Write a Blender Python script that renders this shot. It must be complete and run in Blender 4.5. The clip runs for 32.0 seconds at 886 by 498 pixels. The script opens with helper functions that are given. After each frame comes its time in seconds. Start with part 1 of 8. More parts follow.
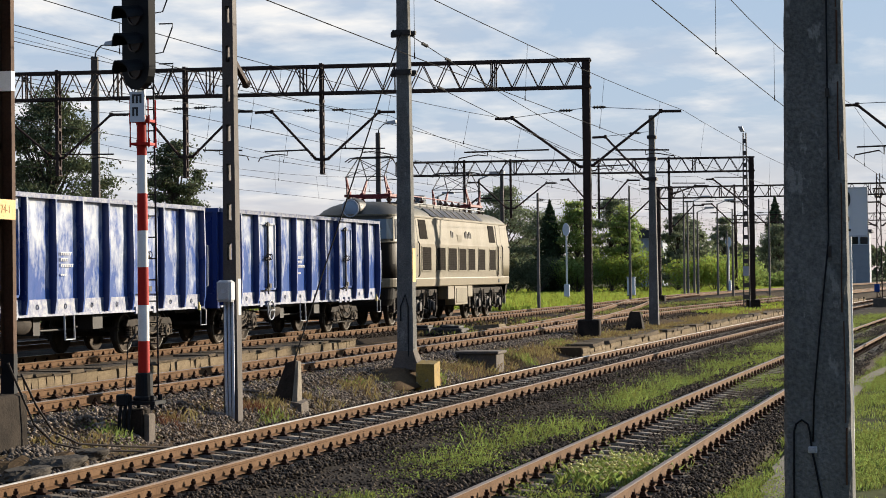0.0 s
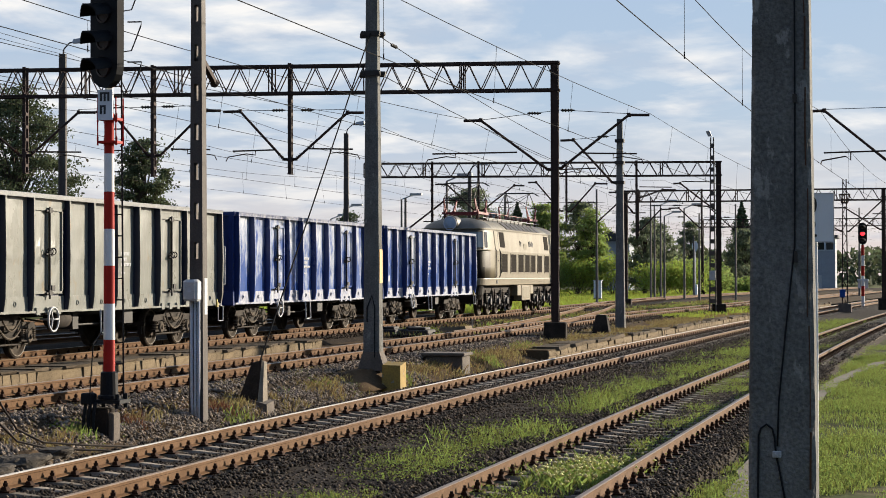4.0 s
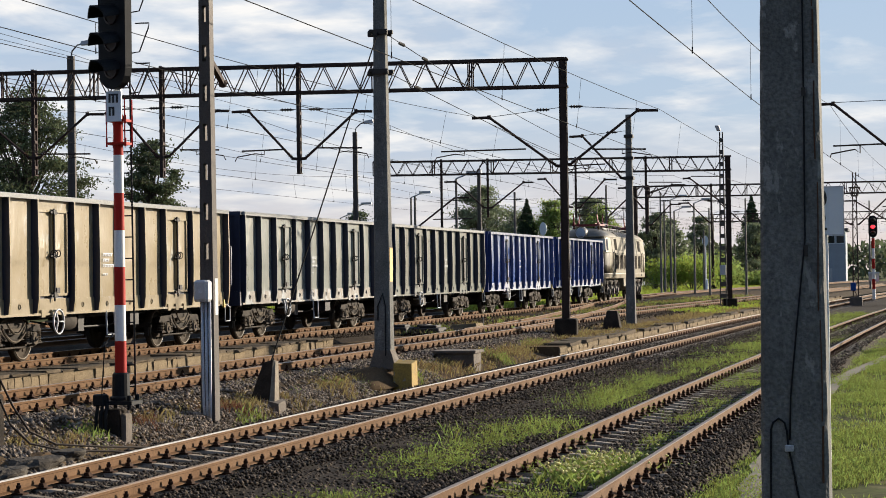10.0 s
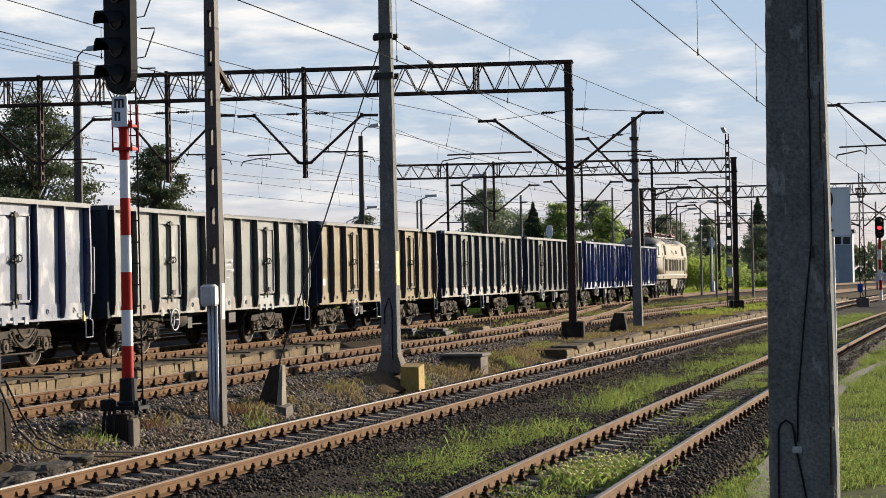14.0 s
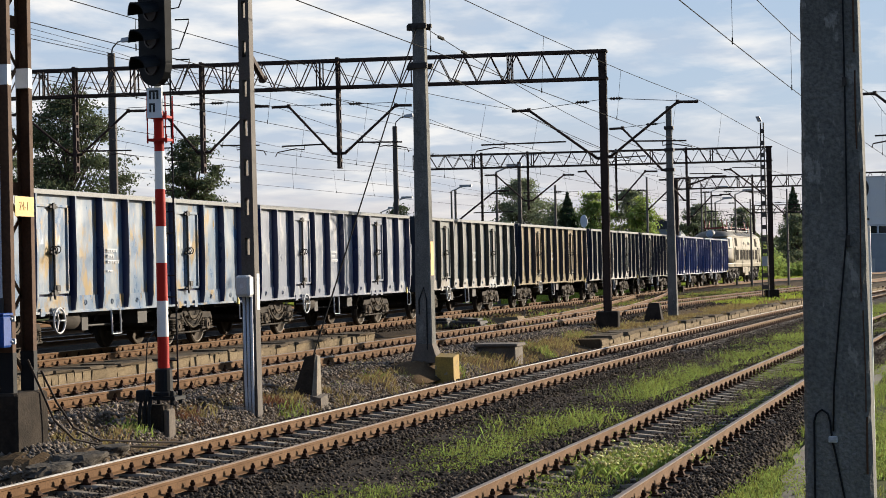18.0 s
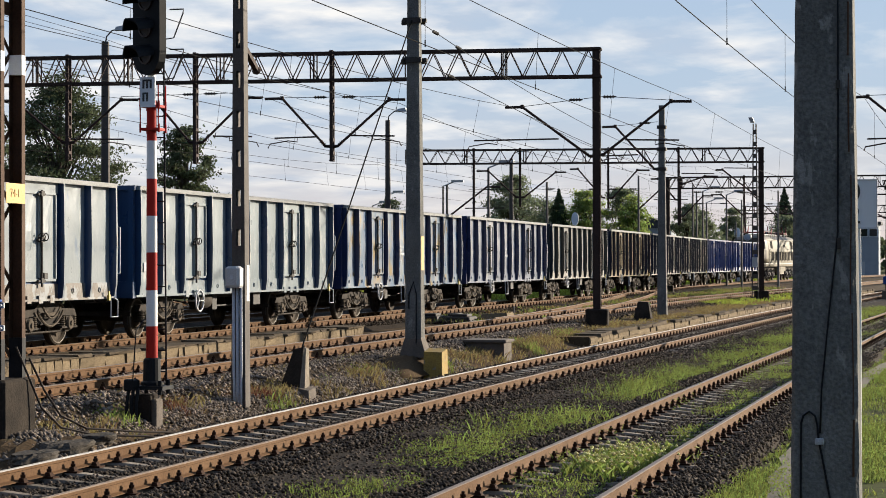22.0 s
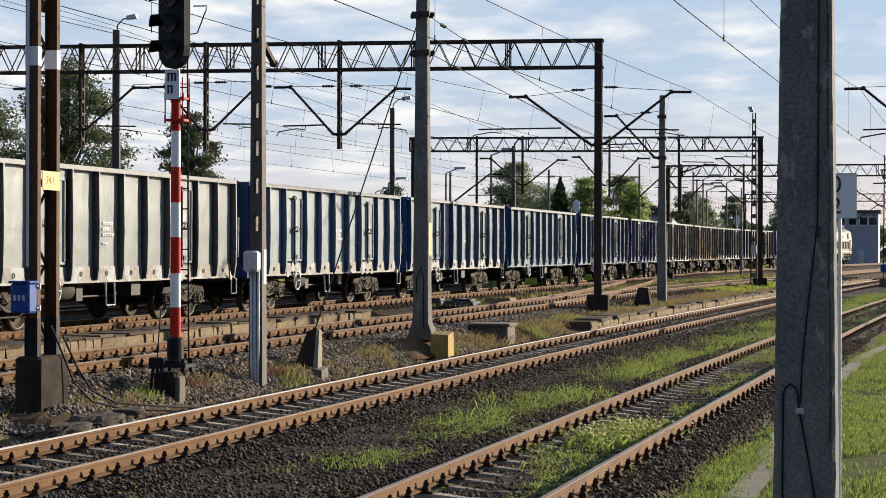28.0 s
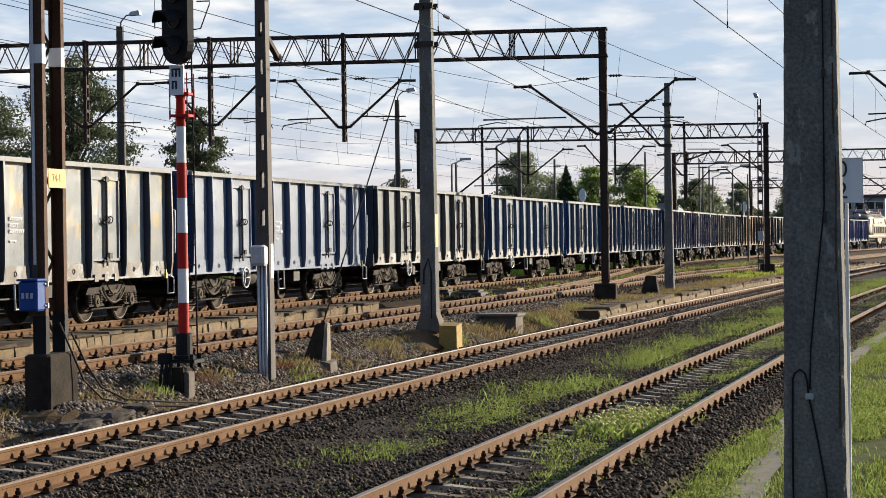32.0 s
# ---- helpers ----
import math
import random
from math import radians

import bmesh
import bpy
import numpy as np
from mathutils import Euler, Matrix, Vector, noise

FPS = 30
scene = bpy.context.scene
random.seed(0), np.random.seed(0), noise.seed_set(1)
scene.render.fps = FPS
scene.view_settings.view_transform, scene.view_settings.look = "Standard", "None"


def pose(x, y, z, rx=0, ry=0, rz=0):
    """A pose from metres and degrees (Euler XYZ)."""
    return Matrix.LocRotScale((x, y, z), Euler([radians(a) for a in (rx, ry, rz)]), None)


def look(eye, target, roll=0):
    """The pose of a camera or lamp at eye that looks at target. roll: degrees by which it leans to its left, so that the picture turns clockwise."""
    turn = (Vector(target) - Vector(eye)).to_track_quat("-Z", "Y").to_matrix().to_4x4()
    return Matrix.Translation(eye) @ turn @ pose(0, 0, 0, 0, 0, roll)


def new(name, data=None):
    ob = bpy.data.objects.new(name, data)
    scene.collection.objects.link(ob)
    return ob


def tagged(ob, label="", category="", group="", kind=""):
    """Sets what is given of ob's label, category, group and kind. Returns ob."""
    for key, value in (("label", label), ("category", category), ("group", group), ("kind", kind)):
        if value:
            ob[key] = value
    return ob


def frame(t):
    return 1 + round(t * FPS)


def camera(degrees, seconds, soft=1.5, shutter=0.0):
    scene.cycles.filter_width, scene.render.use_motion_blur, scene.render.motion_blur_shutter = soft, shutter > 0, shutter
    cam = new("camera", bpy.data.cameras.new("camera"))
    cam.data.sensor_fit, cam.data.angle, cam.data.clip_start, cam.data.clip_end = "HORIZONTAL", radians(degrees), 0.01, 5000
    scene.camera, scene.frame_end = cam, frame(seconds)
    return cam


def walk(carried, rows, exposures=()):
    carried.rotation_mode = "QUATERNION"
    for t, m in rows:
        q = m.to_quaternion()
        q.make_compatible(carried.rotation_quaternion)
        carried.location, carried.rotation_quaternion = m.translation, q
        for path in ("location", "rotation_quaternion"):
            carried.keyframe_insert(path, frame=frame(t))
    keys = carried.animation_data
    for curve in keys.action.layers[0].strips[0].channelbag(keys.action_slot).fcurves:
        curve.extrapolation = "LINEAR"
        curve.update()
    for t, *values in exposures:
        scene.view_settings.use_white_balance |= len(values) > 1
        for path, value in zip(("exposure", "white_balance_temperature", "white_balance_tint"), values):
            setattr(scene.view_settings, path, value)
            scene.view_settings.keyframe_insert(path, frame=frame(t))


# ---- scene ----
cam = camera(25.1, 32.0, soft=0.9)

PATH = [
    (0, (0.000, 0.000, 2.141), (-4.9801, 19.3683, 2.4013), -0.69),
    (0.5, (0.000, 0.000, 2.141), (-4.9623, 19.3718, 2.4684), -0.37),
    (1, (0.000, 0.000, 2.141), (-4.9353, 19.3788, 2.4649), -0.38),
    (1.5, (0.000, 0.000, 2.141), (-4.8903, 19.3895, 2.5024), -0.08),
    (2, (0.000, 0.000, 2.141), (-4.8471, 19.4003, 2.5085), -0.01),
    (2.5, (0.000, 0.000, 2.141), (-4.7316, 19.4293, 2.4778), -0.03),
    (3, (0.000, 0.000, 2.141), (-4.6627, 19.4462, 2.4649), -0.27),
    (3.5, (0.000, 0.000, 2.141), (-4.6811, 19.4421, 2.4428), -0.17),
    (5.5, (0.000, 0.000, 2.141), (-4.5992, 19.4636, 2.2749), -0.13),
    (6, (0.000, 0.000, 2.141), (-4.6702, 19.4469, 2.2208), 0.02),
    (6.5, (0.000, 0.000, 2.141), (-4.7642, 19.4241, 2.2259), -0.23),
    (7, (0.000, 0.000, 2.141), (-4.7718, 19.4219, 2.2754), -0.26),
    (7.5, (0.000, 0.000, 2.141), (-4.7548, 19.4261, 2.2817), -0.25),
    (8, (0.000, 0.000, 2.141), (-4.7563, 19.4254, 2.3154), -0.25),
    (8.5, (0.000, 0.000, 2.141), (-4.6572, 19.4491, 2.3471), -0.04),
    (9, (0.000, 0.000, 2.141), (-4.6428, 19.4522, 2.3786), -0.61),
    (9.5, (0.000, 0.000, 2.141), (-4.7086, 19.4361, 2.3982), -0.82),
    (10, (0.000, 0.000, 2.141), (-4.7579, 19.4242, 2.3920), -0.78),
    (10.5, (0.000, 0.000, 2.141), (-4.7687, 19.4217, 2.3843), -0.61),
    (11, (0.000, 0.000, 2.141), (-4.8311, 19.4065, 2.3642), -0.54),
    (11.5, (0.000, 0.000, 2.141), (-4.8550, 19.4002, 2.3857), -0.58),
    (12, (0.000, 0.000, 2.141), (-4.8573, 19.3993, 2.4128), -0.74),
    (12.5, (0.000, 0.000, 2.141), (-4.8344, 19.4051, 2.4069), -0.83),
    (13, (0.000, 0.000, 2.141), (-4.8052, 19.4123, 2.4083), -0.92),
    (13.5, (0.000, 0.000, 2.141), (-4.8051, 19.4122, 2.4228), -0.99),
    (14, (0.000, 0.000, 2.141), (-4.8197, 19.4085, 2.4267), -1.08),
    (14.5, (0.000, 0.000, 2.141), (-4.9804, 19.3686, 2.3730), -1.27),
    (16.5, (0.000, 0.000, 2.141), (-5.0092, 19.3614, 2.3543), -0.96),
    (17, (0.000, 0.000, 2.141), (-5.0466, 19.3519, 2.3277), -1.19),
    (17.5, (0.000, 0.000, 2.141), (-5.0971, 19.3390, 2.2962), -1.19),
    (18, (0.000, 0.000, 2.141), (-5.1564, 19.3229, 2.3342), -1.23),
    (18.5, (0.000, 0.000, 2.141), (-5.1626, 19.3211, 2.3516), -1.25),
    (19, (0.000, 0.000, 2.141), (-5.0631, 19.3477, 2.3144), -1.26),
    (19.5, (0.000, 0.000, 2.141), (-5.0685, 19.3465, 2.2981), -0.87),
    (20, (0.000, 0.000, 2.141), (-5.0770, 19.3440, 2.3290), -0.45),
    (20.5, (0.000, 0.000, 2.141), (-5.1071, 19.3363, 2.2995), -0.68),
    (21, (0.000, 0.000, 2.141), (-5.1019, 19.3375, 2.3220), -0.57),
    (21.5, (0.000, 0.000, 2.141), (-5.0936, 19.3396, 2.3306), -0.51),
    (22, (0.000, 0.000, 2.141), (-5.0660, 19.3472, 2.2825), -0.14),
    (22.5, (0.000, 0.000, 2.141), (-5.0189, 19.3599, 2.1999), -0.10),
    (23, (0.157, -0.915, 2.134), (-4.8368, 18.4520, 2.1075), 0.17),
    (23.5, (0.247, -1.440, 2.130), (-4.7530, 17.9249, 2.0866), -0.01),
    (24, (0.247, -1.440, 2.130), (-4.8077, 17.9107, 2.1793), 0.04),
    (24.5, (0.247, -1.440, 2.130), (-4.7816, 17.9172, 2.2410), 0.07),
    (25, (0.247, -1.440, 2.130), (-4.7864, 17.9161, 2.2184), 0.18),
    (25.5, (0.247, -1.440, 2.130), (-4.7446, 17.9270, 2.1718), 0.24),
    (27.5, (0.247, -1.440, 2.130), (-4.8022, 17.9122, 2.1305), 0.28),
    (28, (0.247, -1.440, 2.130), (-4.8262, 17.9059, 2.1334), 0.14),
    (28.5, (0.247, -1.440, 2.130), (-4.8497, 17.8997, 2.1366), 0.06),
    (29, (0.247, -1.440, 2.130), (-4.8686, 17.8947, 2.1288), -0.16),
    (29.5, (0.247, -1.440, 2.130), (-4.8930, 17.8882, 2.0978), -0.30),
    (30, (0.247, -1.440, 2.130), (-4.8324, 17.9042, 2.1251), -0.09),
    (30.5, (0.247, -1.440, 2.130), (-4.8206, 17.9073, 2.1469), -0.15),
    (31, (0.247, -1.440, 2.130), (-4.8190, 17.9077, 2.1133), -0.15),
    (31.5, (0.247, -1.440, 2.130), (-4.8358, 17.9033, 2.0726), -0.40),
    (32, (0.247, -1.440, 2.130), (-4.8941, 17.8877, 2.0461), -0.79),
]
walk(cam, [(t, look(eye, target, roll)) for t, eye, target, roll in PATH], [(0.0, 0.97), (8.0, 1.0), (22.0, 1.0), (28.0, 1.08), (32.0, 1.10)])

# ---- light ----
SUN_AZ = radians(40)      # from the line of the tracks towards the platform side
SUN_EL = radians(13.5)
sun_dir = Vector((math.sin(SUN_AZ) * math.cos(SUN_EL), math.cos(SUN_AZ) * math.cos(SUN_EL), math.sin(SUN_EL)))
sun = new("sun", bpy.data.lights.new("sun", "SUN"))
sun.data.energy, sun.data.angle, sun.data.color = 5.0, radians(0.6), (1.0, 0.882, 0.715)
sun.matrix_world = look((0, 0, 60), tuple(Vector((0, 0, 60)) - sun_dir))

world = bpy.data.worlds.new("sky")
scene.world = world
world.use_nodes = True


def sky_nodes():
    nt = world.node_tree
    n, l = nt.nodes, nt.links
    n.clear()
    out, bg = n.new("ShaderNodeOutputWorld"), n.new("ShaderNodeBackground")
    sky = n.new("ShaderNodeTexSky")
    sky.sky_type, sky.sun_disc = "NISHITA", False
    sky.sun_elevation, sky.sun_rotation = SUN_EL, SUN_AZ
    tc = n.new("ShaderNodeTexCoord")
    sep = n.new("ShaderNodeSeparateXYZ")
    l.new(tc.outputs["Generated"], sep.inputs[0])
    # clouds lie on a flat layer: direction divided by height
    up = n.new("ShaderNodeMath"); up.operation = "MAXIMUM"; up.inputs[1].default_value = 0.0
    l.new(sep.outputs["Z"], up.inputs[0])
    add = n.new("ShaderNodeMath"); add.operation = "ADD"; add.inputs[1].default_value = 0.10
    l.new(up.outputs[0], add.inputs[0])
    div = n.new("ShaderNodeVectorMath"); div.operation = "DIVIDE"
    comb = n.new("ShaderNodeCombineXYZ")
    for s in "XYZ":
        l.new(add.outputs[0], comb.inputs[s])
    l.new(tc.outputs["Generated"], div.inputs[0]); l.new(comb.outputs[0], div.inputs[1])
    mapn = n.new("ShaderNodeMapping")
    mapn.inputs["Location"].default_value = (2.9, 1.5, 0)
    mapn.inputs["Scale"].default_value = (1.9, 1.5, 0.0)
    mapn.inputs["Rotation"].default_value = (0, 0, 0.5)
    l.new(div.outputs[0], mapn.inputs["Vector"])
    noise1 = n.new("ShaderNodeTexNoise")
    noise1.inputs["Scale"].default_value, noise1.inputs["Detail"].default_value = 1.1, 8
    noise1.inputs["Roughness"].default_value, noise1.inputs["Distortion"].default_value = 0.58, 0.35
    l.new(mapn.outputs[0], noise1.inputs["Vector"])
    ramp = n.new("ShaderNodeValToRGB")
    ramp.color_ramp.elements[0].position, ramp.color_ramp.elements[0].color = 0.36, (0, 0, 0, 1)
    ramp.color_ramp.elements[1].position, ramp.color_ramp.elements[1].color = 0.60, (1, 1, 1, 1)
    drift = n.new("ShaderNodeMath"); drift.operation = "MULTIPLY_ADD"      # the cover thins out to one side
    drift.inputs[1].default_value = -0.40
    off = n.new("ShaderNodeMath"); off.operation = "SUBTRACT"; off.inputs[1].default_value = 0.125
    l.new(noise1.outputs["Fac"], off.inputs[0])
    l.new(sep.outputs["X"], drift.inputs[0]); l.new(off.outputs[0], drift.inputs[2])
    l.new(drift.outputs[0], ramp.inputs[0])
    noise2 = n.new("ShaderNodeTexNoise")
    noise2.inputs["Scale"].default_value, noise2.inputs["Detail"].default_value = 2.3, 6
    l.new(mapn.outputs[0], noise2.inputs["Vector"])
    shade = n.new("ShaderNodeValToRGB")
    shade.color_ramp.elements[0].position, shade.color_ramp.elements[0].color = 0.38, (0.52, 0.60, 0.72, 1)
    shade.color_ramp.elements[1].position, shade.color_ramp.elements[1].color = 0.60, (1.0, 0.97, 0.93, 1)
    l.new(noise2.outputs["Fac"], shade.inputs[0])
    # blue of the sky, paler and warmer towards the horizon
    grad = n.new("ShaderNodeValToRGB")
    g = grad.color_ramp
    g.elements[0].position, g.elements[0].color = 0.0, (0.78, 0.68, 0.68, 1)
    g.elements[1].position, g.elements[1].color = 1.0, (0.12, 0.24, 0.50, 1)
    for at, c in ((0.03, (0.69, 0.675, 0.73)), (0.08, (0.46, 0.585, 0.765)), (0.15, (0.42, 0.56, 0.77)), (0.4, (0.30, 0.45, 0.70))):
        e = g.elements.new(at); e.color = (*c, 1)
    l.new(sep.outputs["Z"], grad.inputs[0])
    mixs = n.new("ShaderNodeMix"); mixs.data_type = "RGBA"
    mixs.inputs["Factor"].default_value = 0.15
    skys = n.new("ShaderNodeVectorMath"); skys.operation = "SCALE"; skys.inputs["Scale"].default_value = 0.10
    l.new(sky.outputs[0], skys.inputs[0])
    l.new(grad.outputs[0], mixs.inputs["A"]); l.new(skys.outputs[0], mixs.inputs["B"])
    low = n.new("ShaderNodeMapRange")
    low.inputs["From Min"].default_value, low.inputs["From Max"].default_value = 0.0, 0.09
    low.inputs["To Min"].default_value, low.inputs["To Max"].default_value = 0.35, 0.9
    l.new(sep.outputs["Z"], low.inputs["Value"])
    fac = n.new("ShaderNodeMath"); fac.operation = "MULTIPLY"
    l.new(ramp.outputs[0], fac.inputs[0]); l.new(low.outputs[0], fac.inputs[1])
    mix = n.new("ShaderNodeMix"); mix.data_type = "RGBA"
    l.new(fac.outputs[0], mix.inputs["Factor"])
    l.new(mixs.outputs["Result"], mix.inputs["A"]); l.new(shade.outputs[0], mix.inputs["B"])
    # the half of the sky that faces away from the sun is deeper in tone
    dot = n.new("ShaderNodeVectorMath"); dot.operation = "DOT_PRODUCT"
    dot.inputs[1].default_value = tuple(sun_dir)
    l.new(tc.outputs["Generated"], dot.inputs[0])
    tint = n.new("ShaderNodeCombineXYZ")
    for sock, low_end in (("X", 0.37), ("Y", 0.46), ("Z", 0.62)):
        side = n.new("ShaderNodeMapRange")
        side.inputs["From Min"].default_value, side.inputs["From Max"].default_value = -0.45, 0.25
        side.inputs["To Min"].default_value, side.inputs["To Max"].default_value = low_end, 1.0
        l.new(dot.outputs["Value"], side.inputs["Value"]); l.new(side.outputs[0], tint.inputs[sock])
    tone = n.new("ShaderNodeVectorMath"); tone.operation = "MULTIPLY"
    l.new(mix.outputs["Result"], tone.inputs[0]); l.new(tint.outputs[0], tone.inputs[1])
    l.new(tone.outputs[0], bg.inputs["Color"])
    bg.inputs["Strength"].default_value = 0.52
    l.new(bg.outputs[0], out.inputs[0])


sky_nodes()
scene.view_settings.exposure = 1.0

# ---- materials ----
MATS = {}
BASE_SCALE = 0.74      # scales every base colour down, to balance sun against sky at this exposure


def scaled(c):
    return tuple(v * BASE_SCALE for v in c)


def mat(name, base, rough=0.8, metal=0.0, dark=None, scale=3.0, amount=0.5, fine=60.0, bump=0.15, streak=0.0, vary=0.0,
        spot=None, spot_at=0.62, spot_scale=6.0, spot_soft=0.05, spec=0.5, obj_rand=0.0, see=0.0, grain=0.55, shift=0.0, dent=0.0, rise=0.0):
    """A surface with large stains (dark), fine grain, optional vertical streaks, spots of a second colour and a change from piece to piece."""
    if name in MATS:
        return MATS[name]
    base, dark, spot = scaled(base), scaled(dark or tuple(c * 0.6 for c in base)), scaled(spot) if spot else None
    m = bpy.data.materials.new(name)
    m.use_nodes = True
    nt = m.node_tree
    n, l = nt.nodes, nt.links
    b = n["Principled BSDF"]
    tc = n.new("ShaderNodeTexCoord")
    mp = n.new("ShaderNodeMapping")
    l.new(tc.outputs["Object"], mp.inputs["Vector"])
    if shift:      # each piece takes another part of the pattern
        ri, rc = n.new("ShaderNodeObjectInfo"), n.new("ShaderNodeCombineXYZ")
        for sock, k in (("X", 37.0), ("Y", 91.0), ("Z", 53.0)):
            rk = n.new("ShaderNodeMath"); rk.operation = "MULTIPLY"; rk.inputs[1].default_value = k * shift
            l.new(ri.outputs["Random"], rk.inputs[0]); l.new(rk.outputs[0], rc.inputs[sock])
        l.new(rc.outputs[0], mp.inputs["Location"])
    if streak:
        mp.inputs["Scale"].default_value = (1, 1, 1 - streak)
    big = n.new("ShaderNodeTexNoise")
    big.inputs["Scale"].default_value, big.inputs["Detail"].default_value, big.inputs["Roughness"].default_value = scale, 6, 0.6
    l.new(mp.outputs[0], big.inputs["Vector"])
    small = n.new("ShaderNodeTexNoise")
    small.inputs["Scale"].default_value, small.inputs["Detail"].default_value = fine, 4
    l.new(tc.outputs["Object"], small.inputs["Vector"])
    r1 = n.new("ShaderNodeMapRange")
    r1.inputs["From Min"].default_value, r1.inputs["From Max"].default_value = 0.35, 0.65
    r1.inputs["To Min"].default_value, r1.inputs["To Max"].default_value = 0.0, amount
    l.new(big.outputs["Fac"], r1.inputs["Value"])
    mx = n.new("ShaderNodeMix"); mx.data_type = "RGBA"
    mx.inputs["A"].default_value, mx.inputs["B"].default_value = (*base, 1), (*dark, 1)
    l.new(r1.outputs[0], mx.inputs["Factor"])
    col = mx.outputs["Result"]
    gr = n.new("ShaderNodeMix"); gr.data_type = "RGBA"; gr.blend_type = "MULTIPLY"
    gr.inputs["Factor"].default_value = grain
    rm = n.new("ShaderNodeMapRange")
    rm.inputs["From Min"].default_value, rm.inputs["From Max"].default_value = 0.3, 0.7
    rm.inputs["To Min"].default_value, rm.inputs["To Max"].default_value = 0.55, 1.25
    l.new(small.outputs["Fac"], rm.inputs["Value"])
    l.new(col, gr.inputs["A"]); l.new(rm.outputs[0], gr.inputs["B"])
    col = gr.outputs["Result"]
    if spot:
        sp = n.new("ShaderNodeTexNoise")
        sp.inputs["Scale"].default_value, sp.inputs["Detail"].default_value, sp.inputs["Roughness"].default_value = spot_scale, 5, 0.65
        l.new(mp.outputs[0], sp.inputs["Vector"])
        rs = n.new("ShaderNodeMapRange")
        rs.inputs["From Min"].default_value, rs.inputs["From Max"].default_value = spot_at, spot_at + spot_soft
        if rise:      # pale spots thicken upwards: chalk, plus sky glare painted into the colour
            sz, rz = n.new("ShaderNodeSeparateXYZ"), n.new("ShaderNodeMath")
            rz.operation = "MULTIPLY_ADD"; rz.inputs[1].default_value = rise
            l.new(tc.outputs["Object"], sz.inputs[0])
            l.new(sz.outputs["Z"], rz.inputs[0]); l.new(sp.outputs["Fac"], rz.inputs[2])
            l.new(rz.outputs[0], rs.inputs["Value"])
        else:
            l.new(sp.outputs["Fac"], rs.inputs["Value"])
        ms = n.new("ShaderNodeMix"); ms.data_type = "RGBA"
        ms.inputs["B"].default_value = (*spot, 1)
        l.new(rs.outputs[0], ms.inputs["Factor"]); l.new(col, ms.inputs["A"])
        col = ms.outputs["Result"]
    if vary or obj_rand:
        if vary:
            geo = n.new("ShaderNodeNewGeometry"); src, k = geo.outputs["Random Per Island"], vary
        else:
            oi = n.new("ShaderNodeObjectInfo"); src, k = oi.outputs["Random"], obj_rand
        rv = n.new("ShaderNodeMapRange")
        rv.inputs["To Min"].default_value, rv.inputs["To Max"].default_value = 1 - k, 1 + k
        l.new(src, rv.inputs["Value"])
        mv = n.new("ShaderNodeMix"); mv.data_type = "RGBA"; mv.blend_type = "MULTIPLY"
        mv.inputs["Factor"].default_value = 1
        l.new(col, mv.inputs["A"]); l.new(rv.outputs[0], mv.inputs["B"])
        col = mv.outputs["Result"]
    l.new(col, b.inputs["Base Color"])
    rr = n.new("ShaderNodeMapRange")
    rr.inputs["To Min"].default_value, rr.inputs["To Max"].default_value = max(0, rough - 0.12), min(1, rough + 0.12)
    l.new(big.outputs["Fac"], rr.inputs["Value"]); l.new(rr.outputs[0], b.inputs["Roughness"])
    b.inputs["Metallic"].default_value = metal
    b.inputs["Specular IOR Level"].default_value = spec
    if bump:
        bp = n.new("ShaderNodeBump")
        bp.inputs["Strength"].default_value, bp.inputs["Distance"].default_value = bump, 0.02
        l.new(small.outputs["Fac"], bp.inputs["Height"]); l.new(bp.outputs[0], b.inputs["Normal"])
        if dent:
            dn, db = n.new("ShaderNodeTexNoise"), n.new("ShaderNodeBump")
            dn.inputs["Scale"].default_value, dn.inputs["Detail"].default_value = 3.0, 2
            l.new(mp.outputs[0], dn.inputs["Vector"])
            db.inputs["Strength"].default_value, db.inputs["Distance"].default_value = dent, 0.05
            l.new(dn.outputs["Fac"], db.inputs["Height"]); l.new(db.outputs[0], bp.inputs["Normal"])
    if see:
        b.inputs["Subsurface Weight"].default_value = see
    MATS[name] = m
    return m


def plain(name, base, rough=0.5, metal=0.0, glow=0.0, spec=0.5):
    if name in MATS:
        return MATS[name]
    m = bpy.data.materials.new(name)
    m.use_nodes = True
    b = m.node_tree.nodes["Principled BSDF"]
    b.inputs["Base Color"].default_value = (*base, 1)
    b.inputs["Roughness"].default_value, b.inputs["Metallic"].default_value = rough, metal
    b.inputs["Specular IOR Level"].default_value = spec
    if glow:
        b.inputs["Emission Color"].default_value, b.inputs["Emission Strength"].default_value = (*base, 1), glow
    MATS[name] = m
    return m


RUST = mat("rail_rust", (0.185, 0.096, 0.040), 0.8, dark=(0.095, 0.047, 0.021), scale=2.0, fine=40, spec=0.12)
RAIL_TOP = mat("rail_polished", (1.05, 0.94, 0.78), 0.36, metal=0.4, dark=(0.62, 0.50, 0.37), scale=1.2, fine=30, bump=0.0, grain=0.1)
RAIL_DULL = mat("rail_dull_top", (0.26, 0.185, 0.125), 0.45, dark=(0.15, 0.098, 0.062), scale=1.2, fine=30, bump=0.02, spec=0.3)
RAIL_WORN = mat("rail_worn_top", (0.40, 0.27, 0.165), 0.45, dark=(0.27, 0.17, 0.10), scale=1.2, fine=30, bump=0.02, spec=0.35)
SLEEPER_D = mat("sleeper_oily", (0.16, 0.118, 0.080), 0.9, dark=(0.06, 0.045, 0.032), scale=4, fine=50, obj_rand=0.35, spec=0.1, amount=0.9)
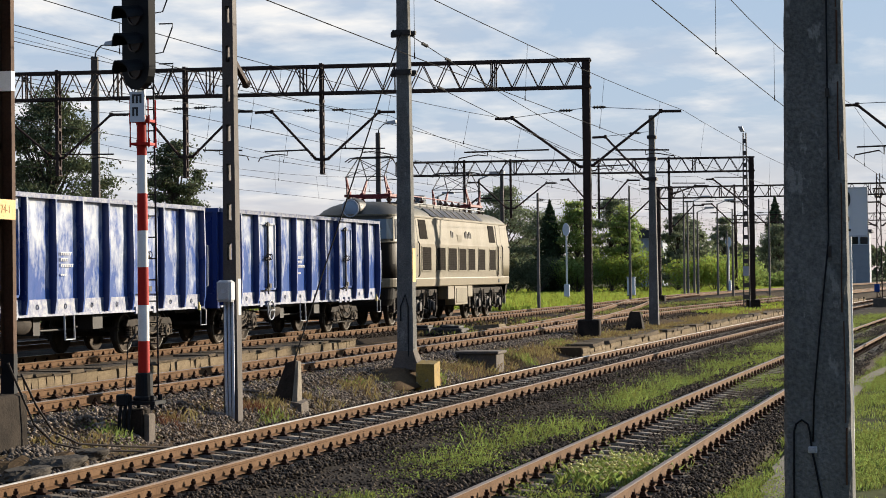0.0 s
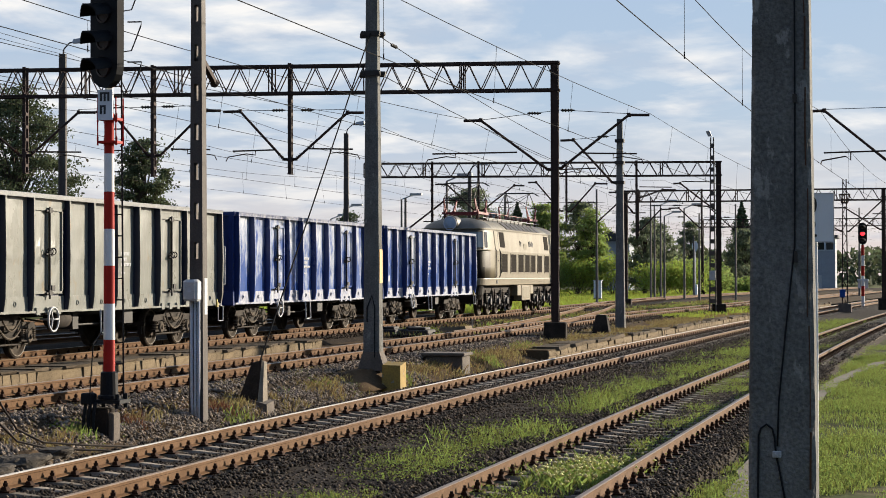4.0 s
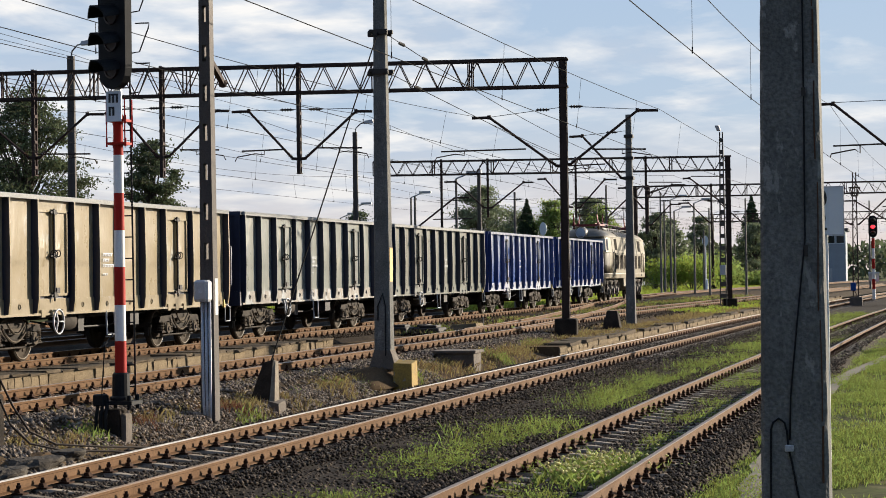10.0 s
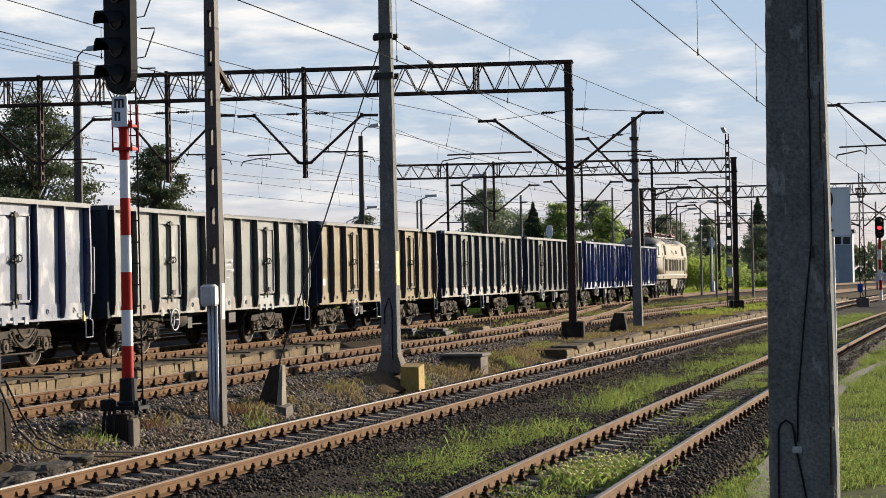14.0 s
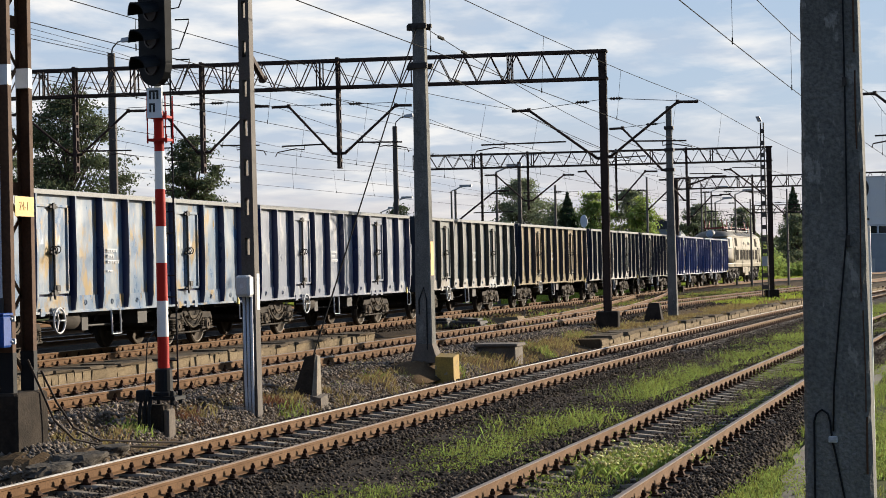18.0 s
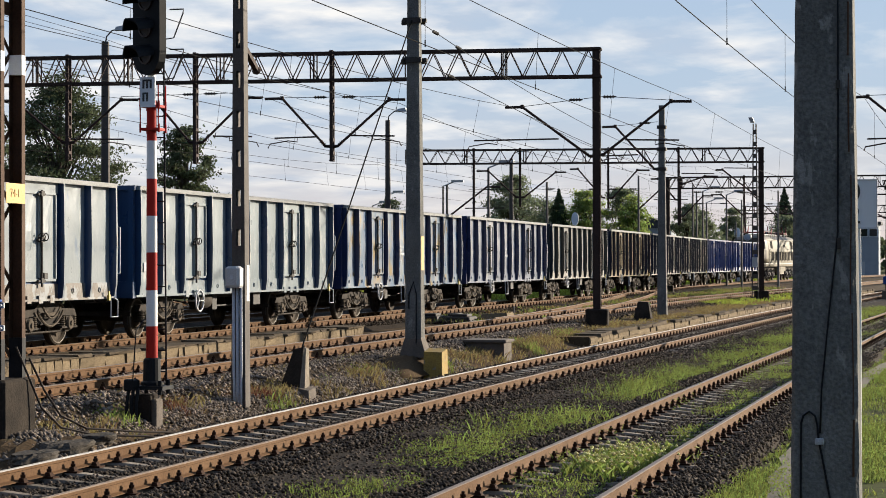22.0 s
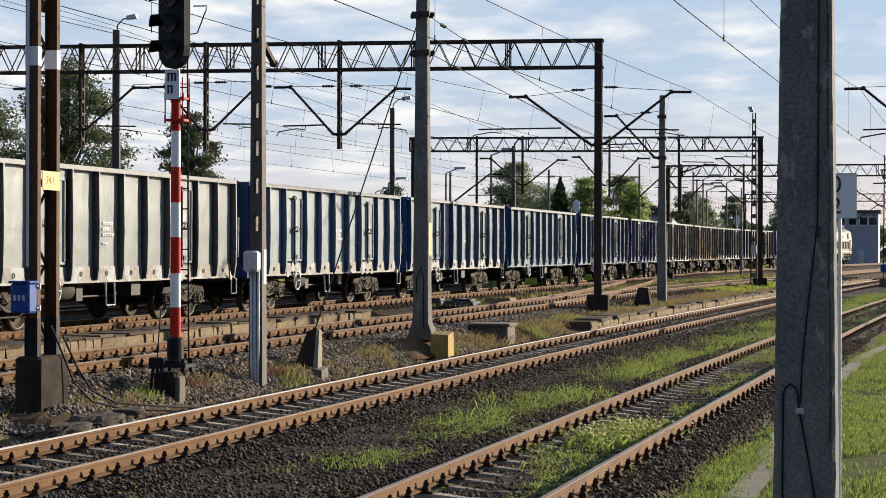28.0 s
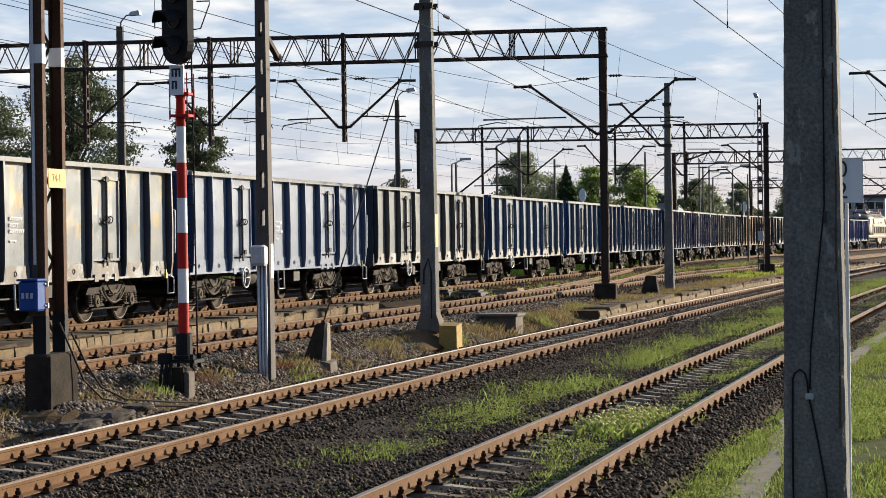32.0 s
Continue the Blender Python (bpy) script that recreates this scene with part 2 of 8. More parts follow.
SLEEPER = mat("sleeper_concrete", (0.40, 0.335, 0.26), 0.9, dark=(0.12, 0.092, 0.066), scale=4, fine=50, obj_rand=0.4, spec=0.1, amount=0.85)
FASTEN = mat("fastening_iron", (0.06, 0.028, 0.015), 0.85, scale=8, fine=60, spec=0.1)
BALLAST = mat("ballast", (0.066, 0.051, 0.037), 0.95, dark=(0.036, 0.028, 0.020), scale=0.6, fine=14, bump=0.9, spot=(0.066, 0.054, 0.044), spot_scale=9, spot_at=0.6, spec=0.06)
BALLAST_L = mat("ballast_pale", (0.066, 0.046, 0.028), 0.95, dark=(0.036, 0.027, 0.018), scale=0.7, fine=14, bump=0.9, spot=(0.10, 0.082, 0.066), spot_scale=9, spot_at=0.62, spec=0.05)
# siding beds: the shade behind the train painted in as near-black
BALLAST_SHADE = mat("shaded_ballast", (0.022, 0.018, 0.015), 0.95, dark=(0.012, 0.010, 0.009), scale=0.7, fine=14, bump=0.9, spec=0.05)
# train's bed: brown stone darkened with the shade under the wagons
BALLAST_T = mat("ballast_dark_brown", (0.040, 0.029, 0.020), 0.95, dark=(0.020, 0.015, 0.011), scale=0.7, fine=14, bump=0.9, spec=0.05)
STONE = mat("ballast_stone", (0.106, 0.082, 0.060), 0.9, dark=(0.038, 0.027, 0.020), scale=5, fine=50, vary=0.7, spec=0.12)
STONE_B = mat("brown_stone", (0.092, 0.066, 0.044), 0.9, dark=(0.036, 0.027, 0.019), scale=5, fine=50, vary=0.6, spec=0.1)
STONE_L = mat("ballast_stone_pale", (0.265, 0.215, 0.168), 0.9, dark=(0.11, 0.086, 0.064), scale=5, fine=50, vary=0.65, spec=0.12)
SOIL = mat("dry_soil", (0.125, 0.082, 0.046), 0.95, dark=(0.062, 0.044, 0.025), scale=0.9, fine=20, bump=0.6, spot=(0.13, 0.095, 0.05), spot_scale=1.6, spot_at=0.56, spec=0.05)
MEADOW = mat("meadow", (0.115, 0.138, 0.040), 0.95, dark=(0.075, 0.062, 0.030), scale=1.6, fine=9, bump=0.9, amount=0.9, spot=(0.20, 0.17, 0.085), spot_scale=0.9, spot_at=0.58, spot_soft=0.12, spec=0.05)
CONCRETE = mat("concrete_post", (0.235, 0.23, 0.212), 0.9, dark=(0.125, 0.124, 0.112), scale=2.6, fine=38, bump=0.8, streak=0.55, spec=0.15, spot=(0.31, 0.30, 0.275), spot_scale=7, spot_at=0.6, amount=0.8, grain=0.75)
CONCRETE_D = mat("weathered_concrete", (0.16, 0.125, 0.095), 0.92, dark=(0.07, 0.056, 0.042), scale=3, fine=40, bump=0.4)
TARRED = mat("tarred_concrete", (0.055, 0.042, 0.031), 0.9, dark=(0.018, 0.015, 0.013), scale=2.5, fine=35, bump=0.4, amount=0.8, spec=0.1)
SLAB_TOP = mat("dirty_slab", (0.145, 0.110, 0.072), 0.95, dark=(0.055, 0.042, 0.029), scale=2.5, fine=35, bump=0.4, obj_rand=0.25, spec=0.08)
SLAB = mat("platform_slab", (0.29, 0.22, 0.135), 0.92, dark=(0.11, 0.082, 0.05), scale=3.5, fine=35, bump=0.5, obj_rand=0.14, spec=0.1)
STEEL_B = mat("brown_steel", (0.068, 0.041, 0.031), 0.75, dark=(0.032, 0.021, 0.017), scale=3, fine=40, streak=0.5, spec=0.2)
STEEL_R = mat("rusty_post_steel", (0.115, 0.056, 0.028), 0.75, dark=(0.045, 0.025, 0.016), scale=2, fine=30, streak=0.6, spec=0.2)
STEEL_G = mat("grey_steel", (0.125, 0.105, 0.09), 0.7, dark=(0.065, 0.053, 0.045), scale=2.5, fine=40, streak=0.6, spec=0.2)
POLE_G = mat("weathered_grey_pole", (0.20, 0.185, 0.165), 0.8, dark=(0.12, 0.105, 0.09), scale=2.5, fine=40, streak=0.5, spec=0.2)
WIRE = plain("wire_metal", (0.012, 0.011, 0.010), 0.9, spec=0.05)
BLACK = mat("black_enamel", (0.018, 0.019, 0.021), 0.6, scale=4, fine=50, bump=0.05, spec=0.12)
BLACK_R = mat("sooty_black", (0.03, 0.026, 0.022), 0.75, dark=(0.07, 0.05, 0.035), scale=5, fine=30)
RED = mat("signal_red", (0.56, 0.026, 0.016), 0.6, dark=(0.40, 0.02, 0.014), spec=0.15, scale=4, fine=60, bump=0.02, grain=0.15)
WHITE = mat("signal_white", (0.98, 0.97, 0.94), 0.5, dark=(0.80, 0.77, 0.71), scale=4, fine=60, bump=0.02, grain=0.15)
YELLOW = mat("faded_yellow", (0.46, 0.29, 0.05), 0.85, dark=(0.22, 0.16, 0.06), scale=6, fine=30, spot=(0.30, 0.26, 0.19), spot_scale=7, spot_at=0.6)
PLATE_Y = mat("plate_yellow", (0.82, 0.46, 0.085), 0.6, dark=(0.66, 0.37, 0.07), scale=8)
PLATE_W = mat("plate_white", (0.82, 0.88, 0.93), 0.5, dark=(0.76, 0.82, 0.87), scale=3, bump=0.02, grain=0.05)
BOX_G = mat("box_grey", (0.56, 0.57, 0.58), 0.5, dark=(0.48, 0.48, 0.48), scale=5)
PIPE_G = mat("conduit_grey", (0.62, 0.65, 0.70), 0.5, dark=(0.5, 0.52, 0.56), scale=4)
BLUE_BOX = mat("box_blue", (0.014, 0.075, 0.33), 0.5, dark=(0.010, 0.05, 0.22), scale=6, spec=0.2)
PLATE_INK = plain("plate_ink_faded", (0.30, 0.17, 0.045), 0.8)
INK = plain("ink_black", (0.02, 0.02, 0.02), 0.7)
LENS_RED = plain("lens_red_lit", (1.0, 0.02, 0.03), 0.3, glow=2.2)
LENS = plain("lens_dark", (0.02, 0.008, 0.008), 0.45)
PORCELAIN = mat("insulator_brown", (0.11, 0.05, 0.03), 0.25, scale=8, bump=0)


def leafy(name, base, vary=0.35, through_light=0.4, rough=0.85):
    """Leaves and blades: matt on the lit side, glowing a little when lit from behind."""
    if name in MATS:
        return MATS[name]
    m = bpy.data.materials.new(name)
    m.use_nodes = True
    n, l = m.node_tree.nodes, m.node_tree.links
    b = n["Principled BSDF"]
    geo = n.new("ShaderNodeNewGeometry")
    hsv = n.new("ShaderNodeHueSaturation")
    hsv.inputs["Color"].default_value = (*base, 1)
    for sock, a, c in (("Value", 1 - vary, 1 + vary), ("Hue", 0.47, 0.53)):
        r = n.new("ShaderNodeMapRange")
        r.inputs["To Min"].default_value, r.inputs["To Max"].default_value = a, c
        l.new(geo.outputs["Random Per Island"], r.inputs["Value"]); l.new(r.outputs[0], hsv.inputs[sock])
    l.new(hsv.outputs[0], b.inputs["Base Color"])
    b.inputs["Roughness"].default_value, b.inputs["Specular IOR Level"].default_value = rough, 0.08
    tr, mx = n.new("ShaderNodeBsdfTranslucent"), n.new("ShaderNodeMixShader")
    l.new(hsv.outputs[0], tr.inputs["Color"])
    mx.inputs["Fac"].default_value = through_light
    l.new(b.outputs[0], mx.inputs[1]); l.new(tr.outputs[0], mx.inputs[2])
    l.new(mx.outputs[0], n["Material Output"].inputs["Surface"])
    MATS[name] = m
    return m


LEAF = leafy("leaf_green", (0.225, 0.285, 0.082), 0.35, 0.55)
LEAF_D = leafy("leaf_dark", (0.091, 0.1079, 0.0585), 0.45, 0.35)
# far trees: haze of distance put into paler, greyer leaves
LEAF_H = leafy("leaf_hazed_grey_green", (0.1755, 0.2015, 0.1196), 0.35, 0.45)
LEAF_Y = leafy("leaf_fresh", (0.25, 0.31, 0.062), 0.35, 0.6)
NEEDLE = leafy("needles", (0.0598, 0.0858, 0.0442), 0.3, 0.25)
GRASS = leafy("grass_blade", (0.190, 0.230, 0.058), 0.45, 0.45)
GRASS_F = leafy("fresh_grass", (0.25, 0.30, 0.05), 0.35, 0.5)
GRASS_D = leafy("dry_grass", (0.21, 0.16, 0.072), 0.4, 0.4)
PETAL = leafy("flower_cream", (0.66, 0.62, 0.30), 0.2, 0.3)
BARK = mat("bark", (0.10, 0.075, 0.055), 0.9, dark=(0.05, 0.04, 0.03), scale=5, fine=30, bump=0.4)
WEED_R = leafy("rusty_weed", (0.16, 0.07, 0.04), 0.4, 0.2)


# ---- building blocks ----
class Mesh:
    """Points and faces of one mesh, gathered from simple solids; each face has a material slot."""

    def __init__(self):
        self.v, self.f, self.s = [], [], []

    def quad(self, pts, slot=0):
        i = len(self.v)
        self.v += [tuple(p) for p in pts]
        self.f.append(tuple(range(i, i + len(pts)))); self.s.append(slot)

    def hull(self, lo, hi, slot=0):
        """Two rings of the same count, joined by sides and closed by caps."""
        i, k = len(self.v), len(lo)
        self.v += [tuple(p) for p in lo] + [tuple(p) for p in hi]
        for a in range(k):
            b = (a + 1) % k
            self.f.append((i + a, i + b, i + k + b, i + k + a)); self.s.append(slot)
        self.f.append(tuple(range(i + k - 1, i - 1, -1))); self.s.append(slot)
        self.f.append(tuple(range(i + k, i + 2 * k))); self.s.append(slot)
        return self

    def box(self, x0, x1, y0, y1, z0, z1, slot=0, c=0.0):
        """A box; c: its chamfer on the upright edges and the top rim."""
        if c <= 0:
            return self.hull([(x0, y0, z0), (x1, y0, z0), (x1, y1, z0), (x0, y1, z0)],
                             [(x0, y0, z1), (x1, y0, z1), (x1, y1, z1), (x0, y1, z1)], slot)
        ring = lambda z, d: [(x0 + c + d, y0 + d, z), (x1 - c - d, y0 + d, z), (x1 - d, y0 + c + d, z), (x1 - d, y1 - c - d, z),
                             (x1 - c - d, y1 - d, z), (x0 + c + d, y1 - d, z), (x0 + d, y1 - c - d, z), (x0 + d, y0 + c + d, z)]
        self.rings([ring(z0, c * 0.5), ring(z0 + c, 0), ring(z1 - c, 0), ring(z1, c)], slot)
        return self

    def rings(self, rs, slot=0, caps=True):
        i, k = len(self.v), len(rs[0])
        for r in rs:
            self.v += [tuple(p) for p in r]
        for q in range(len(rs) - 1):
            for a in range(k):
                b = (a + 1) % k
                o = i + q * k
                self.f.append((o + a, o + b, o + k + b, o + k + a)); self.s.append(slot)
        if caps:
            self.f.append(tuple(range(i + k - 1, i - 1, -1))); self.s.append(slot)
            o = i + (len(rs) - 1) * k
            self.f.append(tuple(range(o, o + k))); self.s.append(slot)
        return self

    def tube(self, p, q, r, r2=None, n=8, slot=0):
        p, q = Vector(p), Vector(q)
        d = (q - p).normalized()
        a = d.orthogonal().normalized()
        b = d.cross(a)
        ring = lambda o, k: [o + (a * math.cos(2 * math.pi * j / n) + b * math.sin(2 * math.pi * j / n)) * k for j in range(n)]
        return self.hull(ring(p, r), ring(q, r if r2 is None else r2), slot)

    def pipe(self, pts, r, n=6, slot=0):
        """A bent pipe through points."""
        pts = [Vector(p) for p in pts]
        rs, a = [], None
        for j, p in enumerate(pts):
            d = (pts[min(j + 1, len(pts) - 1)] - pts[max(j - 1, 0)]).normalized()
            a = d.orthogonal().normalized() if a is None else (a - d * a.dot(d)).normalized()
            b = d.cross(a)
            rs.append([p + (a * math.cos(2 * math.pi * k / n) + b * math.sin(2 * math.pi * k / n)) * r for k in range(n)])
        return self.rings(rs, slot)

    def bar(self, p, q, w, h, slot=0, up=(0, 0, 1)):
        """A flat bar from p to q, w across and h along up."""
        p, q = Vector(p), Vector(q)
        d = (q - p).normalized()
        s = d.cross(Vector(up))
        s = d.orthogonal() if s.length < 1e-4 else s
        s = s.normalized() * w / 2
        u = s.cross(d).normalized() * h / 2
        return self.hull([p - s - u, p + s - u, p + s + u, p - s + u], [q - s - u, q + s - u, q + s + u, q - s + u], slot)

    def ring(self, centre, axis, r, t, n=16, m=6, slot=0):
        """A torus."""
        c, ax = Vector(centre), Vector(axis).normalized()
        a = ax.orthogonal().normalized()
        b = ax.cross(a)
        i = len(self.v)
        for j in range(n):
            d = a * math.cos(2 * math.pi * j / n) + b * math.sin(2 * math.pi * j / n)
            for k in range(m):
                w = 2 * math.pi * k / m
                self.v.append(tuple(c + d * (r + t * math.cos(w)) + ax * t * math.sin(w)))
        for j in range(n):
            for k in range(m):
                o, o2, k2 = i + j * m, i + ((j + 1) % n) * m, (k + 1) % m
                self.f.append((o + k, o2 + k, o2 + k2, o + k2)); self.s.append(slot)
        return self

    def lathe(self, base, profile, n=12, slot=0, axis=(0, 0, 1)):
        """A turned solid: profile of (radius, height) along axis from base."""
        c, ax = Vector(base), Vector(axis).normalized()
        a = ax.orthogonal().normalized()
        b = ax.cross(a)
        return self.rings([[c + ax * h + (a * math.cos(2 * math.pi * k / n) + b * math.sin(2 * math.pi * k / n)) * r for k in range(n)]
                           for r, h in profile], slot)

    def data(self, name, mats, smooth=False):
        me = bpy.data.meshes.new(name)
        me.from_pydata(self.v, [], self.f)
        for m in mats:
            me.materials.append(m)
        me.polygons.foreach_set("material_index", self.s)
        if smooth:
            me.polygons.foreach_set("use_smooth", [True] * len(self.f))
        me.update()
        return me


def tri_data(name, verts, tris, mats):
    """Mesh data from arrays of points and triangles."""
    me = bpy.data.meshes.new(name)
    me.vertices.add(len(verts))
    me.vertices.foreach_set("co", np.asarray(verts, np.float32).ravel())
    me.loops.add(3 * len(tris))
    me.loops.foreach_set("vertex_index", np.asarray(tris, np.int32).ravel())
    me.polygons.add(len(tris))
    me.polygons.foreach_set("loop_start", np.arange(0, 3 * len(tris), 3, dtype=np.int32))
    for m in mats:
        me.materials.append(m)
    me.update(calc_edges=True)
    me.validate()
    return me


def part(name, m, mats, parent=None, label="", smooth=False, at=None):
    """Links a Mesh (or mesh data) as one object under a thing or a part."""
    mats = mats if isinstance(mats, (list, tuple)) else [mats]
    data = m.data(name, mats, smooth) if isinstance(m, Mesh) else m
    ob = new(name, data)
    if parent:
        ob.parent = parent
    if at is not None:
        ob.matrix_basis = at if isinstance(at, Matrix) else Matrix.Translation(at)
    if label:
        tagged(ob, label)
    return ob


def thing(name, x, y, z, label, category, group="", turn=0.0):
    ob = new(name)
    ob.matrix_basis = pose(x, y, z, 0, 0, turn)
    ob.empty_display_size = 0.2
    return tagged(ob, label, category, group)


# ---- the lines of the tracks ----
def line_near(y):      # nearest track, the one with the grass
    return -4.06 + 0.000213 * y * y


def line_main(y):      # second track, with the polished rails
    return -8.97 + 0.000182 * y * y


def arc(y, x0, y0, r, ang):
    """A straight line that swings to the side at y0 by radius r up to the slope ang."""
    if y < y0:
        return x0
    d = min(y - y0, r * ang)
    return x0 + d * d / (2 * r) + max(0.0, y - y0 - r * ang) * ang


def line_mid(y):
    return arc(y, -13.3, 75.0, 420.0, 0.062)


def line_train(y):
    f = min(1.0, max(0.0, (y - 98.0) / 54.0))
    return arc(y, -18.91, 150.0, 300.0, 0.090) - 0.6 * f * f * (3 - 2 * f)


Z_MID, Z_TRAIN = 0.42, 0.47

# ---- ground ----
def ground_z(x, y):
    """Height of the natural ground across the tracks: low by the platform side, higher under the train."""
    d = x - line_main(min(y, 140))
    if d > -1.7:
        h = -0.36
    elif d > -2.2:
        h = -0.36 + (-1.7 - d) / 0.5 * 0.33
    elif d > -3.4:
        h = -0.03 + (-2.2 - d) / 1.2 * 0.18
    else:
        h = 0.15 if y < 300 else -0.2
    return h


def make_ground():
    xs = [-2500, -900, -400, -200, -120, -80] + [-60 + 2 * i for i in range(16)] + [-28 + 0.8 * i for i in range(45)] + [10, 14, 20, 30, 60, 150, 500, 1500, 3000]
    ys = [-600, -200, -60, -20] + [-8 + 1.2 * i for i in range(60)] + [66 + 4 * i for i in range(30)] + [200, 240, 300, 400, 600, 1000, 1800, 3500]
    m = Mesh()
    for y in ys:
        for x in xs:
            n = noise.noise((x * 0.35, y * 0.35, 0)) * 0.05 + noise.noise((x * 1.3, y * 1.3, 3)) * 0.02
            near = 1.0 if abs(x) < 60 and y < 200 else 0.0
            m.v.append((x, y, ground_z(x, y) + n * near))
    k = len(xs)
    for j in range(len(ys) - 1):
        for i in range(k - 1):
            m.f.append((j * k + i, j * k + i + 1, (j + 1) * k + i + 1, (j + 1) * k + i))
            d = (xs[i] + xs[i + 1]) / 2 - line_main(min((ys[j] + ys[j + 1]) / 2, 140))
            yc = (ys[j] + ys[j + 1]) / 2
            yard = -30 < d < -1.0 if yc < 98 else line_train(yc) - 3.4 < (xs[i] + xs[i + 1]) / 2 < line_main(min(yc, 140)) - 1.0
            m.s.append(1 if yard else 0)
    ob = part("ground", m, [MEADOW, SOIL], smooth=True)
    tagged(ob, "flat railway land with grass and dry soil", kind="structure")


make_ground()


def bed(name, line, z, half, y0, y1, material, label, shoulder=0.5):
    """A ballast bed: a low bank with sloping shoulders along a track."""
    m = Mesh()
    ys = [y0 + 0.5 * i for i in range(int((min(y1, 60) - y0) / 0.5) + 1)]
    y = ys[-1]
    while y < y1:
        y += 4
        ys.append(y)
    us = [-half - shoulder, -half, -half * 0.66, -half * 0.33, 0, half * 0.33, half * 0.66, half, half + shoulder]
    for y in ys:
        for u in us:
            n = noise.noise((u * 2.1 + 7, y * 2.1, z)) * 0.045 + noise.noise((u * 5.3, y * 5.3, z)) * 0.02
            m.v.append((line(y) + u, y, (z if abs(u) <= half else z - 0.35) + (n if y < 60 else 0)))
    k = len(us)
    for j in range(len(ys) - 1):
        for i in range(k - 1):
            m.f.append((j * k + i, j * k + i + 1, (j + 1) * k + i + 1, (j + 1) * k + i)); m.s.append(0)
    tagged(part(name, m, material), label, kind="structure")


bed("ballast_near", lambda y: (line_near(y) + line_main(y)) / 2 - 0.25, -0.212, 4.0, -6, 260, BALLAST, "dark stone ballast under two tracks")
bed("ballast_mid", line_mid, Z_MID - 0.205, 1.6, -6, 240, BALLAST_L, "pale stone ballast under a side track")
bed("ballast_train", line_train, Z_TRAIN - 0.205, 1.9, -6, 300, BALLAST_T, "dark brown stone ballast under the train's track")


# ---- tracks ----
RAIL_PROFILE = [(-0.062, -0.149), (0.062, -0.149), (0.062, -0.140), (0.012, -0.122), (0.010, -0.045), (0.034, -0.036), (0.034, -0.008),
                (0.024, 0.0), (-0.024, 0.0), (-0.034, -0.008), (-0.034, -0.036), (-0.010, -0.045), (-0.012, -0.122), (-0.062, -0.140)]


def rail_mesh(line, u, z, y0, y1, step, top=1):
    m = Mesh()
    rs = []
    n = int((y1 - y0) / step)
    for j in range(n + 1):
        y = y0 + step * j
        rs.append([(line(y) + u + px, y, z + pz) for px, pz in RAIL_PROFILE])
    m.rings(rs, 0)
    k = len(RAIL_PROFILE)
    for j in range(n):
        for q in (6, 7, 8):
            m.s[j * k + q] = top
    return m


def sleeper_mesh():
    """A concrete sleeper: deep rounded ends under the rails, dipping to a waist in the middle."""
    m = Mesh()
    for seats in ((-1.26, -0.95, -0.55, -0.28, 0.0, 0.28, 0.55, 0.95, 1.26),):
        rs = []
        for x in seats:
            a = abs(x)
            w = 0.10 if a < 0.1 else 0.105 if a < 0.4 else 0.128
            h = -0.205 if a < 0.1 else -0.198 if a < 0.4 else -0.172 if a < 1.2 else -0.20
            rs.append([(x, -w, -0.36), (x, -w * 0.92, h - 0.05), (x, -w * 0.55, h), (x, w * 0.55, h), (x, w * 0.92, h - 0.05), (x, w, -0.36)])
        m.rings(rs)
    return m


def fastening_mesh():
    m = Mesh()
    m.box(-0.17, 0.17, -0.075, 0.075, -0.168, -0.150)
    for s in (-1, 1):
        m.hull([(s * 0.055, -0.05, -0.14), (s * 0.13, -0.05, -0.15), (s * 0.13, 0.05, -0.15), (s * 0.055, 0.05, -0.14)],
               [(s * 0.06, -0.035, -0.105), (s * 0.11, -0.035, -0.11), (s * 0.11, 0.035, -0.11), (s * 0.06, 0.035, -0.105)])
        m.tube((s * 0.088, 0, -0.11), (s * 0.088, 0, -0.045), 0.018, n=6)
        m.tube((s * 0.088, 0, -0.10), (s * 0.088, 0, -0.07), 0.03, n=6)
    return m


def track(name, line, z, y0, y1, label, y_part0, y_part1, pitch=0.6, head=(RAIL_DULL, RAIL_DULL), sleeper=SLEEPER):
    root = new(name)
    tagged(root, label, kind="structure")
    for u, top in zip((-0.7535, 0.7535), head):
        part("rail", rail_mesh(line, u, z, y0, y1, 2.0), [RUST, top], root)
    sl = sleeper_mesh().data("sleeper", [sleeper])
    fa = fastening_mesh().data("fastening", [FASTEN])
    far_s, far_f = Mesh(), Mesh()
    rnd = random.Random(5)
    n = int((y1 - y0) / pitch)
    for j in range(n):
        y = y0 + pitch * (j + 0.5) + rnd.uniform(-0.015, 0.015)
        ang = math.atan2(line(y + 1) - line(y - 1), 2)
        m4 = Matrix.Translation((line(y), y, z)) @ Euler((0, 0, -ang + rnd.uniform(-0.006, 0.006))).to_matrix().to_4x4()
        if y_part0 < y < y_part1:
            s = part("sleeper", sl, None, root, at=m4)
            for u in (-0.7535, 0.7535):
                part("fastening", fa, None, s, at=(u, 0, 0))
        elif y < 150:
            for src, dst, us in ((sl, far_s, (0,)), (fa, far_f, (-0.7535, 0.7535))):
                for u in us:
                    i = len(dst.v)
                    dst.v += [tuple(m4 @ (v.co + Vector((u, 0, 0)))) for v in src.vertices]
                    for p in src.polygons:
                        dst.f.append(tuple(i + q for q in p.vertices)); dst.s.append(0)
    tagged(part("far_sleepers", far_s, sleeper, root), "rows of concrete sleepers far off", kind="stuff")
    tagged(part("far_fastenings", far_f, FASTEN, root), "rusty rail fastenings far off", kind="stuff")
    return root


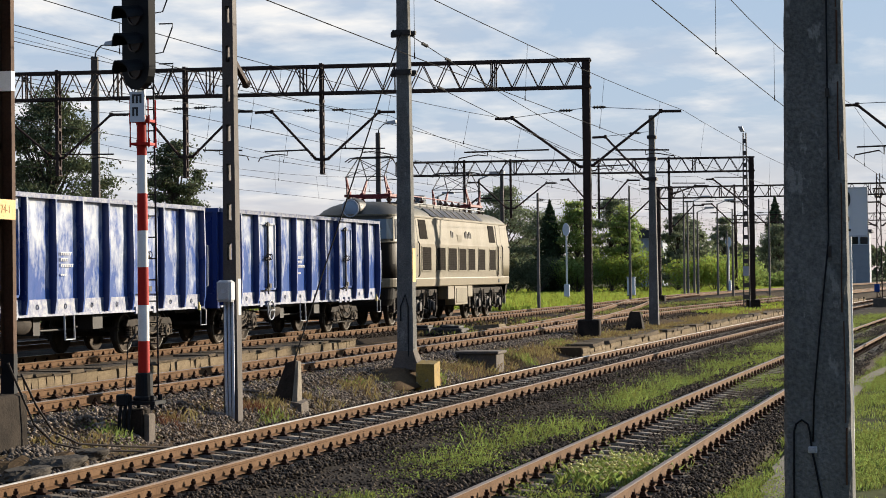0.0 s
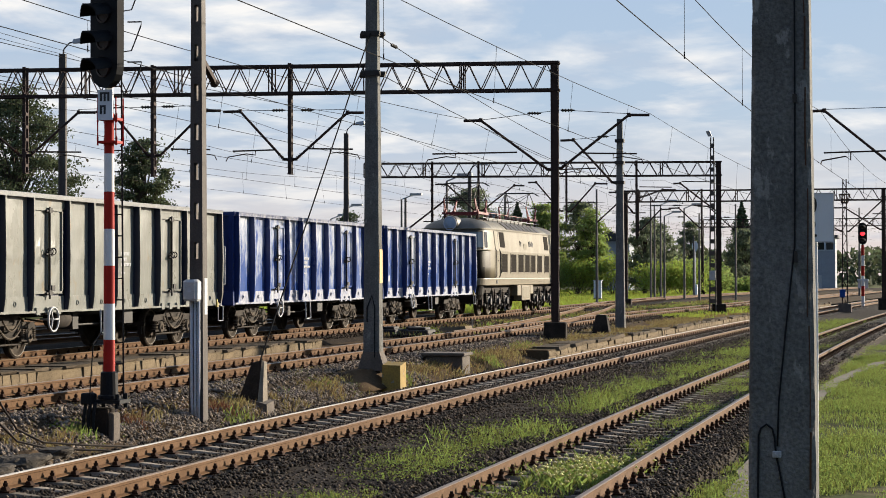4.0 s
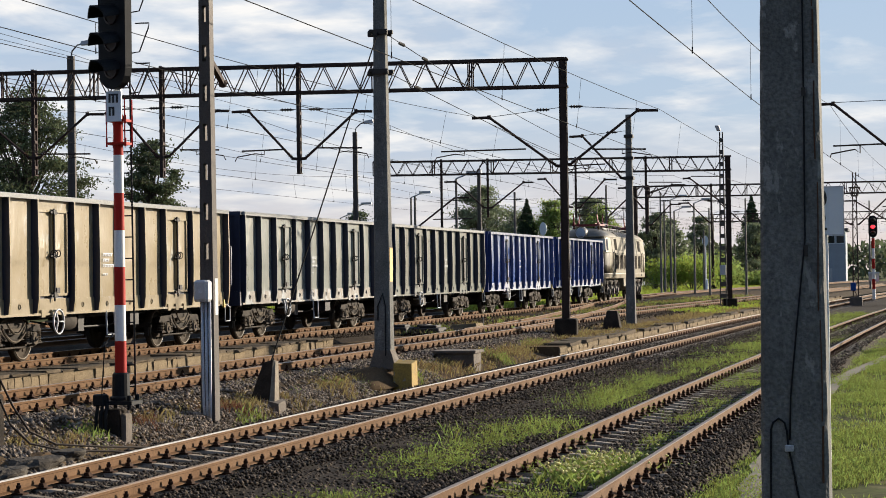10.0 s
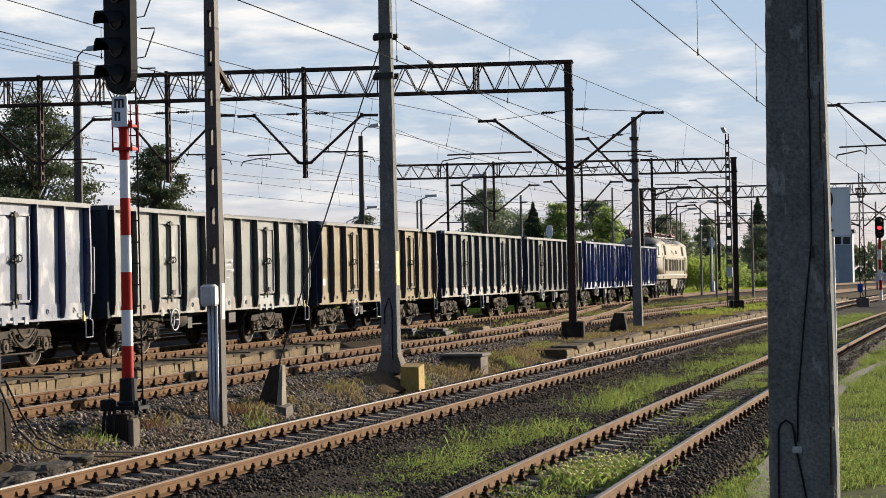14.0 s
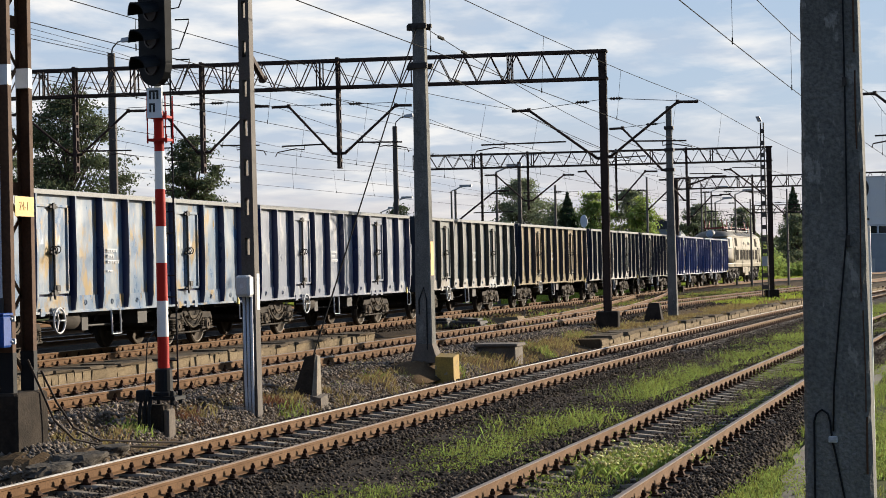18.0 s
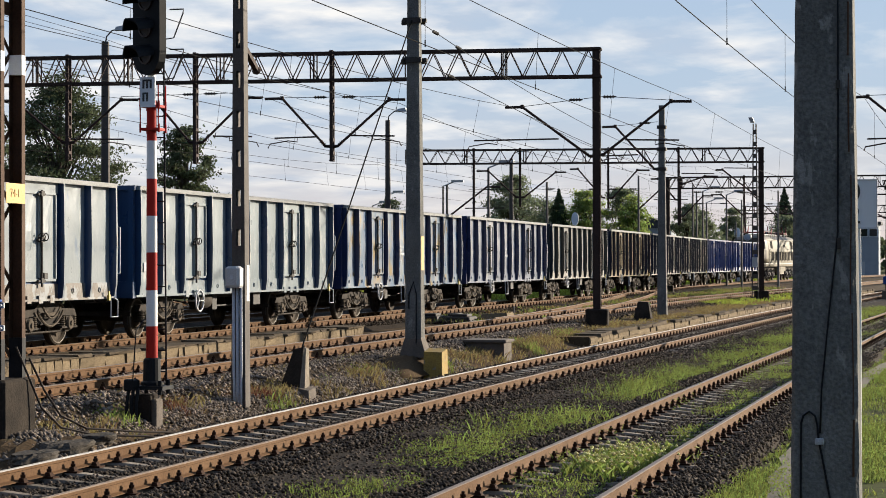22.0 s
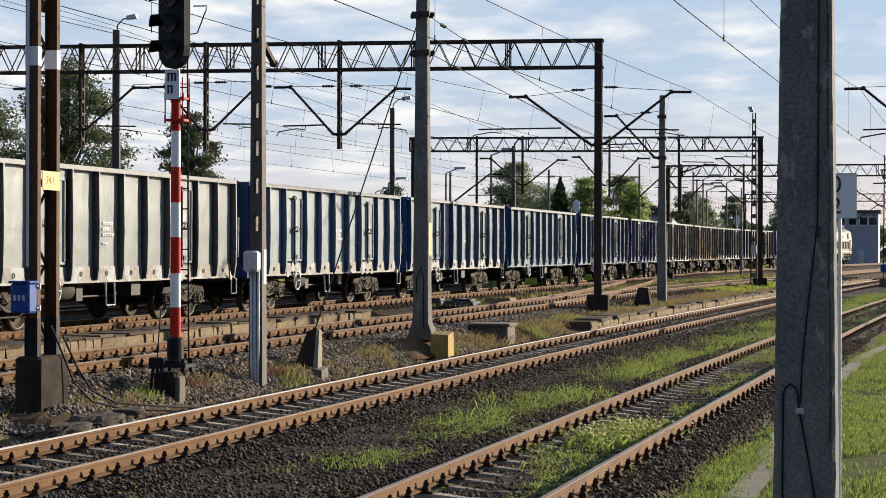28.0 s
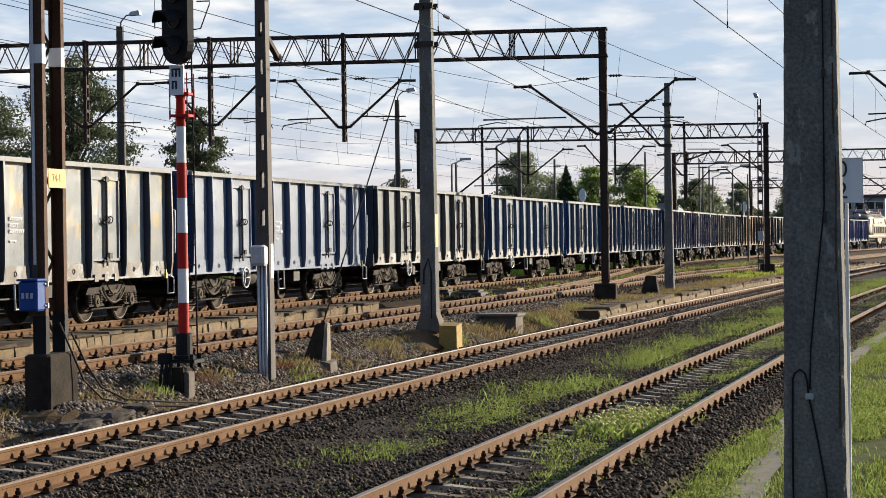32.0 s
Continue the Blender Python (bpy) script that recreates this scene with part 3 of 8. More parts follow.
track("track_near", line_near, 0.0, 2.0, 250.0, "rusty rails on concrete sleepers with weeds", 8, 62)
track("track_main", line_main, 0.0, 2.0, 250.0, "polished rails with rusty sides on concrete sleepers", 10, 90, head=(RAIL_TOP, RAIL_WORN))
track("track_mid", line_mid, Z_MID, 8.0, 230.0, "rusty side track beside a low stone edge", 20, 60, sleeper=SLEEPER_D)
track("track_train", line_train, Z_TRAIN, 8.0, 290.0, "rusty track under the goods train", 24, 64, sleeper=SLEEPER_D)


def siding(name, x):
    line = lambda y: arc(y, x, 110, 420, 0.06)
    bed("ballast_" + name, line, Z_TRAIN - 0.22, 2.2, 10, 96, BALLAST_SHADE, "near-black ballast of a far siding, shade painted in", 0.35)
    root = new("track_" + name)
    tagged(root, "far siding behind the train", kind="structure")
    for u in (-0.7535, 0.7535):
        part("rail", rail_mesh(line, u, Z_TRAIN, 20, 96, 4.0), [RUST, RAIL_DULL], root)


siding("siding_a", -23.9)
siding("siding_b", -28.4)
siding("siding_c", -33.2)


def line_cross(y):      # crossover from the side track to the train's track
    f = min(1.0, max(0.0, (y - 58.0) / 74.0))
    f = f * f * (3 - 2 * f)
    return line_mid(y) * (1 - f) + line_train(y) * f


def crossover():
    root = new("track_crossover")
    tagged(root, "crossover between two rusty tracks on dark timbers", kind="structure")
    for u in (-0.7535, 0.7535):
        part("rail", rail_mesh(line_cross, u, Z_MID + 0.03, 60, 130, 2.0), [RUST, RAIL_WORN], root)
    for j in range(58):
        y = 62 + 0.62 * j
        part("timber", TIMBER, None, root, at=Matrix.Translation((line_cross(y) * 0.8 + line_mid(y) * 0.2, y, Z_MID)))


WOOD_D = mat("tarred_timber", (0.075, 0.055, 0.04), 0.9, dark=(0.03, 0.023, 0.018), scale=4, fine=30, spec=0.1)
TIMBER = Mesh().box(-1.5, 1.5, -0.12, 0.12, -0.36, -0.155).data("timber", [WOOD_D])
crossover()

# ---- posts and portals ----
def lattice_post():
    ob = thing("lattice_post", -11.1, 21.75, 0.15, "rusty brown lattice steel catenary post on a concrete footing", "post")
    part("footing", Mesh().box(-0.178, 0.178, -0.415, 0.415, -0.3, 0.62, c=0.03), TARRED, ob, "square tar-stained concrete footing")
    for y in (-0.27, 0.27):
        s = -1 if y < 0 else 1
        # a rolled channel: the web faces along the track, the flanges point inwards
        prof = [(-0.085, s * 0.045), (0.085, s * 0.045), (0.085, -s * 0.045), (0.074, -s * 0.045), (0.074, s * 0.034), (-0.074, s * 0.034), (-0.074, -s * 0.045), (-0.085, -s * 0.045)][::s]
        m = Mesh().hull([(px, y + py, 0.62) for px, py in prof], [(px, y + py, 9.2) for px, py in prof])
        leg = part("leg", m, STEEL_R, ob)
        part("tarred_foot", Mesh().box(-0.089, 0.089, y - 0.049, y + 0.049, 0.60, 1.10), BLACK, leg, "tarred black lower end of the leg")
        part("painted_band", Mesh().box(-0.088, 0.088, y - 0.048, y + 0.048, 4.28, 4.52), WHITE, leg, "white painted band")
    for j in range(18):
        z = 0.86 + j * 0.46
        a, b = (-0.25, 0.25) if j % 2 else (0.25, -0.25)
        for x in (-0.079,):
            part("lacing_bar", Mesh().bar((x, a, z), (x, b, z + 0.46), 0.010, 0.055, up=(0, 1, 1)), STEEL_R, ob)
    for z in (1.14, 2.98, 5.0, 7.0):
        part("batten_plate", Mesh().box(-0.083, -0.077, -0.25, 0.25, z, z + 0.16), STEEL_R, ob)
    pl = part("number_plate", Mesh().box(0.088, 0.096, -0.20, 0.29, 2.72, 2.96), PLATE_Y, ob, "yellow enamel plate with a faded number")
    return ob, pl


LATTICE, NUM_PLATE = lattice_post()


def concrete_pole(name, x, y, z, h, w0, w1, d0, d1, label):
    """A tapered concrete post with chamfered corners."""
    ob = thing(name, x, y, z, label, "post")
    m = Mesh()
    rs = []
    for k in range(91):
        f = k / 90
        w, d, c = (w0 + (w1 - w0) * f) / 2, (d0 + (d1 - d0) * f) / 2, 0.025
        zz = -0.5 + (h + 0.5) * f
        ring = [(-w + c, -d), (w - c, -d), (w, -d + c), (w, d - c), (w - c, d), (-w + c, d), (-w, d - c), (-w, -d + c)]
        chip = lambda q: 1 - 0.05 * max(0.0, noise.noise((q * 3.7 + x, zz * 6.0, y)) - 0.15) - 0.012 * abs(noise.noise((q * 2.9, zz * 23.0, x)))
        rs.append([(px * chip(q), py * chip(q), zz) for q, (px, py) in enumerate(ring)])
    m.rings(rs)
    part("shaft", m, CONCRETE, ob)
    return ob


near_pole = concrete_pole("concrete_pole", -0.945, 14.3, -0.25, 9.0, 0.505, 0.285, 0.44, 0.30, "grey concrete catenary post with a cable on its face")
big_pole = concrete_pole("concrete_pole", -11.0, 39.7, 0.3, 9.6, 0.36, 0.21, 0.36, 0.21, "tall tapered concrete anchor post on a mound")
mid_pole = concrete_pole("concrete_pole", -11.0, 74.6, 0.5, 7.56, 0.36, 0.20, 0.36, 0.20, "tapered concrete catenary post with cantilevers")


def truss(m, x0, x1, y, z0, z1, depth, pitch, joints=3.1):
    """A lattice beam along x: four chords, a zigzag in both faces, ties across and doubled uprights at the joints."""
    c = 0.04
    for yy in (y - depth / 2, y + depth / 2):
        for z in (z0, z1):
            m.box(x0, x1, yy - c, yy + c, z - c, z + c)
        n = max(2, round((x1 - x0) / pitch))
        p = (x1 - x0) / n
        for j in range(n):
            a, b = (z0, z1) if j % 2 else (z1, z0)
            m.bar((x0 + p * j, yy, a), (x0 + p * (j + 1), yy, b), 0.030, 0.045, up=(0, 1, 0))
        k = 1
        while x1 - joints * k > x0:
            for d in (-0.06, 0.06):
                m.box(x1 - joints * k + d - 0.02, x1 - joints * k + d + 0.02, yy - 0.02, yy + 0.02, z0, z1)
            k += 1
    n = max(2, round((x1 - x0) / (pitch * 4)))
    for j in range(n + 1):
        x = x0 + (x1 - x0) * j / n
        for z in (z0, z1):
            m.bar((x, y - depth / 2, z), (x, y + depth / 2, z), 0.04, 0.04)
    return m


def portal(x, y, turn, left, z_base, z0, z1, legs, hangers, label):
    """A portal whose places along the beam are counted from its right leg."""
    ob = thing("catenary_portal", x, y, z_base, label, "portal", "catenary portals over the tracks", turn)
    b0, b1 = z0 - z_base, z1 - z_base
    part("beam", truss(Mesh(), left, 0.15, 0, b0, b1, 0.5, 0.415), STEEL_B, ob)
    for lx in legs:
        leg = None
        for s in (-1, 1):
            prof = [(-0.12, -0.05), (-0.098, -0.05), (-0.098, -0.02), (0.098, -0.02), (0.098, -0.05), (0.12, -0.05), (0.12, 0.05), (0.098, 0.05), (0.098, 0.02), (-0.098, 0.02), (-0.098, 0.05), (-0.12, 0.05)]
            m = Mesh().hull([(lx + px, s * 0.22 + py, 0.3) for px, py in prof], [(lx + px, s * 0.22 + py, b1 + 0.04) for px, py in prof])
            if leg is None:
                leg = part("leg", m, STEEL_B, ob)
            else:
                part("channel", m, STEEL_B, leg)
        for j in range(int((b1 - 0.4) / 0.7)):
            z = 0.4 + 0.7 * j
            part("lacing_bar", Mesh().bar((lx + 0.125, -0.2 if j % 2 else 0.2, z), (lx + 0.125, 0.2 if j % 2 else -0.2, z + 0.7), 0.012, 0.05, up=(0, 1, 1)), STEEL_B, leg)
        part("footing", Mesh().box(lx - 0.35, lx + 0.35, -0.45, 0.45, -0.4, 0.32, c=0.03), TARRED, ob)
    for hx, zb in hangers:
        h = part("hanger", Mesh().box(hx - 0.055, hx + 0.055, -0.16, -0.11, zb - z_base, b1 + 0.10), STEEL_B, ob)
        part("channel", Mesh().box(hx - 0.055, hx + 0.055, 0.11, 0.16, zb - z_base, b1 + 0.10), STEEL_B, h)
        part("foot_plate", Mesh().box(hx - 0.07, hx + 0.07, -0.17, 0.17, zb - z_base - 0.02, zb - z_base + 0.01), STEEL_B, h)
        n = int((b0 - zb + z_base) / 0.42)
        for j in range(n):
            z = zb - z_base + 0.2 + 0.42 * j
            for q in (-0.058, 0.058):
                part("batten", Mesh().box(hx + q - 0.005, hx + q + 0.005, -0.15, 0.15, z, z + 0.10), STEEL_B, h)
    return ob


portal_1 = portal(-11.28, 62.4, 7.0, -36.0, 0.35, 8.06, 8.93, (0, -35.8), ((-8.55, 5.46), (-13.08, 5.42), (-17.38, 5.56)), "brown lattice steel portal spanning the tracks")
portal_2 = portal(-10.17, 104.0, 10.0, -18.5, 0.35, 7.35, 8.06, (0, -18.3), ((-14.93, 4.6), (-12.5, 5.1), (-7.9, 5.0), (-4.25, 4.1)), "brown lattice steel portal farther along the line")
portal_3 = portal(-2.2, 128.0, 3.0, -16.5, 0.35, 6.88, 7.58, (0, -16.2), ((-15.4, 4.7), (-11.35, 4.65)), "brown lattice steel portal in the distance")
portal_4 = portal(-1.4, 196.0, 2.0, -19.5, 0.35, 6.9, 7.6, (0, -19.3), ((-8.6, 4.9),), "brown lattice steel portal far along the line")

# ---- the train ----
PITCH, BODY, WHEEL = 14.98, 13.76, 0.46


def run(t):
    """Metres that the train has gone at t seconds."""
    return 4.517 * t + 0.0306 * t * t


def on_line(s):
    """Place on the train's track, s metres along it."""
    return Vector((line_train(s), s, Z_TRAIN))


def rides(s, half):
    """Pose of a vehicle whose bogies are half metres before and behind s."""
    a, b = on_line(s - half), on_line(s + half)
    d = b - a
    return Matrix.Translation((a + b) / 2) @ Euler((0, 0, math.atan2(-d.x, d.y))).to_matrix().to_4x4()


UNDER = mat("underframe", (0.026, 0.022, 0.019), 0.75, dark=(0.05, 0.038, 0.03), scale=4, fine=30)
BOGIE = mat("bogie_dust", (0.055, 0.042, 0.031), 0.85, dark=(0.014, 0.012, 0.010), scale=4, fine=35, spot=(0.115, 0.088, 0.062), spot_scale=5, spot_at=0.6, spec=0.2)
TYRE = mat("wheel_tyre", (0.19, 0.145, 0.095), 0.55, dark=(0.08, 0.058, 0.04), scale=4, fine=30, spec=0.25)
DISC = mat("wheel_disc", (0.085, 0.060, 0.038), 0.8, dark=(0.022, 0.017, 0.013), scale=3, fine=30, spec=0.15)
# rib flanks and ends: their bluish shade painted in as navy
NAVY = mat("wagon_navy", (0.012, 0.020, 0.052), 0.42, dark=(0.018, 0.024, 0.045), scale=2, fine=30, streak=0.6)
SILL_RUST = mat("sill_rust", (0.165, 0.130, 0.095), 0.6, dark=(0.07, 0.054, 0.042), scale=3, fine=30, streak=0.4, shift=1.0, spot=(0.25, 0.265, 0.27), spot_at=0.50, spot_scale=2.5)
SILL_WHITE = mat("sill_white", (0.40, 0.42, 0.47), 0.5, dark=(0.07, 0.10, 0.25), scale=6, fine=30, amount=1.0, shift=1.0)
# top rails paler than the sides: the sunlight on them is painted in
RAIL_SUNLIT = mat("sunlit_top_rail", (0.40, 0.405, 0.395), 0.45, dark=(0.24, 0.245, 0.24), scale=2, fine=30, shift=1.0, spec=0.4)
DUSTY = mat("dusty_iron", (0.135, 0.106, 0.076), 0.85, dark=(0.07, 0.056, 0.043), scale=5, fine=30, spec=0.15)
BAR_W = plain("lettering_white", (0.36, 0.37, 0.39), 0.6)
YELLOW_P = plain("end_handle_yellow", (0.40, 0.30, 0.05), 0.5)


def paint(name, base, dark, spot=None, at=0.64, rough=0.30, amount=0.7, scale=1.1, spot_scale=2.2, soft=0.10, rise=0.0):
    """Weathered gloss paint on sheet steel: stains, chalky or rusty patches (rise adds painted glare), and dents that
    catch the light.
    """
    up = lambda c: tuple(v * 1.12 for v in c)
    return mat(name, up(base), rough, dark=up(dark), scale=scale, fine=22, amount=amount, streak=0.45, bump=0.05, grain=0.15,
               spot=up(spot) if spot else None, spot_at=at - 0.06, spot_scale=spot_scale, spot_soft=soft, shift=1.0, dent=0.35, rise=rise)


# side paint, rib paint darkened with the shade of flanks and ends, sill, label
LIVERY = [
    # blue sides: the white spots are chalk and painted sky glare in one
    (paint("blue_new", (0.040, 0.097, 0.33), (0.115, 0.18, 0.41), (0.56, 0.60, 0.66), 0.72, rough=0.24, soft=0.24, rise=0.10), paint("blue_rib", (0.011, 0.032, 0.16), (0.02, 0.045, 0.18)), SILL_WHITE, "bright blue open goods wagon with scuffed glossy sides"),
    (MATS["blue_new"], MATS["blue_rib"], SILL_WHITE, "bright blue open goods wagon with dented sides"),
    (paint("olive_grey", (0.25, 0.25, 0.215), (0.17, 0.18, 0.16), (0.22, 0.165, 0.09), 0.66), NAVY, "side", "grey open goods wagon with rib sides shaded dark blue"),
    (paint("green_grey", (0.24, 0.25, 0.225), (0.17, 0.185, 0.17), (0.30, 0.29, 0.24), 0.62), NAVY, SILL_RUST, "weathered grey open goods wagon with ribs shaded dark"),
    (paint("faded_tan", (0.33, 0.265, 0.16), (0.25, 0.19, 0.105), (0.40, 0.38, 0.33), 0.66), NAVY, "side", "faded tan open goods wagon with ribs shaded dark"),
    (paint("pale_grey", (0.30, 0.305, 0.285), (0.22, 0.22, 0.20), (0.22, 0.15, 0.09), 0.70), paint("green_rib", (0.014, 0.022, 0.026), (0.022, 0.027, 0.027)), SILL_RUST, "pale grey open goods wagon with rust along the sill"),
    (paint("silver_blue", (0.27, 0.29, 0.335), (0.18, 0.205, 0.28), (0.42, 0.42, 0.43), 0.58), paint("blue_rib2", (0.012, 0.024, 0.09), (0.02, 0.03, 0.09)), "side", "silver-grey open goods wagon with blue ribs"),
    (paint("patched", (0.10, 0.18, 0.30), (0.30, 0.325, 0.34), (0.34, 0.24, 0.11), 0.585, spot_scale=2.0, scale=1.8, amount=0.95), MATS["blue_rib2"], "side", "patchy blue, white and ochre open goods wagon"),
    (paint("ice_grey", (0.265, 0.305, 0.32), (0.195, 0.24, 0.26), (0.42, 0.43, 0.41), 0.62), paint("teal_rib", (0.014, 0.048, 0.12), (0.022, 0.05, 0.11)), "side", "light blue-grey open goods wagon"),
    (paint("worn_white", (0.285, 0.315, 0.325), (0.20, 0.245, 0.275), (0.12, 0.18, 0.28), 0.68), paint("blue_end", (0.013, 0.052, 0.15), (0.02, 0.055, 0.13)), SILL_RUST, "worn whitish open goods wagon with a rusty sill"),
    (paint("ice_white", (0.315, 0.35, 0.36), (0.225, 0.27, 0.30), (0.10, 0.17, 0.31), 0.66), paint("blue_rib3", (0.014, 0.055, 0.16), (0.02, 0.06, 0.14)), SILL_RUST, "whitish open goods wagon with blue ribs and rusty sill"),
    (paint("scratched_white", (0.285, 0.30, 0.295), (0.205, 0.22, 0.215), (0.24, 0.16, 0.10), 0.68), paint("grey_rib", (0.03, 0.033, 0.04), (0.045, 0.04, 0.036)), SILL_RUST, "scratched whitish open goods wagon with rust stains"),
    (paint("white_blue", (0.285, 0.32, 0.37), (0.215, 0.25, 0.32), (0.13, 0.20, 0.34), 0.66), MATS["blue_end"], "side", "white and blue open goods wagon with worn paint"),
    (paint("white_ochre", (0.275, 0.295, 0.30), (0.20, 0.22, 0.225), (0.36, 0.28, 0.15), 0.58), NAVY, SILL_RUST, "whitish open goods wagon with ochre stains"),
]

P_W, D_W = 1.284, 1.744          # plain bay, door bay
BAYS = ["p", "p", "d", "p", "p", "p", "p", "d", "p", "p"]
Z_SILL, Z_FLOOR, Z_TOP = 0.98, 1.27, 3.28


def sheet(w, z0, z1, x, seed, bulge=0.03):
    """A dented steel sheet: a thin shell whose face bulges unevenly."""
    m = Mesh()
    nx, nz = 6, 9
    for side in (0, 1):
        for j in range(nz + 1):
            for i in range(nx + 1):
                u, v = i / nx, j / nz
                e = math.sin(math.pi * u) * math.sin(math.pi * v)
                d = e * bulge * (0.4 + noise.noise((u * 2.2 + seed * 9.1, v * 3.5, seed * 1.7))) + e * 0.008 * noise.noise((u * 7, v * 9, seed))
                m.v.append((x + d - 0.02 * side, (u - 0.5) * w, z0 + (z1 - z0) * v))
    k, s = nx + 1, (nx + 1) * (nz + 1)
    for j in range(nz):
        for i in range(nx):
            a = j * k + i
            m.f.append((a, a + 1, a + k + 1, a + k)); m.s.append(0)
            m.f.append((s + a, s + a + k, s + a + k + 1, s + a + 1)); m.s.append(0)
    return m


def wagon_meshes():
    g = {}
    g["panel"] = [sheet(P_W - 0.02, Z_FLOOR, Z_TOP, 1.372, k).data("side_panel", [NAVY], True) for k in range(5)]
    m = Mesh()      # a pressed rib, deep at mid height and tapered at the foot
    prof = [(0.99, 1.49, 0.03), (1.25, 1.53, 0.035), (2.1, 1.545, 0.035), (Z_TOP, 1.525, 0.03)]
    m.rings([[(1.37, -h, z), (x, -h, z), (x, h, z), (1.37, h, z)] for z, x, h in prof])
    for q in (1, 5, 9):      # the outer face is in the side paint, the flanks in painted shade
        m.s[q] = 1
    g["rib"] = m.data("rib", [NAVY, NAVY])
    m = Mesh()
    m.box(1.36, 1.41, -D_W / 2 + 0.05, D_W / 2 - 0.05, 3.08, Z_TOP)
    # backing in the dark rib colour: paints the shade of the door gaps
    m.box(1.34, 1.36, -D_W / 2, D_W / 2, 1.0, Z_TOP, slot=1)
    g["lintel"] = m.data("door_lintel", [NAVY, NAVY])
    leaf = sheet(D_W / 2 - 0.15, 1.36, 3.06, 1.39, 7, 0.02)
    for a, b in ((-0.345, -0.305), (0.305, 0.345)):
        leaf.box(1.37, 1.43, a, b, 1.33, 3.08)
    for z in (1.33, 3.04):
        leaf.box(1.37, 1.43, -0.345, 0.345, z, z + 0.05)
    g["leaf"] = leaf.data("door_leaf", [NAVY])
    m = Mesh()
    m.tube((1.46, 0, 1.22), (1.46, 0, 3.12), 0.024, n=8)
    for z in (1.3, 2.1, 3.0):
        m.box(1.40, 1.49, -0.07, 0.07, z, z + 0.10)
        m.box(1.42, 1.47, -0.16, 0.16, z + 0.02, z + 0.06)
    m.ring((1.50, 0.09, 2.2), (0.3, 1, 0), 0.07, 0.012, n=10, m=5)
    m.ring((1.50, -0.09, 2.2), (0.3, -1, 0), 0.07, 0.012, n=10, m=5)
    m.box(1.41, 1.50, 0.03, 0.18, 1.38, 1.50)
    g["lock"] = m.data("locking_bar", [UNDER])
    m = Mesh()
    m.hull([(1.36, -BODY / 2, Z_TOP), (1.52, -BODY / 2, Z_TOP), (1.53, -BODY / 2, Z_TOP + 0.09), (1.37, -BODY / 2, Z_TOP + 0.11)][::-1],
           [(1.36, BODY / 2, Z_TOP), (1.52, BODY / 2, Z_TOP), (1.53, BODY / 2, Z_TOP + 0.09), (1.37, BODY / 2, Z_TOP + 0.11)][::-1])
    g["rail"] = m.data("top_rail", [NAVY])
    m = Mesh()
    m.box(1.30, 1.395, -BODY / 2, BODY / 2, Z_SILL, Z_FLOOR + 0.01)
    m.box(1.30, 1.43, -BODY / 2, BODY / 2, Z_SILL - 0.04, Z_SILL + 0.005)
    y = -BODY / 2
    for b in BAYS:
        w = P_W if b == "p" else D_W
        if b == "p":
            m.ring((1.40, y + w / 2, 1.13), (1, 0, 0), 0.05, 0.012, n=8, m=4)
        else:
            for q in (-0.5, 0.0, 0.5):
                m.box(1.39, 1.44, y + w / 2 + q - 0.09, y + w / 2 + q + 0.09, 0.90, 1.05)
        y += w
    g["sill"] = m.data("side_sill", [SILL_RUST])
    m = Mesh()      # end wall with upright and cross ribs
    m.box(-1.38, 1.38, 0.0, 0.04, 1.0, Z_TOP)
    g["end"] = m.data("end_wall", [NAVY])
    g["end_ribs"] = [(n, Mesh().box(*box).data(n, [NAVY])) for n, box in
                     [("end_rib", (x - 0.05, x + 0.05, 0.04, 0.12, 1.28, Z_TOP)) for x in (-0.95, -0.32, 0.32, 0.95)]
                     + [("corner_post", (x - 0.06, x + 0.06, 0.042, 0.15, 1.28, Z_TOP)) for x in (-1.34, 1.34)]
                     + [("end_top_rail", (-1.45, 1.45, -0.03, 0.16, Z_TOP, Z_TOP + 0.10)), ("end_beam", (-1.42, 1.42, 0.042, 0.20, 0.92, 1.28))]]
    m = Mesh()
    m.pipe([(1.44, 0.02, 1.45), (1.50, 0.17, 1.47), (1.50, 0.19, 2.45), (1.44, 0.02, 2.47)], 0.016)
    m.pipe([(1.44, 0.02, 0.95), (1.46, 0.15, 0.90), (1.46, 0.15, 0.55), (1.46, -0.20, 0.55), (1.46, -0.2, 0.92)], 0.016)
    g["grab"] = m.data("grab_rail", [BAR_W])
    m = Mesh()
    m.box(-1.32, 1.32, -BODY / 2 + 0.03, BODY / 2 - 0.03, 1.18, 1.27)
    m.box(-0.22, 0.22, -BODY / 2, BODY / 2, 0.80, 1.19)
    for y in (-4.2, -2.0, 0, 2.0, 4.2):
        m.box(-1.28, 1.28, y - 0.08, y + 0.08, 0.92, 1.19)
    m.pipe([(0.7, -3.0, 0.80), (0.72, -1.2, 0.62), (0.72, 1.0, 0.62), (0.7, 3.0, 0.85)], 0.022)
    m.box(0.5, 1.1, -1.5, -1.2, 0.55, 0.95)
    m.box(0.9, 1.25, 1.0, 1.5, 0.62, 0.95)
    g["floor"] = m.data("underframe", [UNDER])
    m = Mesh()
    m.lathe((1.05, -2.6, 0.78), [(0.02, 0), (0.16, 0.03), (0.19, 0.1), (0.19, 0.75), (0.16, 0.82), (0.02, 0.85)], axis=(0, 1, 0))
    g["tank"] = m.data("air_tank", [BOGIE], True)
    m = Mesh()
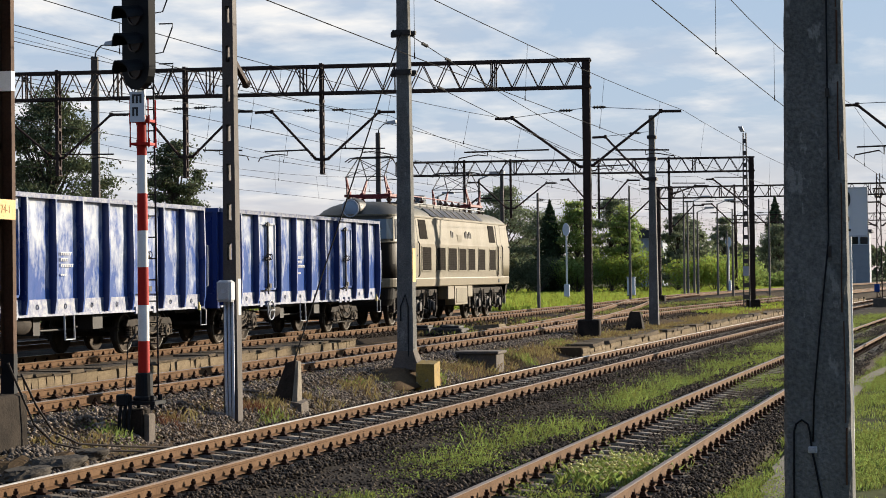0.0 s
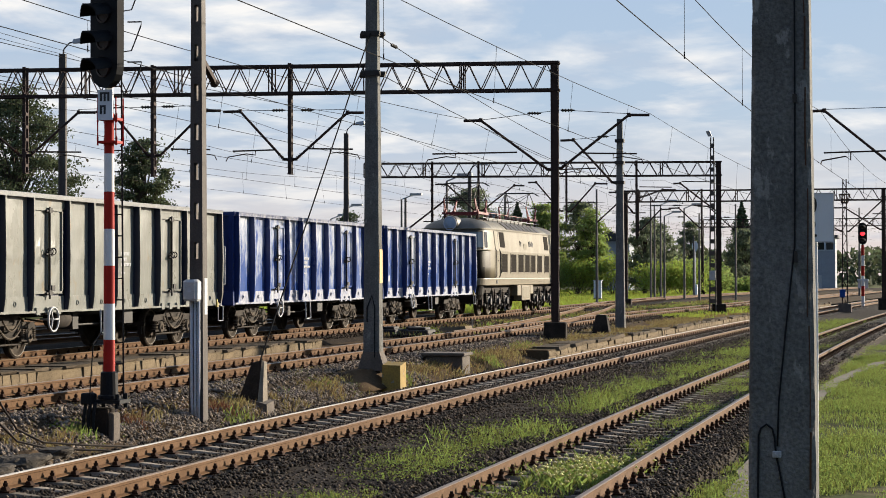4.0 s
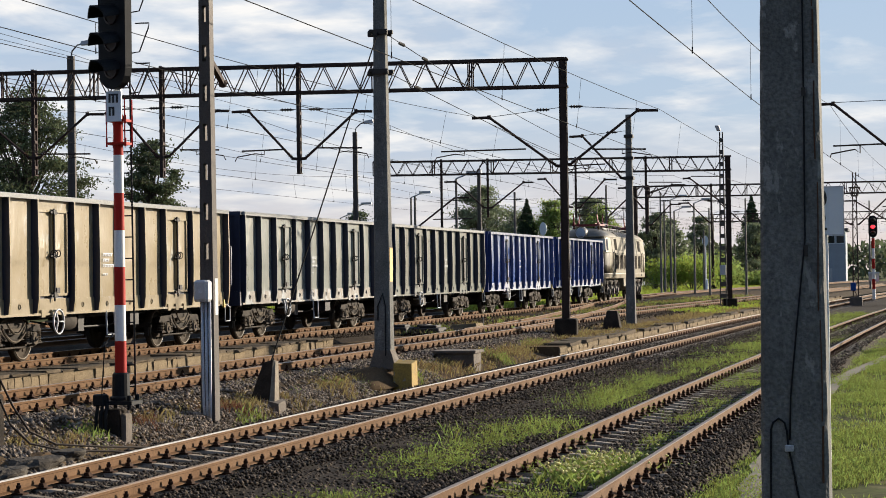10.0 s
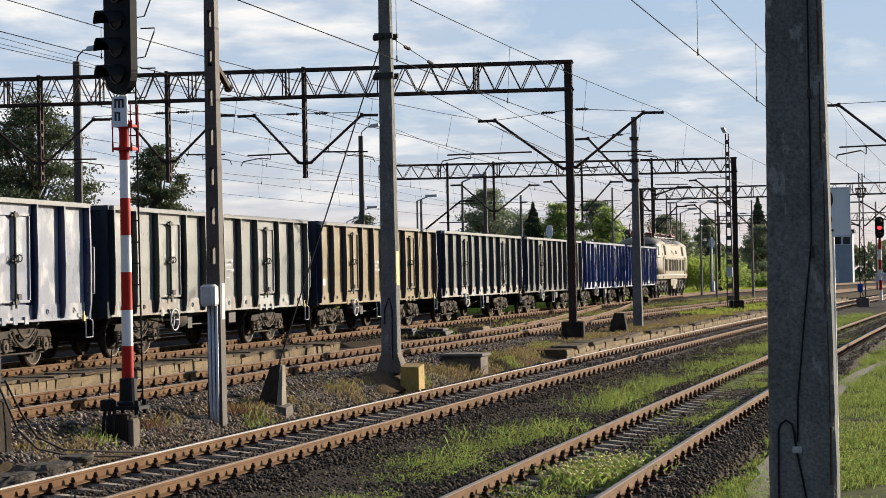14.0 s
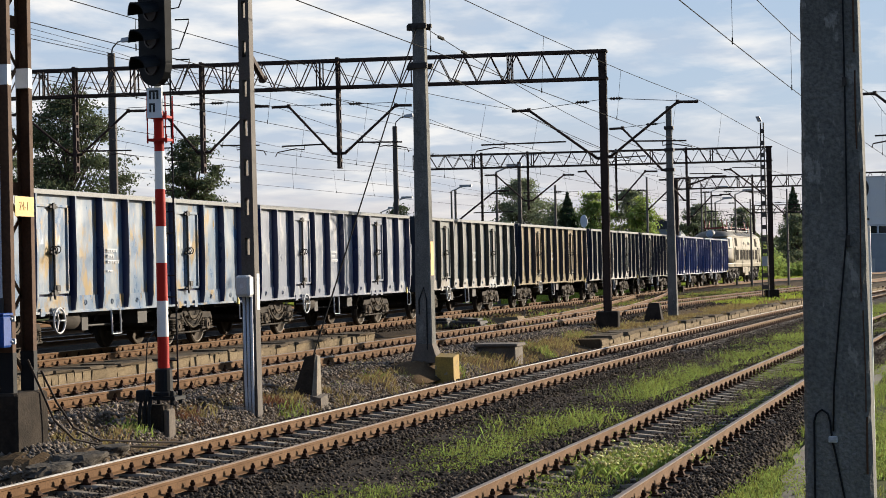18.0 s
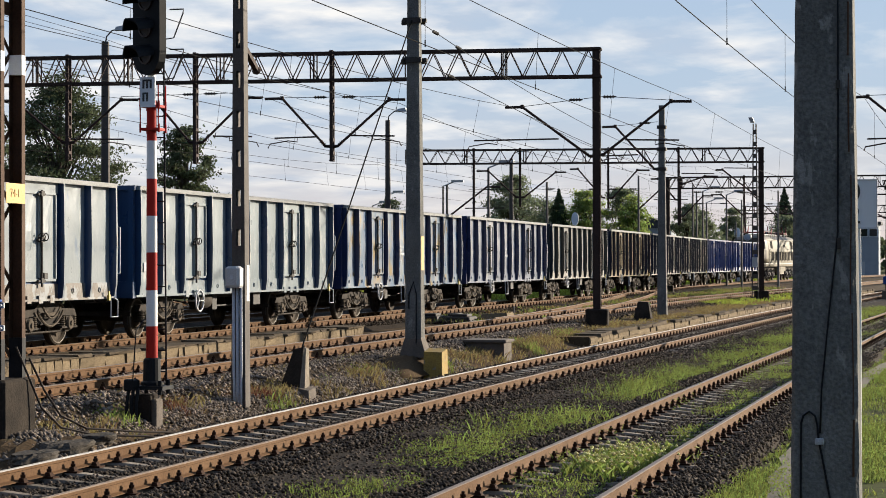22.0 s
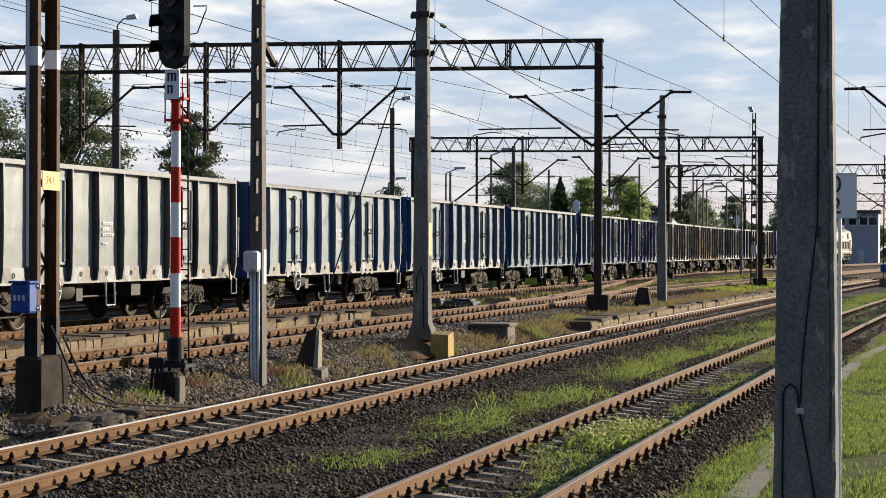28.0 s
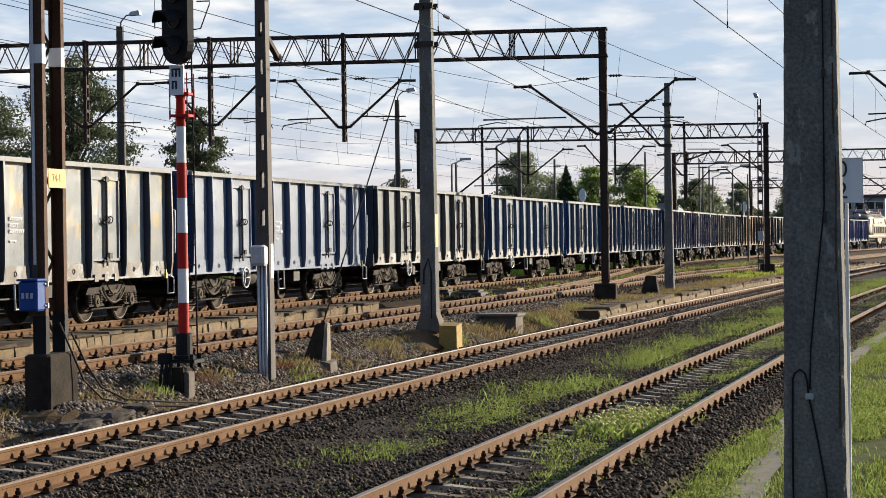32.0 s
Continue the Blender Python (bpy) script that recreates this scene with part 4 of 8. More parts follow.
    m.ring((1.50, -3.35, 0.80), (1, 0, 0), 0.25, 0.022, n=20, m=6)
    for a in range(3):
        w = a * math.pi * 2 / 3
        m.bar((1.48, -3.35, 0.80), (1.50, -3.35 + 0.25 * math.cos(w), 0.80 + 0.25 * math.sin(w)), 0.03, 0.03)
    m.tube((1.2, -3.35, 0.80), (1.50, -3.35, 0.80), 0.022)
    g["handwheel"] = m.data("brake_wheel", [BOX_G], True)
    m = Mesh()
    m.pipe([(1.42, -0.75, 0.97), (1.44, -0.75, 0.45), (1.44, -0.30, 0.45), (1.42, -0.30, 0.97)], 0.022)
    g["step"] = m.data("footstep", [BOX_G])
    m = Mesh()
    m.tube((0, 0, 0), (0, 0.36, 0), 0.10, n=12)
    m.tube((0, 0.3, 0), (0, 0.52, 0), 0.065, n=12)
    m.lathe((0, 0.52, 0), [(0.19, 0), (0.225, 0.02), (0.225, 0.05), (0.15, 0.075)], n=16, axis=(0, 1, 0))
    g["buffer"] = m.data("buffer", [UNDER], True)
    m = Mesh()
    m.bar((0, 0, 0), (0, 0.30, 0), 0.09, 0.14)
    m.ring((0, 0.45, -0.04), (1, 0, 0), 0.12, 0.03, n=10, m=5)
    m.pipe([(0.35, 0, -0.05), (0.36, 0.2, -0.25), (0.3, 0.45, -0.3)], 0.03)
    g["coupler"] = m.data("coupling", [UNDER])
    # bogie: side frame with dropped middle, springs, axle boxes
    for s, key in ((1, "frame_r"), (-1, "frame_l")):
        m = Mesh()
        x = s * 1.0
        ring = [(-1.32, 0.62), (-1.22, 0.75), (-0.60, 0.77), (-0.42, 0.88), (0.42, 0.88), (0.60, 0.77), (1.22, 0.75), (1.32, 0.62), (1.12, 0.60), (0.66, 0.63), (0.44, 0.47), (-0.44, 0.47), (-0.66, 0.63), (-1.12, 0.60)]
        m.hull([(x - 0.05 * s, y, z) for y, z in ring], [(x + 0.05 * s, y, z) for y, z in ring])
        for z in (0.465, 0.885):      # flanges of the pressed frame
            m.box(min(x, x + 0.09 * s), max(x, x + 0.09 * s), -0.43, 0.43, z - 0.012, z + 0.012)
        for y in (-0.9, 0.9):
            m.lathe((x - 0.04 * s, y, 0.46), [(0.10, 0), (0.145, 0.02), (0.145, 0.14), (0.12, 0.17), (0.05, 0.18), (0.05, 0.20), (0.01, 0.20)], n=14, slot=1, axis=(s, 0, 0))
            m.box(x - 0.09, x + 0.09, y - 0.15, y + 0.15, 0.38, 0.60)
            m.box(x - 0.10, x + 0.10, y - 0.36, y + 0.36, 0.36, 0.40)
            for q in (-0.26, 0.26):
                for k in range(6):
                    m.ring((x + 0.03 * s, y + q, 0.41 + k * 0.038), (0, 0, 1), 0.075, 0.015, n=10, m=4, slot=1)
                m.tube((x + 0.02 * s, y + q, 0.38), (x + 0.02 * s, y + q, 0.64), 0.04, n=6)
        # hanging brake rods in shallow loops, dusty pale
        m.pipe([(x + 0.10 * s, -0.58 + 1.16 * k / 12, 0.72 - 0.30 * math.sin(math.pi * k / 12) ** 0.8) for k in range(13)], 0.026, n=6, slot=1)
        m.pipe([(x + 0.13 * s, -0.40 + 0.80 * k / 10, 0.80 - 0.22 * math.sin(math.pi * k / 10)) for k in range(11)], 0.020, n=6, slot=1)
        m.bar((x + 0.07 * s, -0.30, 0.66), (x + 0.07 * s, 0.30, 0.66), 0.10, 0.07, slot=1)
        m.tube((x - 0.02 * s, -1.05, 0.30), (x - 0.02 * s, 1.05, 0.30), 0.022, n=6)
        g[key] = m.data("side_frame", [BOGIE, DUSTY])
    m = Mesh()
    m.box(-0.95, 0.95, -0.18, 0.18, 0.55, 0.82)
    m.lathe((0, 0, 0.80), [(0.25, 0), (0.25, 0.12)], n=12)
    g["head_beam"] = Mesh().bar((-0.9, 0, 0.55), (0.9, 0, 0.55), 0.08, 0.10).data("head_beam", [BOGIE])
    g["shoe"] = Mesh().box(-0.05, 0.05, -0.03, 0.03, 0.30, 0.62).data("brake_shoe", [BOGIE])
    g["bolster"] = m.data("bogie", [BOGIE])
    m = Mesh()
    for s in (-1, 1):
        x = s * 0.7535
        m.lathe((x - 0.065 * s, 0, 0), [(0.08, -0.02), (0.10, 0.0), (0.16, 0.03), (0.37, 0.05), (0.385, 0.0), (0.455, 0.0), (0.46, 0.005), (0.46, 0.125), (0.445, 0.135), (0.39, 0.135), (0.38, 0.09), (0.14, 0.10), (0.12, 0.16), (0.02, 0.16)][::1], n=24, slot=0, axis=(s, 0, 0))
        m.ring((x + 0.068 * s, 0, 0), (1, 0, 0), 0.415, 0.022, n=24, m=4, slot=1)
        for a in range(4):      # marks on the wheel by which its turning shows
            w = a * math.pi / 2
            m.box(x + 0.03 * s - 0.015, x + 0.03 * s + 0.015, 0.25 * math.cos(w) - 0.03, 0.25 * math.cos(w) + 0.03, 0.25 * math.sin(w) - 0.03, 0.25 * math.sin(w) + 0.03)
    m.tube((-0.7, 0, 0), (0.7, 0, 0), 0.085, n=12)
    g["wheelset"] = m.data("wheelset", [DISC, TYRE], True)
    g["letters"] = []
    for z, n in ((2.16, 6), (2.04, 4), (1.92, 7), (1.74, 3)):      # rows of unreadable lettering as bars, notched along the foot
        m, h = Mesh(), 0.07 if z > 1.8 else 0.045
        m.box(1.405, 1.410, -0.30, -0.30 + n * 0.085, z + h * 0.7, z + h)
        for q in range(n):
            m.box(1.405, 1.410, -0.295 + q * 0.085, -0.245 + q * 0.085, z, z + h * 0.7)
        g["letters"].append(m.data("lettering", [BAR_W]))
    m = Mesh()
    m.box(1.405, 1.411, -0.14, 0.14, 1.50, 1.70)
    g["card"] = m.data("label_card", [BAR_W])
    m = Mesh()
    m.box(1.46, 1.51, -0.04, 0.04, 0.90, 1.02)
    m.box(1.47, 1.50, -0.02, 0.02, 1.02, 1.10)
    g["handle"] = m.data("release_handle", [YELLOW_P])
    return g


WM = None
TRAIN, WHEELS = [], []


def wear(ob, *mats):
    """Gives this one object its own paint on a shared mesh."""
    for slot, m in zip(ob.material_slots, mats):
        slot.link = "OBJECT"
        slot.material = m
    return ob


HALF_TURN = pose(0, 0, 0, 0, 0, 180)


def wagon(k):
    global WM
    WM = WM or wagon_meshes()
    side, rib, sill, label = LIVERY[k]
    rnd = random.Random(100 + k)
    w = thing("goods_wagon", 0, 0, 0, label, "goods wagon", "wagons of the goods train")
    part("underframe", WM["floor"], None, w)
    for s in (0, 1):
        turn = HALF_TURN if s else Matrix.Identity(4)
        wear(part("side_sill", WM["sill"], None, w, at=turn), side if sill == "side" else sill)
        wear(part("top_rail", WM["rail"], None, w, at=turn), SILL_WHITE if sill is SILL_WHITE else RAIL_SUNLIT)
        y = -BODY / 2
        first = True
        for b in BAYS:
            bw = P_W if b == "p" else D_W
            if first:
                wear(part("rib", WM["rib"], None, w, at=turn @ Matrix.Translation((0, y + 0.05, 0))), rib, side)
                first = False
            yc = y + bw / 2
            if b == "p":
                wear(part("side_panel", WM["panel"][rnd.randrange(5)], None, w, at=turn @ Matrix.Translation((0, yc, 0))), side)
            else:
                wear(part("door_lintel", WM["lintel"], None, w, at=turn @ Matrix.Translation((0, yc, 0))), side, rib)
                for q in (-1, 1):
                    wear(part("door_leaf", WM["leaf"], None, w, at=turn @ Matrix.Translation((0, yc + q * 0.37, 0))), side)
                part("locking_bar", WM["lock"], None, w, at=turn @ Matrix.Translation((0, yc, 0)))
            y += bw
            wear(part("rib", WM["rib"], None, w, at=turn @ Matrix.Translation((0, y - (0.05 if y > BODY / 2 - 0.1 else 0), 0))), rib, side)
        wear(part("end_wall", WM["end"], None, w, at=turn @ Matrix.Translation((0, BODY / 2 - 0.02, 0))), rib)
        for n, data in WM["end_ribs"]:
            wear(part(n, data, None, w, at=turn @ Matrix.Translation((0, BODY / 2 - 0.02, 0))), rib)
        part("grab_rail", WM["grab"], None, w, at=turn @ Matrix.Translation((0, BODY / 2, 0)))
        for x in (-0.875, 0.875):
            part("buffer", WM["buffer"], None, w, at=turn @ Matrix.Translation((x, BODY / 2 + 0.05, 1.05)))
        part("coupling", WM["coupler"], None, w, at=turn @ Matrix.Translation((0, BODY / 2, 1.0)))
        part("brake_wheel", WM["handwheel"], None, w, at=turn)
        part("footstep", WM["step"], None, w, at=turn)
        part("release_handle", WM["handle"], None, w, at=turn @ Matrix.Translation((0, BODY / 2 - 0.35, 0)))
        bay = rnd.choice((0, P_W))
        for row in WM["letters"]:
            part("lettering", row, None, w, at=turn @ Matrix.Translation((0, -0.55 + bay, 0)))
        part("label_card", WM["card"], None, w, at=turn @ Matrix.Translation((0, -BODY / 2 + 0.6 + rnd.choice((0, 9.0)), 0)))
    if k == 1:
        e = -BODY / 2 - 0.105
        for z in (1.92, 2.00, 2.08, 2.16, 2.24):
            part("end_lettering", Mesh().box(0.50, 0.86, e - 0.004, e + 0.085, z, z + 0.025), BAR_W, w)
    part("air_tank", WM["tank"], None, w)
    for y in (-4.55, 4.55):
        b = part("bogie", WM["bolster"], None, w, at=(0, y, 0))
        for q in (-1.42, 1.42):
            part("head_beam", WM["head_beam"], None, b, at=(0, q, 0))
        for q in (-1.39, -0.41, 0.41, 1.39):
            for x in (-0.7535, 0.7535):
                part("brake_shoe", WM["shoe"], None, b, at=(x, q, 0))
        part("side_frame", WM["frame_r"], None, b)
        part("side_frame", WM["frame_l"], None, b)
        for q in (-0.9, 0.9):
            ws = part("wheelset", WM["wheelset"], None, b, at=(0, q, WHEEL))
            WHEELS.append((ws, Vector((0, q, WHEEL)), WHEEL))
    TRAIN.append((w, 59.75 - PITCH * k - BODY / 2, 4.55))


CREAM = mat("loco_cream", (0.25, 0.212, 0.132), 0.55, spec=0.2, dark=(0.19, 0.155, 0.090), scale=1.2, fine=30, streak=0.5, bump=0.04)
# near-black of the ends: painted shade along with soot
SOOT_SHADE = mat("loco_sooty_shaded_end", (0.022, 0.017, 0.012), 0.6, spec=0.1, dark=(0.012, 0.010, 0.008), scale=2, fine=30, streak=0.5)
DOME = mat("loco_dome_olive", (0.092, 0.082, 0.060), 0.5, dark=(0.055, 0.048, 0.036), scale=2, fine=30)
BEIGE = mat("loco_beige", (0.25, 0.20, 0.112), 0.42, dark=(0.25, 0.195, 0.11), scale=1.4, fine=30, streak=0.5, bump=0.04)
ROOF = mat("loco_roof_grey", (0.31, 0.272, 0.185), 0.5, dark=(0.17, 0.15, 0.11), scale=1.5, fine=30)
GRILLE = mat("loco_grille", (0.024, 0.018, 0.012), 0.9, dark=(0.015, 0.012, 0.009), spec=0.05, scale=6, fine=50)
ROOF_PANE = mat("loco_roof_pane", (0.105, 0.082, 0.055), 0.35, dark=(0.06, 0.047, 0.033), scale=3)
GLASS = plain("dark_glass", (0.012, 0.014, 0.016), 0.08)
PANTO = mat("pantograph_red", (0.25, 0.022, 0.02), 0.6, dark=(0.13, 0.016, 0.015), scale=6)
LAMP_GLASS = plain("headlamp_glass", (0.30, 0.36, 0.40), 0.12)


# cream of the rear cab darkened: shade and reflections put into the colour
OLIVE_SHADE = mat("loco_shaded_cream", (0.105, 0.085, 0.052), 0.5, dark=(0.060, 0.048, 0.031), scale=1.6, fine=30, streak=0.6, spec=0.25)

# levels of the body: height, half length, half width
LOCO_LEVELS = [(1.57, 8.98, 1.49), (2.05, 9.06, 1.505), (2.74, 9.12, 1.505), (2.77, 9.12, 1.50), (3.20, 8.98, 1.455), (3.62, 8.80, 1.405),
               (3.66, 8.74, 1.39), (3.82, 8.48, 1.25), (3.95, 8.20, 1.04), (4.05, 7.85, 0.80), (4.11, 7.4, 0.52), (4.14, 6.9, 0.22)]


def loco_size(z):
    for (z0, l0, w0), (z1, l1, w1) in zip(LOCO_LEVELS, LOCO_LEVELS[1:]):
        if z <= z1:
            f = max(0.0, (z - z0) / (z1 - z0))
            return l0 + (l1 - l0) * f, w0 + (w1 - w0) * f
    return LOCO_LEVELS[-1][1:]


def loco_nose(z, u, end, out=0.0):
    """A point on the rounded end of the body; u runs from -1 to 1 across it."""
    ln, w = loco_size(z)
    a = u * math.pi / 2
    x = math.copysign(abs(math.sin(a)) ** 0.62, a) * (w + out)
    return x, end * (6.9 + (ln + out - 6.9) * max(0.0, math.cos(a)) ** 0.42), z


def loco_ring(z, out=0.0):
    us = [-1 + k / 13 for k in range(27)]
    w = loco_size(z)[1] + out
    side = [4.6, 2.3, 0, -2.3, -4.6]
    return ([loco_nose(z, u, -1, out) for u in us] + [(w, -y, z) for y in side]
            + [loco_nose(z, -u, 1, out) for u in us] + [(-w, y, z) for y in side])


def pane_on_nose(z0, z1, u0, u1, end, out, n=4):
    m = Mesh()
    lo = [loco_nose(z0, u0 + (u1 - u0) * k / n, end, out) for k in range(n + 1)]
    hi = [loco_nose(z1, u0 + (u1 - u0) * k / n, end, out) for k in range(n + 1)]
    lo_in = [loco_nose(z0, u0 + (u1 - u0) * k / n, end, -0.01) for k in range(n + 1)]
    hi_in = [loco_nose(z1, u0 + (u1 - u0) * k / n, end, -0.01) for k in range(n + 1)]
    return m.hull(lo_in + lo[::-1], hi_in + hi[::-1])


def locomotive():
    lo = thing("locomotive", 0, 0, 0, "cream and beige electric locomotive with red pantographs", "locomotive")
    m = Mesh()
    m.rings([loco_ring(z) for z, _, _ in LOCO_LEVELS])
    # shade painted on the rear end: darker nose, cab corners and roof dome
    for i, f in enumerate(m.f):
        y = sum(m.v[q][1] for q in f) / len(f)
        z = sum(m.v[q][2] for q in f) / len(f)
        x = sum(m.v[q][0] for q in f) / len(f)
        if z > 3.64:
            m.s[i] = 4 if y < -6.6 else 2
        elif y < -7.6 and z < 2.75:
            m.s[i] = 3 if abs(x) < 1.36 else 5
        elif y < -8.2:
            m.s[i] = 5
    shell = part("body_shell", m, [CREAM, BEIGE, ROOF, SOOT_SHADE, DOME, OLIVE_SHADE], lo)
    for f in shell.data.polygons:      # only the rounded ends and the roof are smooth
        f.use_smooth = abs(f.center.y) > 7.2 or f.center.z > 3.7
    m = Mesh()
    m.rings([[(x, y, q) for x, y, _ in loco_ring(1.57, d)] for q, d in ((1.27, -0.05), (1.30, -0.005), (1.55, 0.012), (1.58, 0.0))])
    part("body_sill", m, BEIGE, lo, "beige lower edge of the body")
    m = Mesh()
    m.rings([[(x, y, 3.615 + d) for x, y, _ in loco_ring(3.62, 0.035)] for d in (0.0, 0.05)])
    part("gutter", m, CREAM, lo)
    for s in (-1, 1):
        xs = s * 1.505
        side = lambda y0, y1, z0, z1, d=0.012: (min(xs, xs + s * d), max(xs, xs + s * d), y0, y1, z0, z1)
        lean = lambda z: s * (1.50 - 0.095 * (z - 2.77) / 0.85)
        for y in (-5.58, -3.62, -1.98, -0.42, 0.98, 2.62, 4.42):
            wdt = 1.18 if y < -1 else 1.06
            v = part("side_grille", Mesh().box(*side(y, y + wdt, 1.84, 2.62, 0.012)), GRILLE, lo)
            m = Mesh()
            for j in range(12):
                z = 1.87 + j * 0.061
                m.hull([(xs + s * 0.010, y + 0.04, z), (xs + s * 0.020, y + 0.04, z - 0.012), (xs + s * 0.020, y + wdt - 0.04, z - 0.012), (xs + s * 0.010, y + wdt - 0.04, z)],
                       [(xs + s * 0.010, y + 0.04, z + 0.022), (xs + s * 0.020, y + 0.04, z + 0.010), (xs + s * 0.020, y + wdt - 0.04, z + 0.010), (xs + s * 0.010, y + wdt - 0.04, z + 0.022)])
            part("slat", m, GRILLE, v)
            m = Mesh()
            for a, b, c, d in ((y - 0.04, y, 1.80, 2.66), (y + wdt, y + wdt + 0.04, 1.80, 2.66), (y, y + wdt, 1.80, 1.84), (y, y + wdt, 2.62, 2.66)):
                m.box(*side(a, b, c, d, 0.022))
            part("grille_frame", m, CREAM, v)
        for y in (-5.75, 4.55):
            m = Mesh()
            m.hull([(lean(2.90), y, 2.90), (lean(2.90), y + 0.98, 2.90), (lean(3.55), y + 0.90, 3.55), (lean(3.55), y - 0.02, 3.55)],
                   [(lean(2.90) + s * 0.02, y, 2.90), (lean(2.90) + s * 0.02, y + 0.98, 2.90), (lean(3.55) + s * 0.02, y + 0.90, 3.55), (lean(3.55) + s * 0.02, y - 0.02, 3.55)])
            part("upper_grille", m, GRILLE, lo)
        for y in (-6.78, 5.85):
            m = Mesh()
            m.box(*side(y, y + 0.66, 1.60, 2.74, 0.014))
            m.hull([(lean(2.78), y, 2.78), (lean(2.78), y + 0.66, 2.78), (lean(3.55), y + 0.66, 3.55), (lean(3.55), y, 3.55)],
                   [(lean(2.78) + s * 0.014, y, 2.78), (lean(2.78) + s * 0.014, y + 0.66, 2.78), (lean(3.55) + s * 0.014, y + 0.66, 3.55), (lean(3.55) + s * 0.014, y, 3.55)])
            d = part("cab_door", m, CREAM, lo)
            for q in (y - 0.05, y + 0.70):
                m = Mesh()
                m.pipe([(xs + s * 0.01, q, 1.62), (xs + s * 0.06, q, 1.70), (xs + s * 0.06, q, 2.72), (xs + s * 0.01, q, 2.80)], 0.022)
                part("handrail", m, UNDER, d)
                m = Mesh()
                m.hull([(lean(2.80), q - 0.02, 2.80), (lean(2.80), q + 0.02, 2.80), (lean(3.58), q + 0.02, 3.58), (lean(3.58), q - 0.02, 3.58)],
                       [(lean(2.80) + s * 0.012, q - 0.02, 2.80), (lean(2.80) + s * 0.012, q + 0.02, 2.80), (lean(3.58) + s * 0.012, q + 0.02, 3.58), (lean(3.58) + s * 0.012, q - 0.02, 3.58)])
                part("door_seal", m, UNDER, d)
            part("latch", Mesh().box(*side(y + 0.5, y + 0.6, 2.30, 2.36, 0.03)), UNDER, d)
            # proud dark plate: paints the shade of a step hollow
            part("step_recess", Mesh().box(min(s * 1.47, s * 1.51), max(s * 1.47, s * 1.51), y + 0.16, y + 0.46, 1.36, 1.50), UNDER, lo)
        for j in range(8):
            y = -3.7 + j * 0.98
            m = Mesh()
            m.hull([(s * 1.36, y, 3.69), (s * 1.36, y + 0.80, 3.69), (s * 1.03, y + 0.80, 3.955), (s * 1.03, y, 3.955)],
                   [(s * 1.385, y, 3.715), (s * 1.385, y + 0.80, 3.715), (s * 1.06, y + 0.80, 3.985), (s * 1.06, y, 3.985)])
            w = part("roof_window", m, ROOF_PANE, lo)
            m = Mesh()
            m.hull([(s * 1.36, y - 0.16, 3.69), (s * 1.36, y - 0.02, 3.69), (s * 1.03, y - 0.02, 3.955), (s * 1.03, y - 0.16, 3.955)],
                   [(s * 1.40, y - 0.16, 3.73), (s * 1.40, y - 0.02, 3.73), (s * 1.07, y - 0.02, 4.0), (s * 1.07, y - 0.16, 4.0)])
            part("window_frame", m, ROOF, w)
        m = Mesh()
        for y, h in ((-1.45, 0.24), (-1.22, 0.20), (0.62, 0.22), (0.80, 0.26), (1.05, 0.18), (1.26, 0.25), (1.50, 0.20)):
            m.box(min(s * 1.44, s * 1.482), max(s * 1.44, s * 1.482), y, y + 0.13, 3.0, 3.0 + h)
        part("lettering", m, UNDER, lo)
        part("side_panel", Mesh().box(min(s * 1.43, s * 1.492), max(s * 1.43, s * 1.492), -0.55, 0.15, 2.84, 3.12, c=0.006), CREAM, lo)
        for y0, y1, z0 in ((-1.75, -0.85, 0.80), (-0.75, 1.15, 0.58), (1.25, 1.95, 0.86)):
            part("equipment_case", Mesh().box(min(s * 1.05, s * 1.43), max(s * 1.05, s * 1.43), y0, y1, z0, 1.28, c=0.02), BEIGE, lo)
        part("hatch", Mesh().box(min(s * 1.43, s * 1.445), max(s * 1.43, s * 1.445), -0.55, 0.95, 0.66, 1.18, c=0.006), CREAM, lo)
    for end in (-1, 1):
        for u0, u1 in ((-0.64, -0.03), (0.03, 0.64)):
            part("windscreen", pane_on_nose(2.86, 3.50, u0, u1, end, 0.02), SCREEN, lo)
        for u in (-1, 1):
            part("cab_side_window", pane_on_nose(2.86, 3.50, u * 0.69, u * 0.82, end, 0.02), GLASS, lo)
            part("window_post", pane_on_nose(2.80, 3.56, u * 0.645, u * 0.685, end, 0.025, 2), CREAM, lo)
        m = Mesh()
        rail = [loco_nose(2.755, -0.9 + 0.1 * k, end, 0.02) for k in range(19)]
        m.pipe(rail, 0.035)
        part("waist_moulding", m, CREAM, lo, smooth=True)
        m = Mesh()
        m.lathe((0, end * 7.5, 3.86), [(0.02, 0), (0.26, 0.05), (0.33, 0.5), (0.33, 1.15), (0.31, 1.28), (0.27, 1.30)], n=24, axis=(0, end, 0))
        h = part("headlamp", m, DOME, lo, smooth=True)
        m = Mesh()
        m.lathe((0, end * 8.79, 3.86), [(0.26, 0), (0.24, 0.03), (0.12, 0.07), (0.01, 0.08)], n=20, axis=(0, end, 0))
        part("lens", m, LAMP_GLASS, h)
        m = Mesh()
        m.ring((0, end * 8.81, 3.86), (0, 1, 0), 0.265, 0.03, n=24, m=6)
        part("lamp_rim", m, BOX_G, h)
        for x in (-0.88, 0.88):
            m = Mesh()
            m.lathe((x, end * 8.93, 1.80), [(0.15, 0), (0.15, 0.10), (0.1, 0.14), (0.01, 0.14)], n=14, axis=(0, end, 0))
            part("tail_lamp", m, LAMP_GLASS, lo)
            m = Mesh()
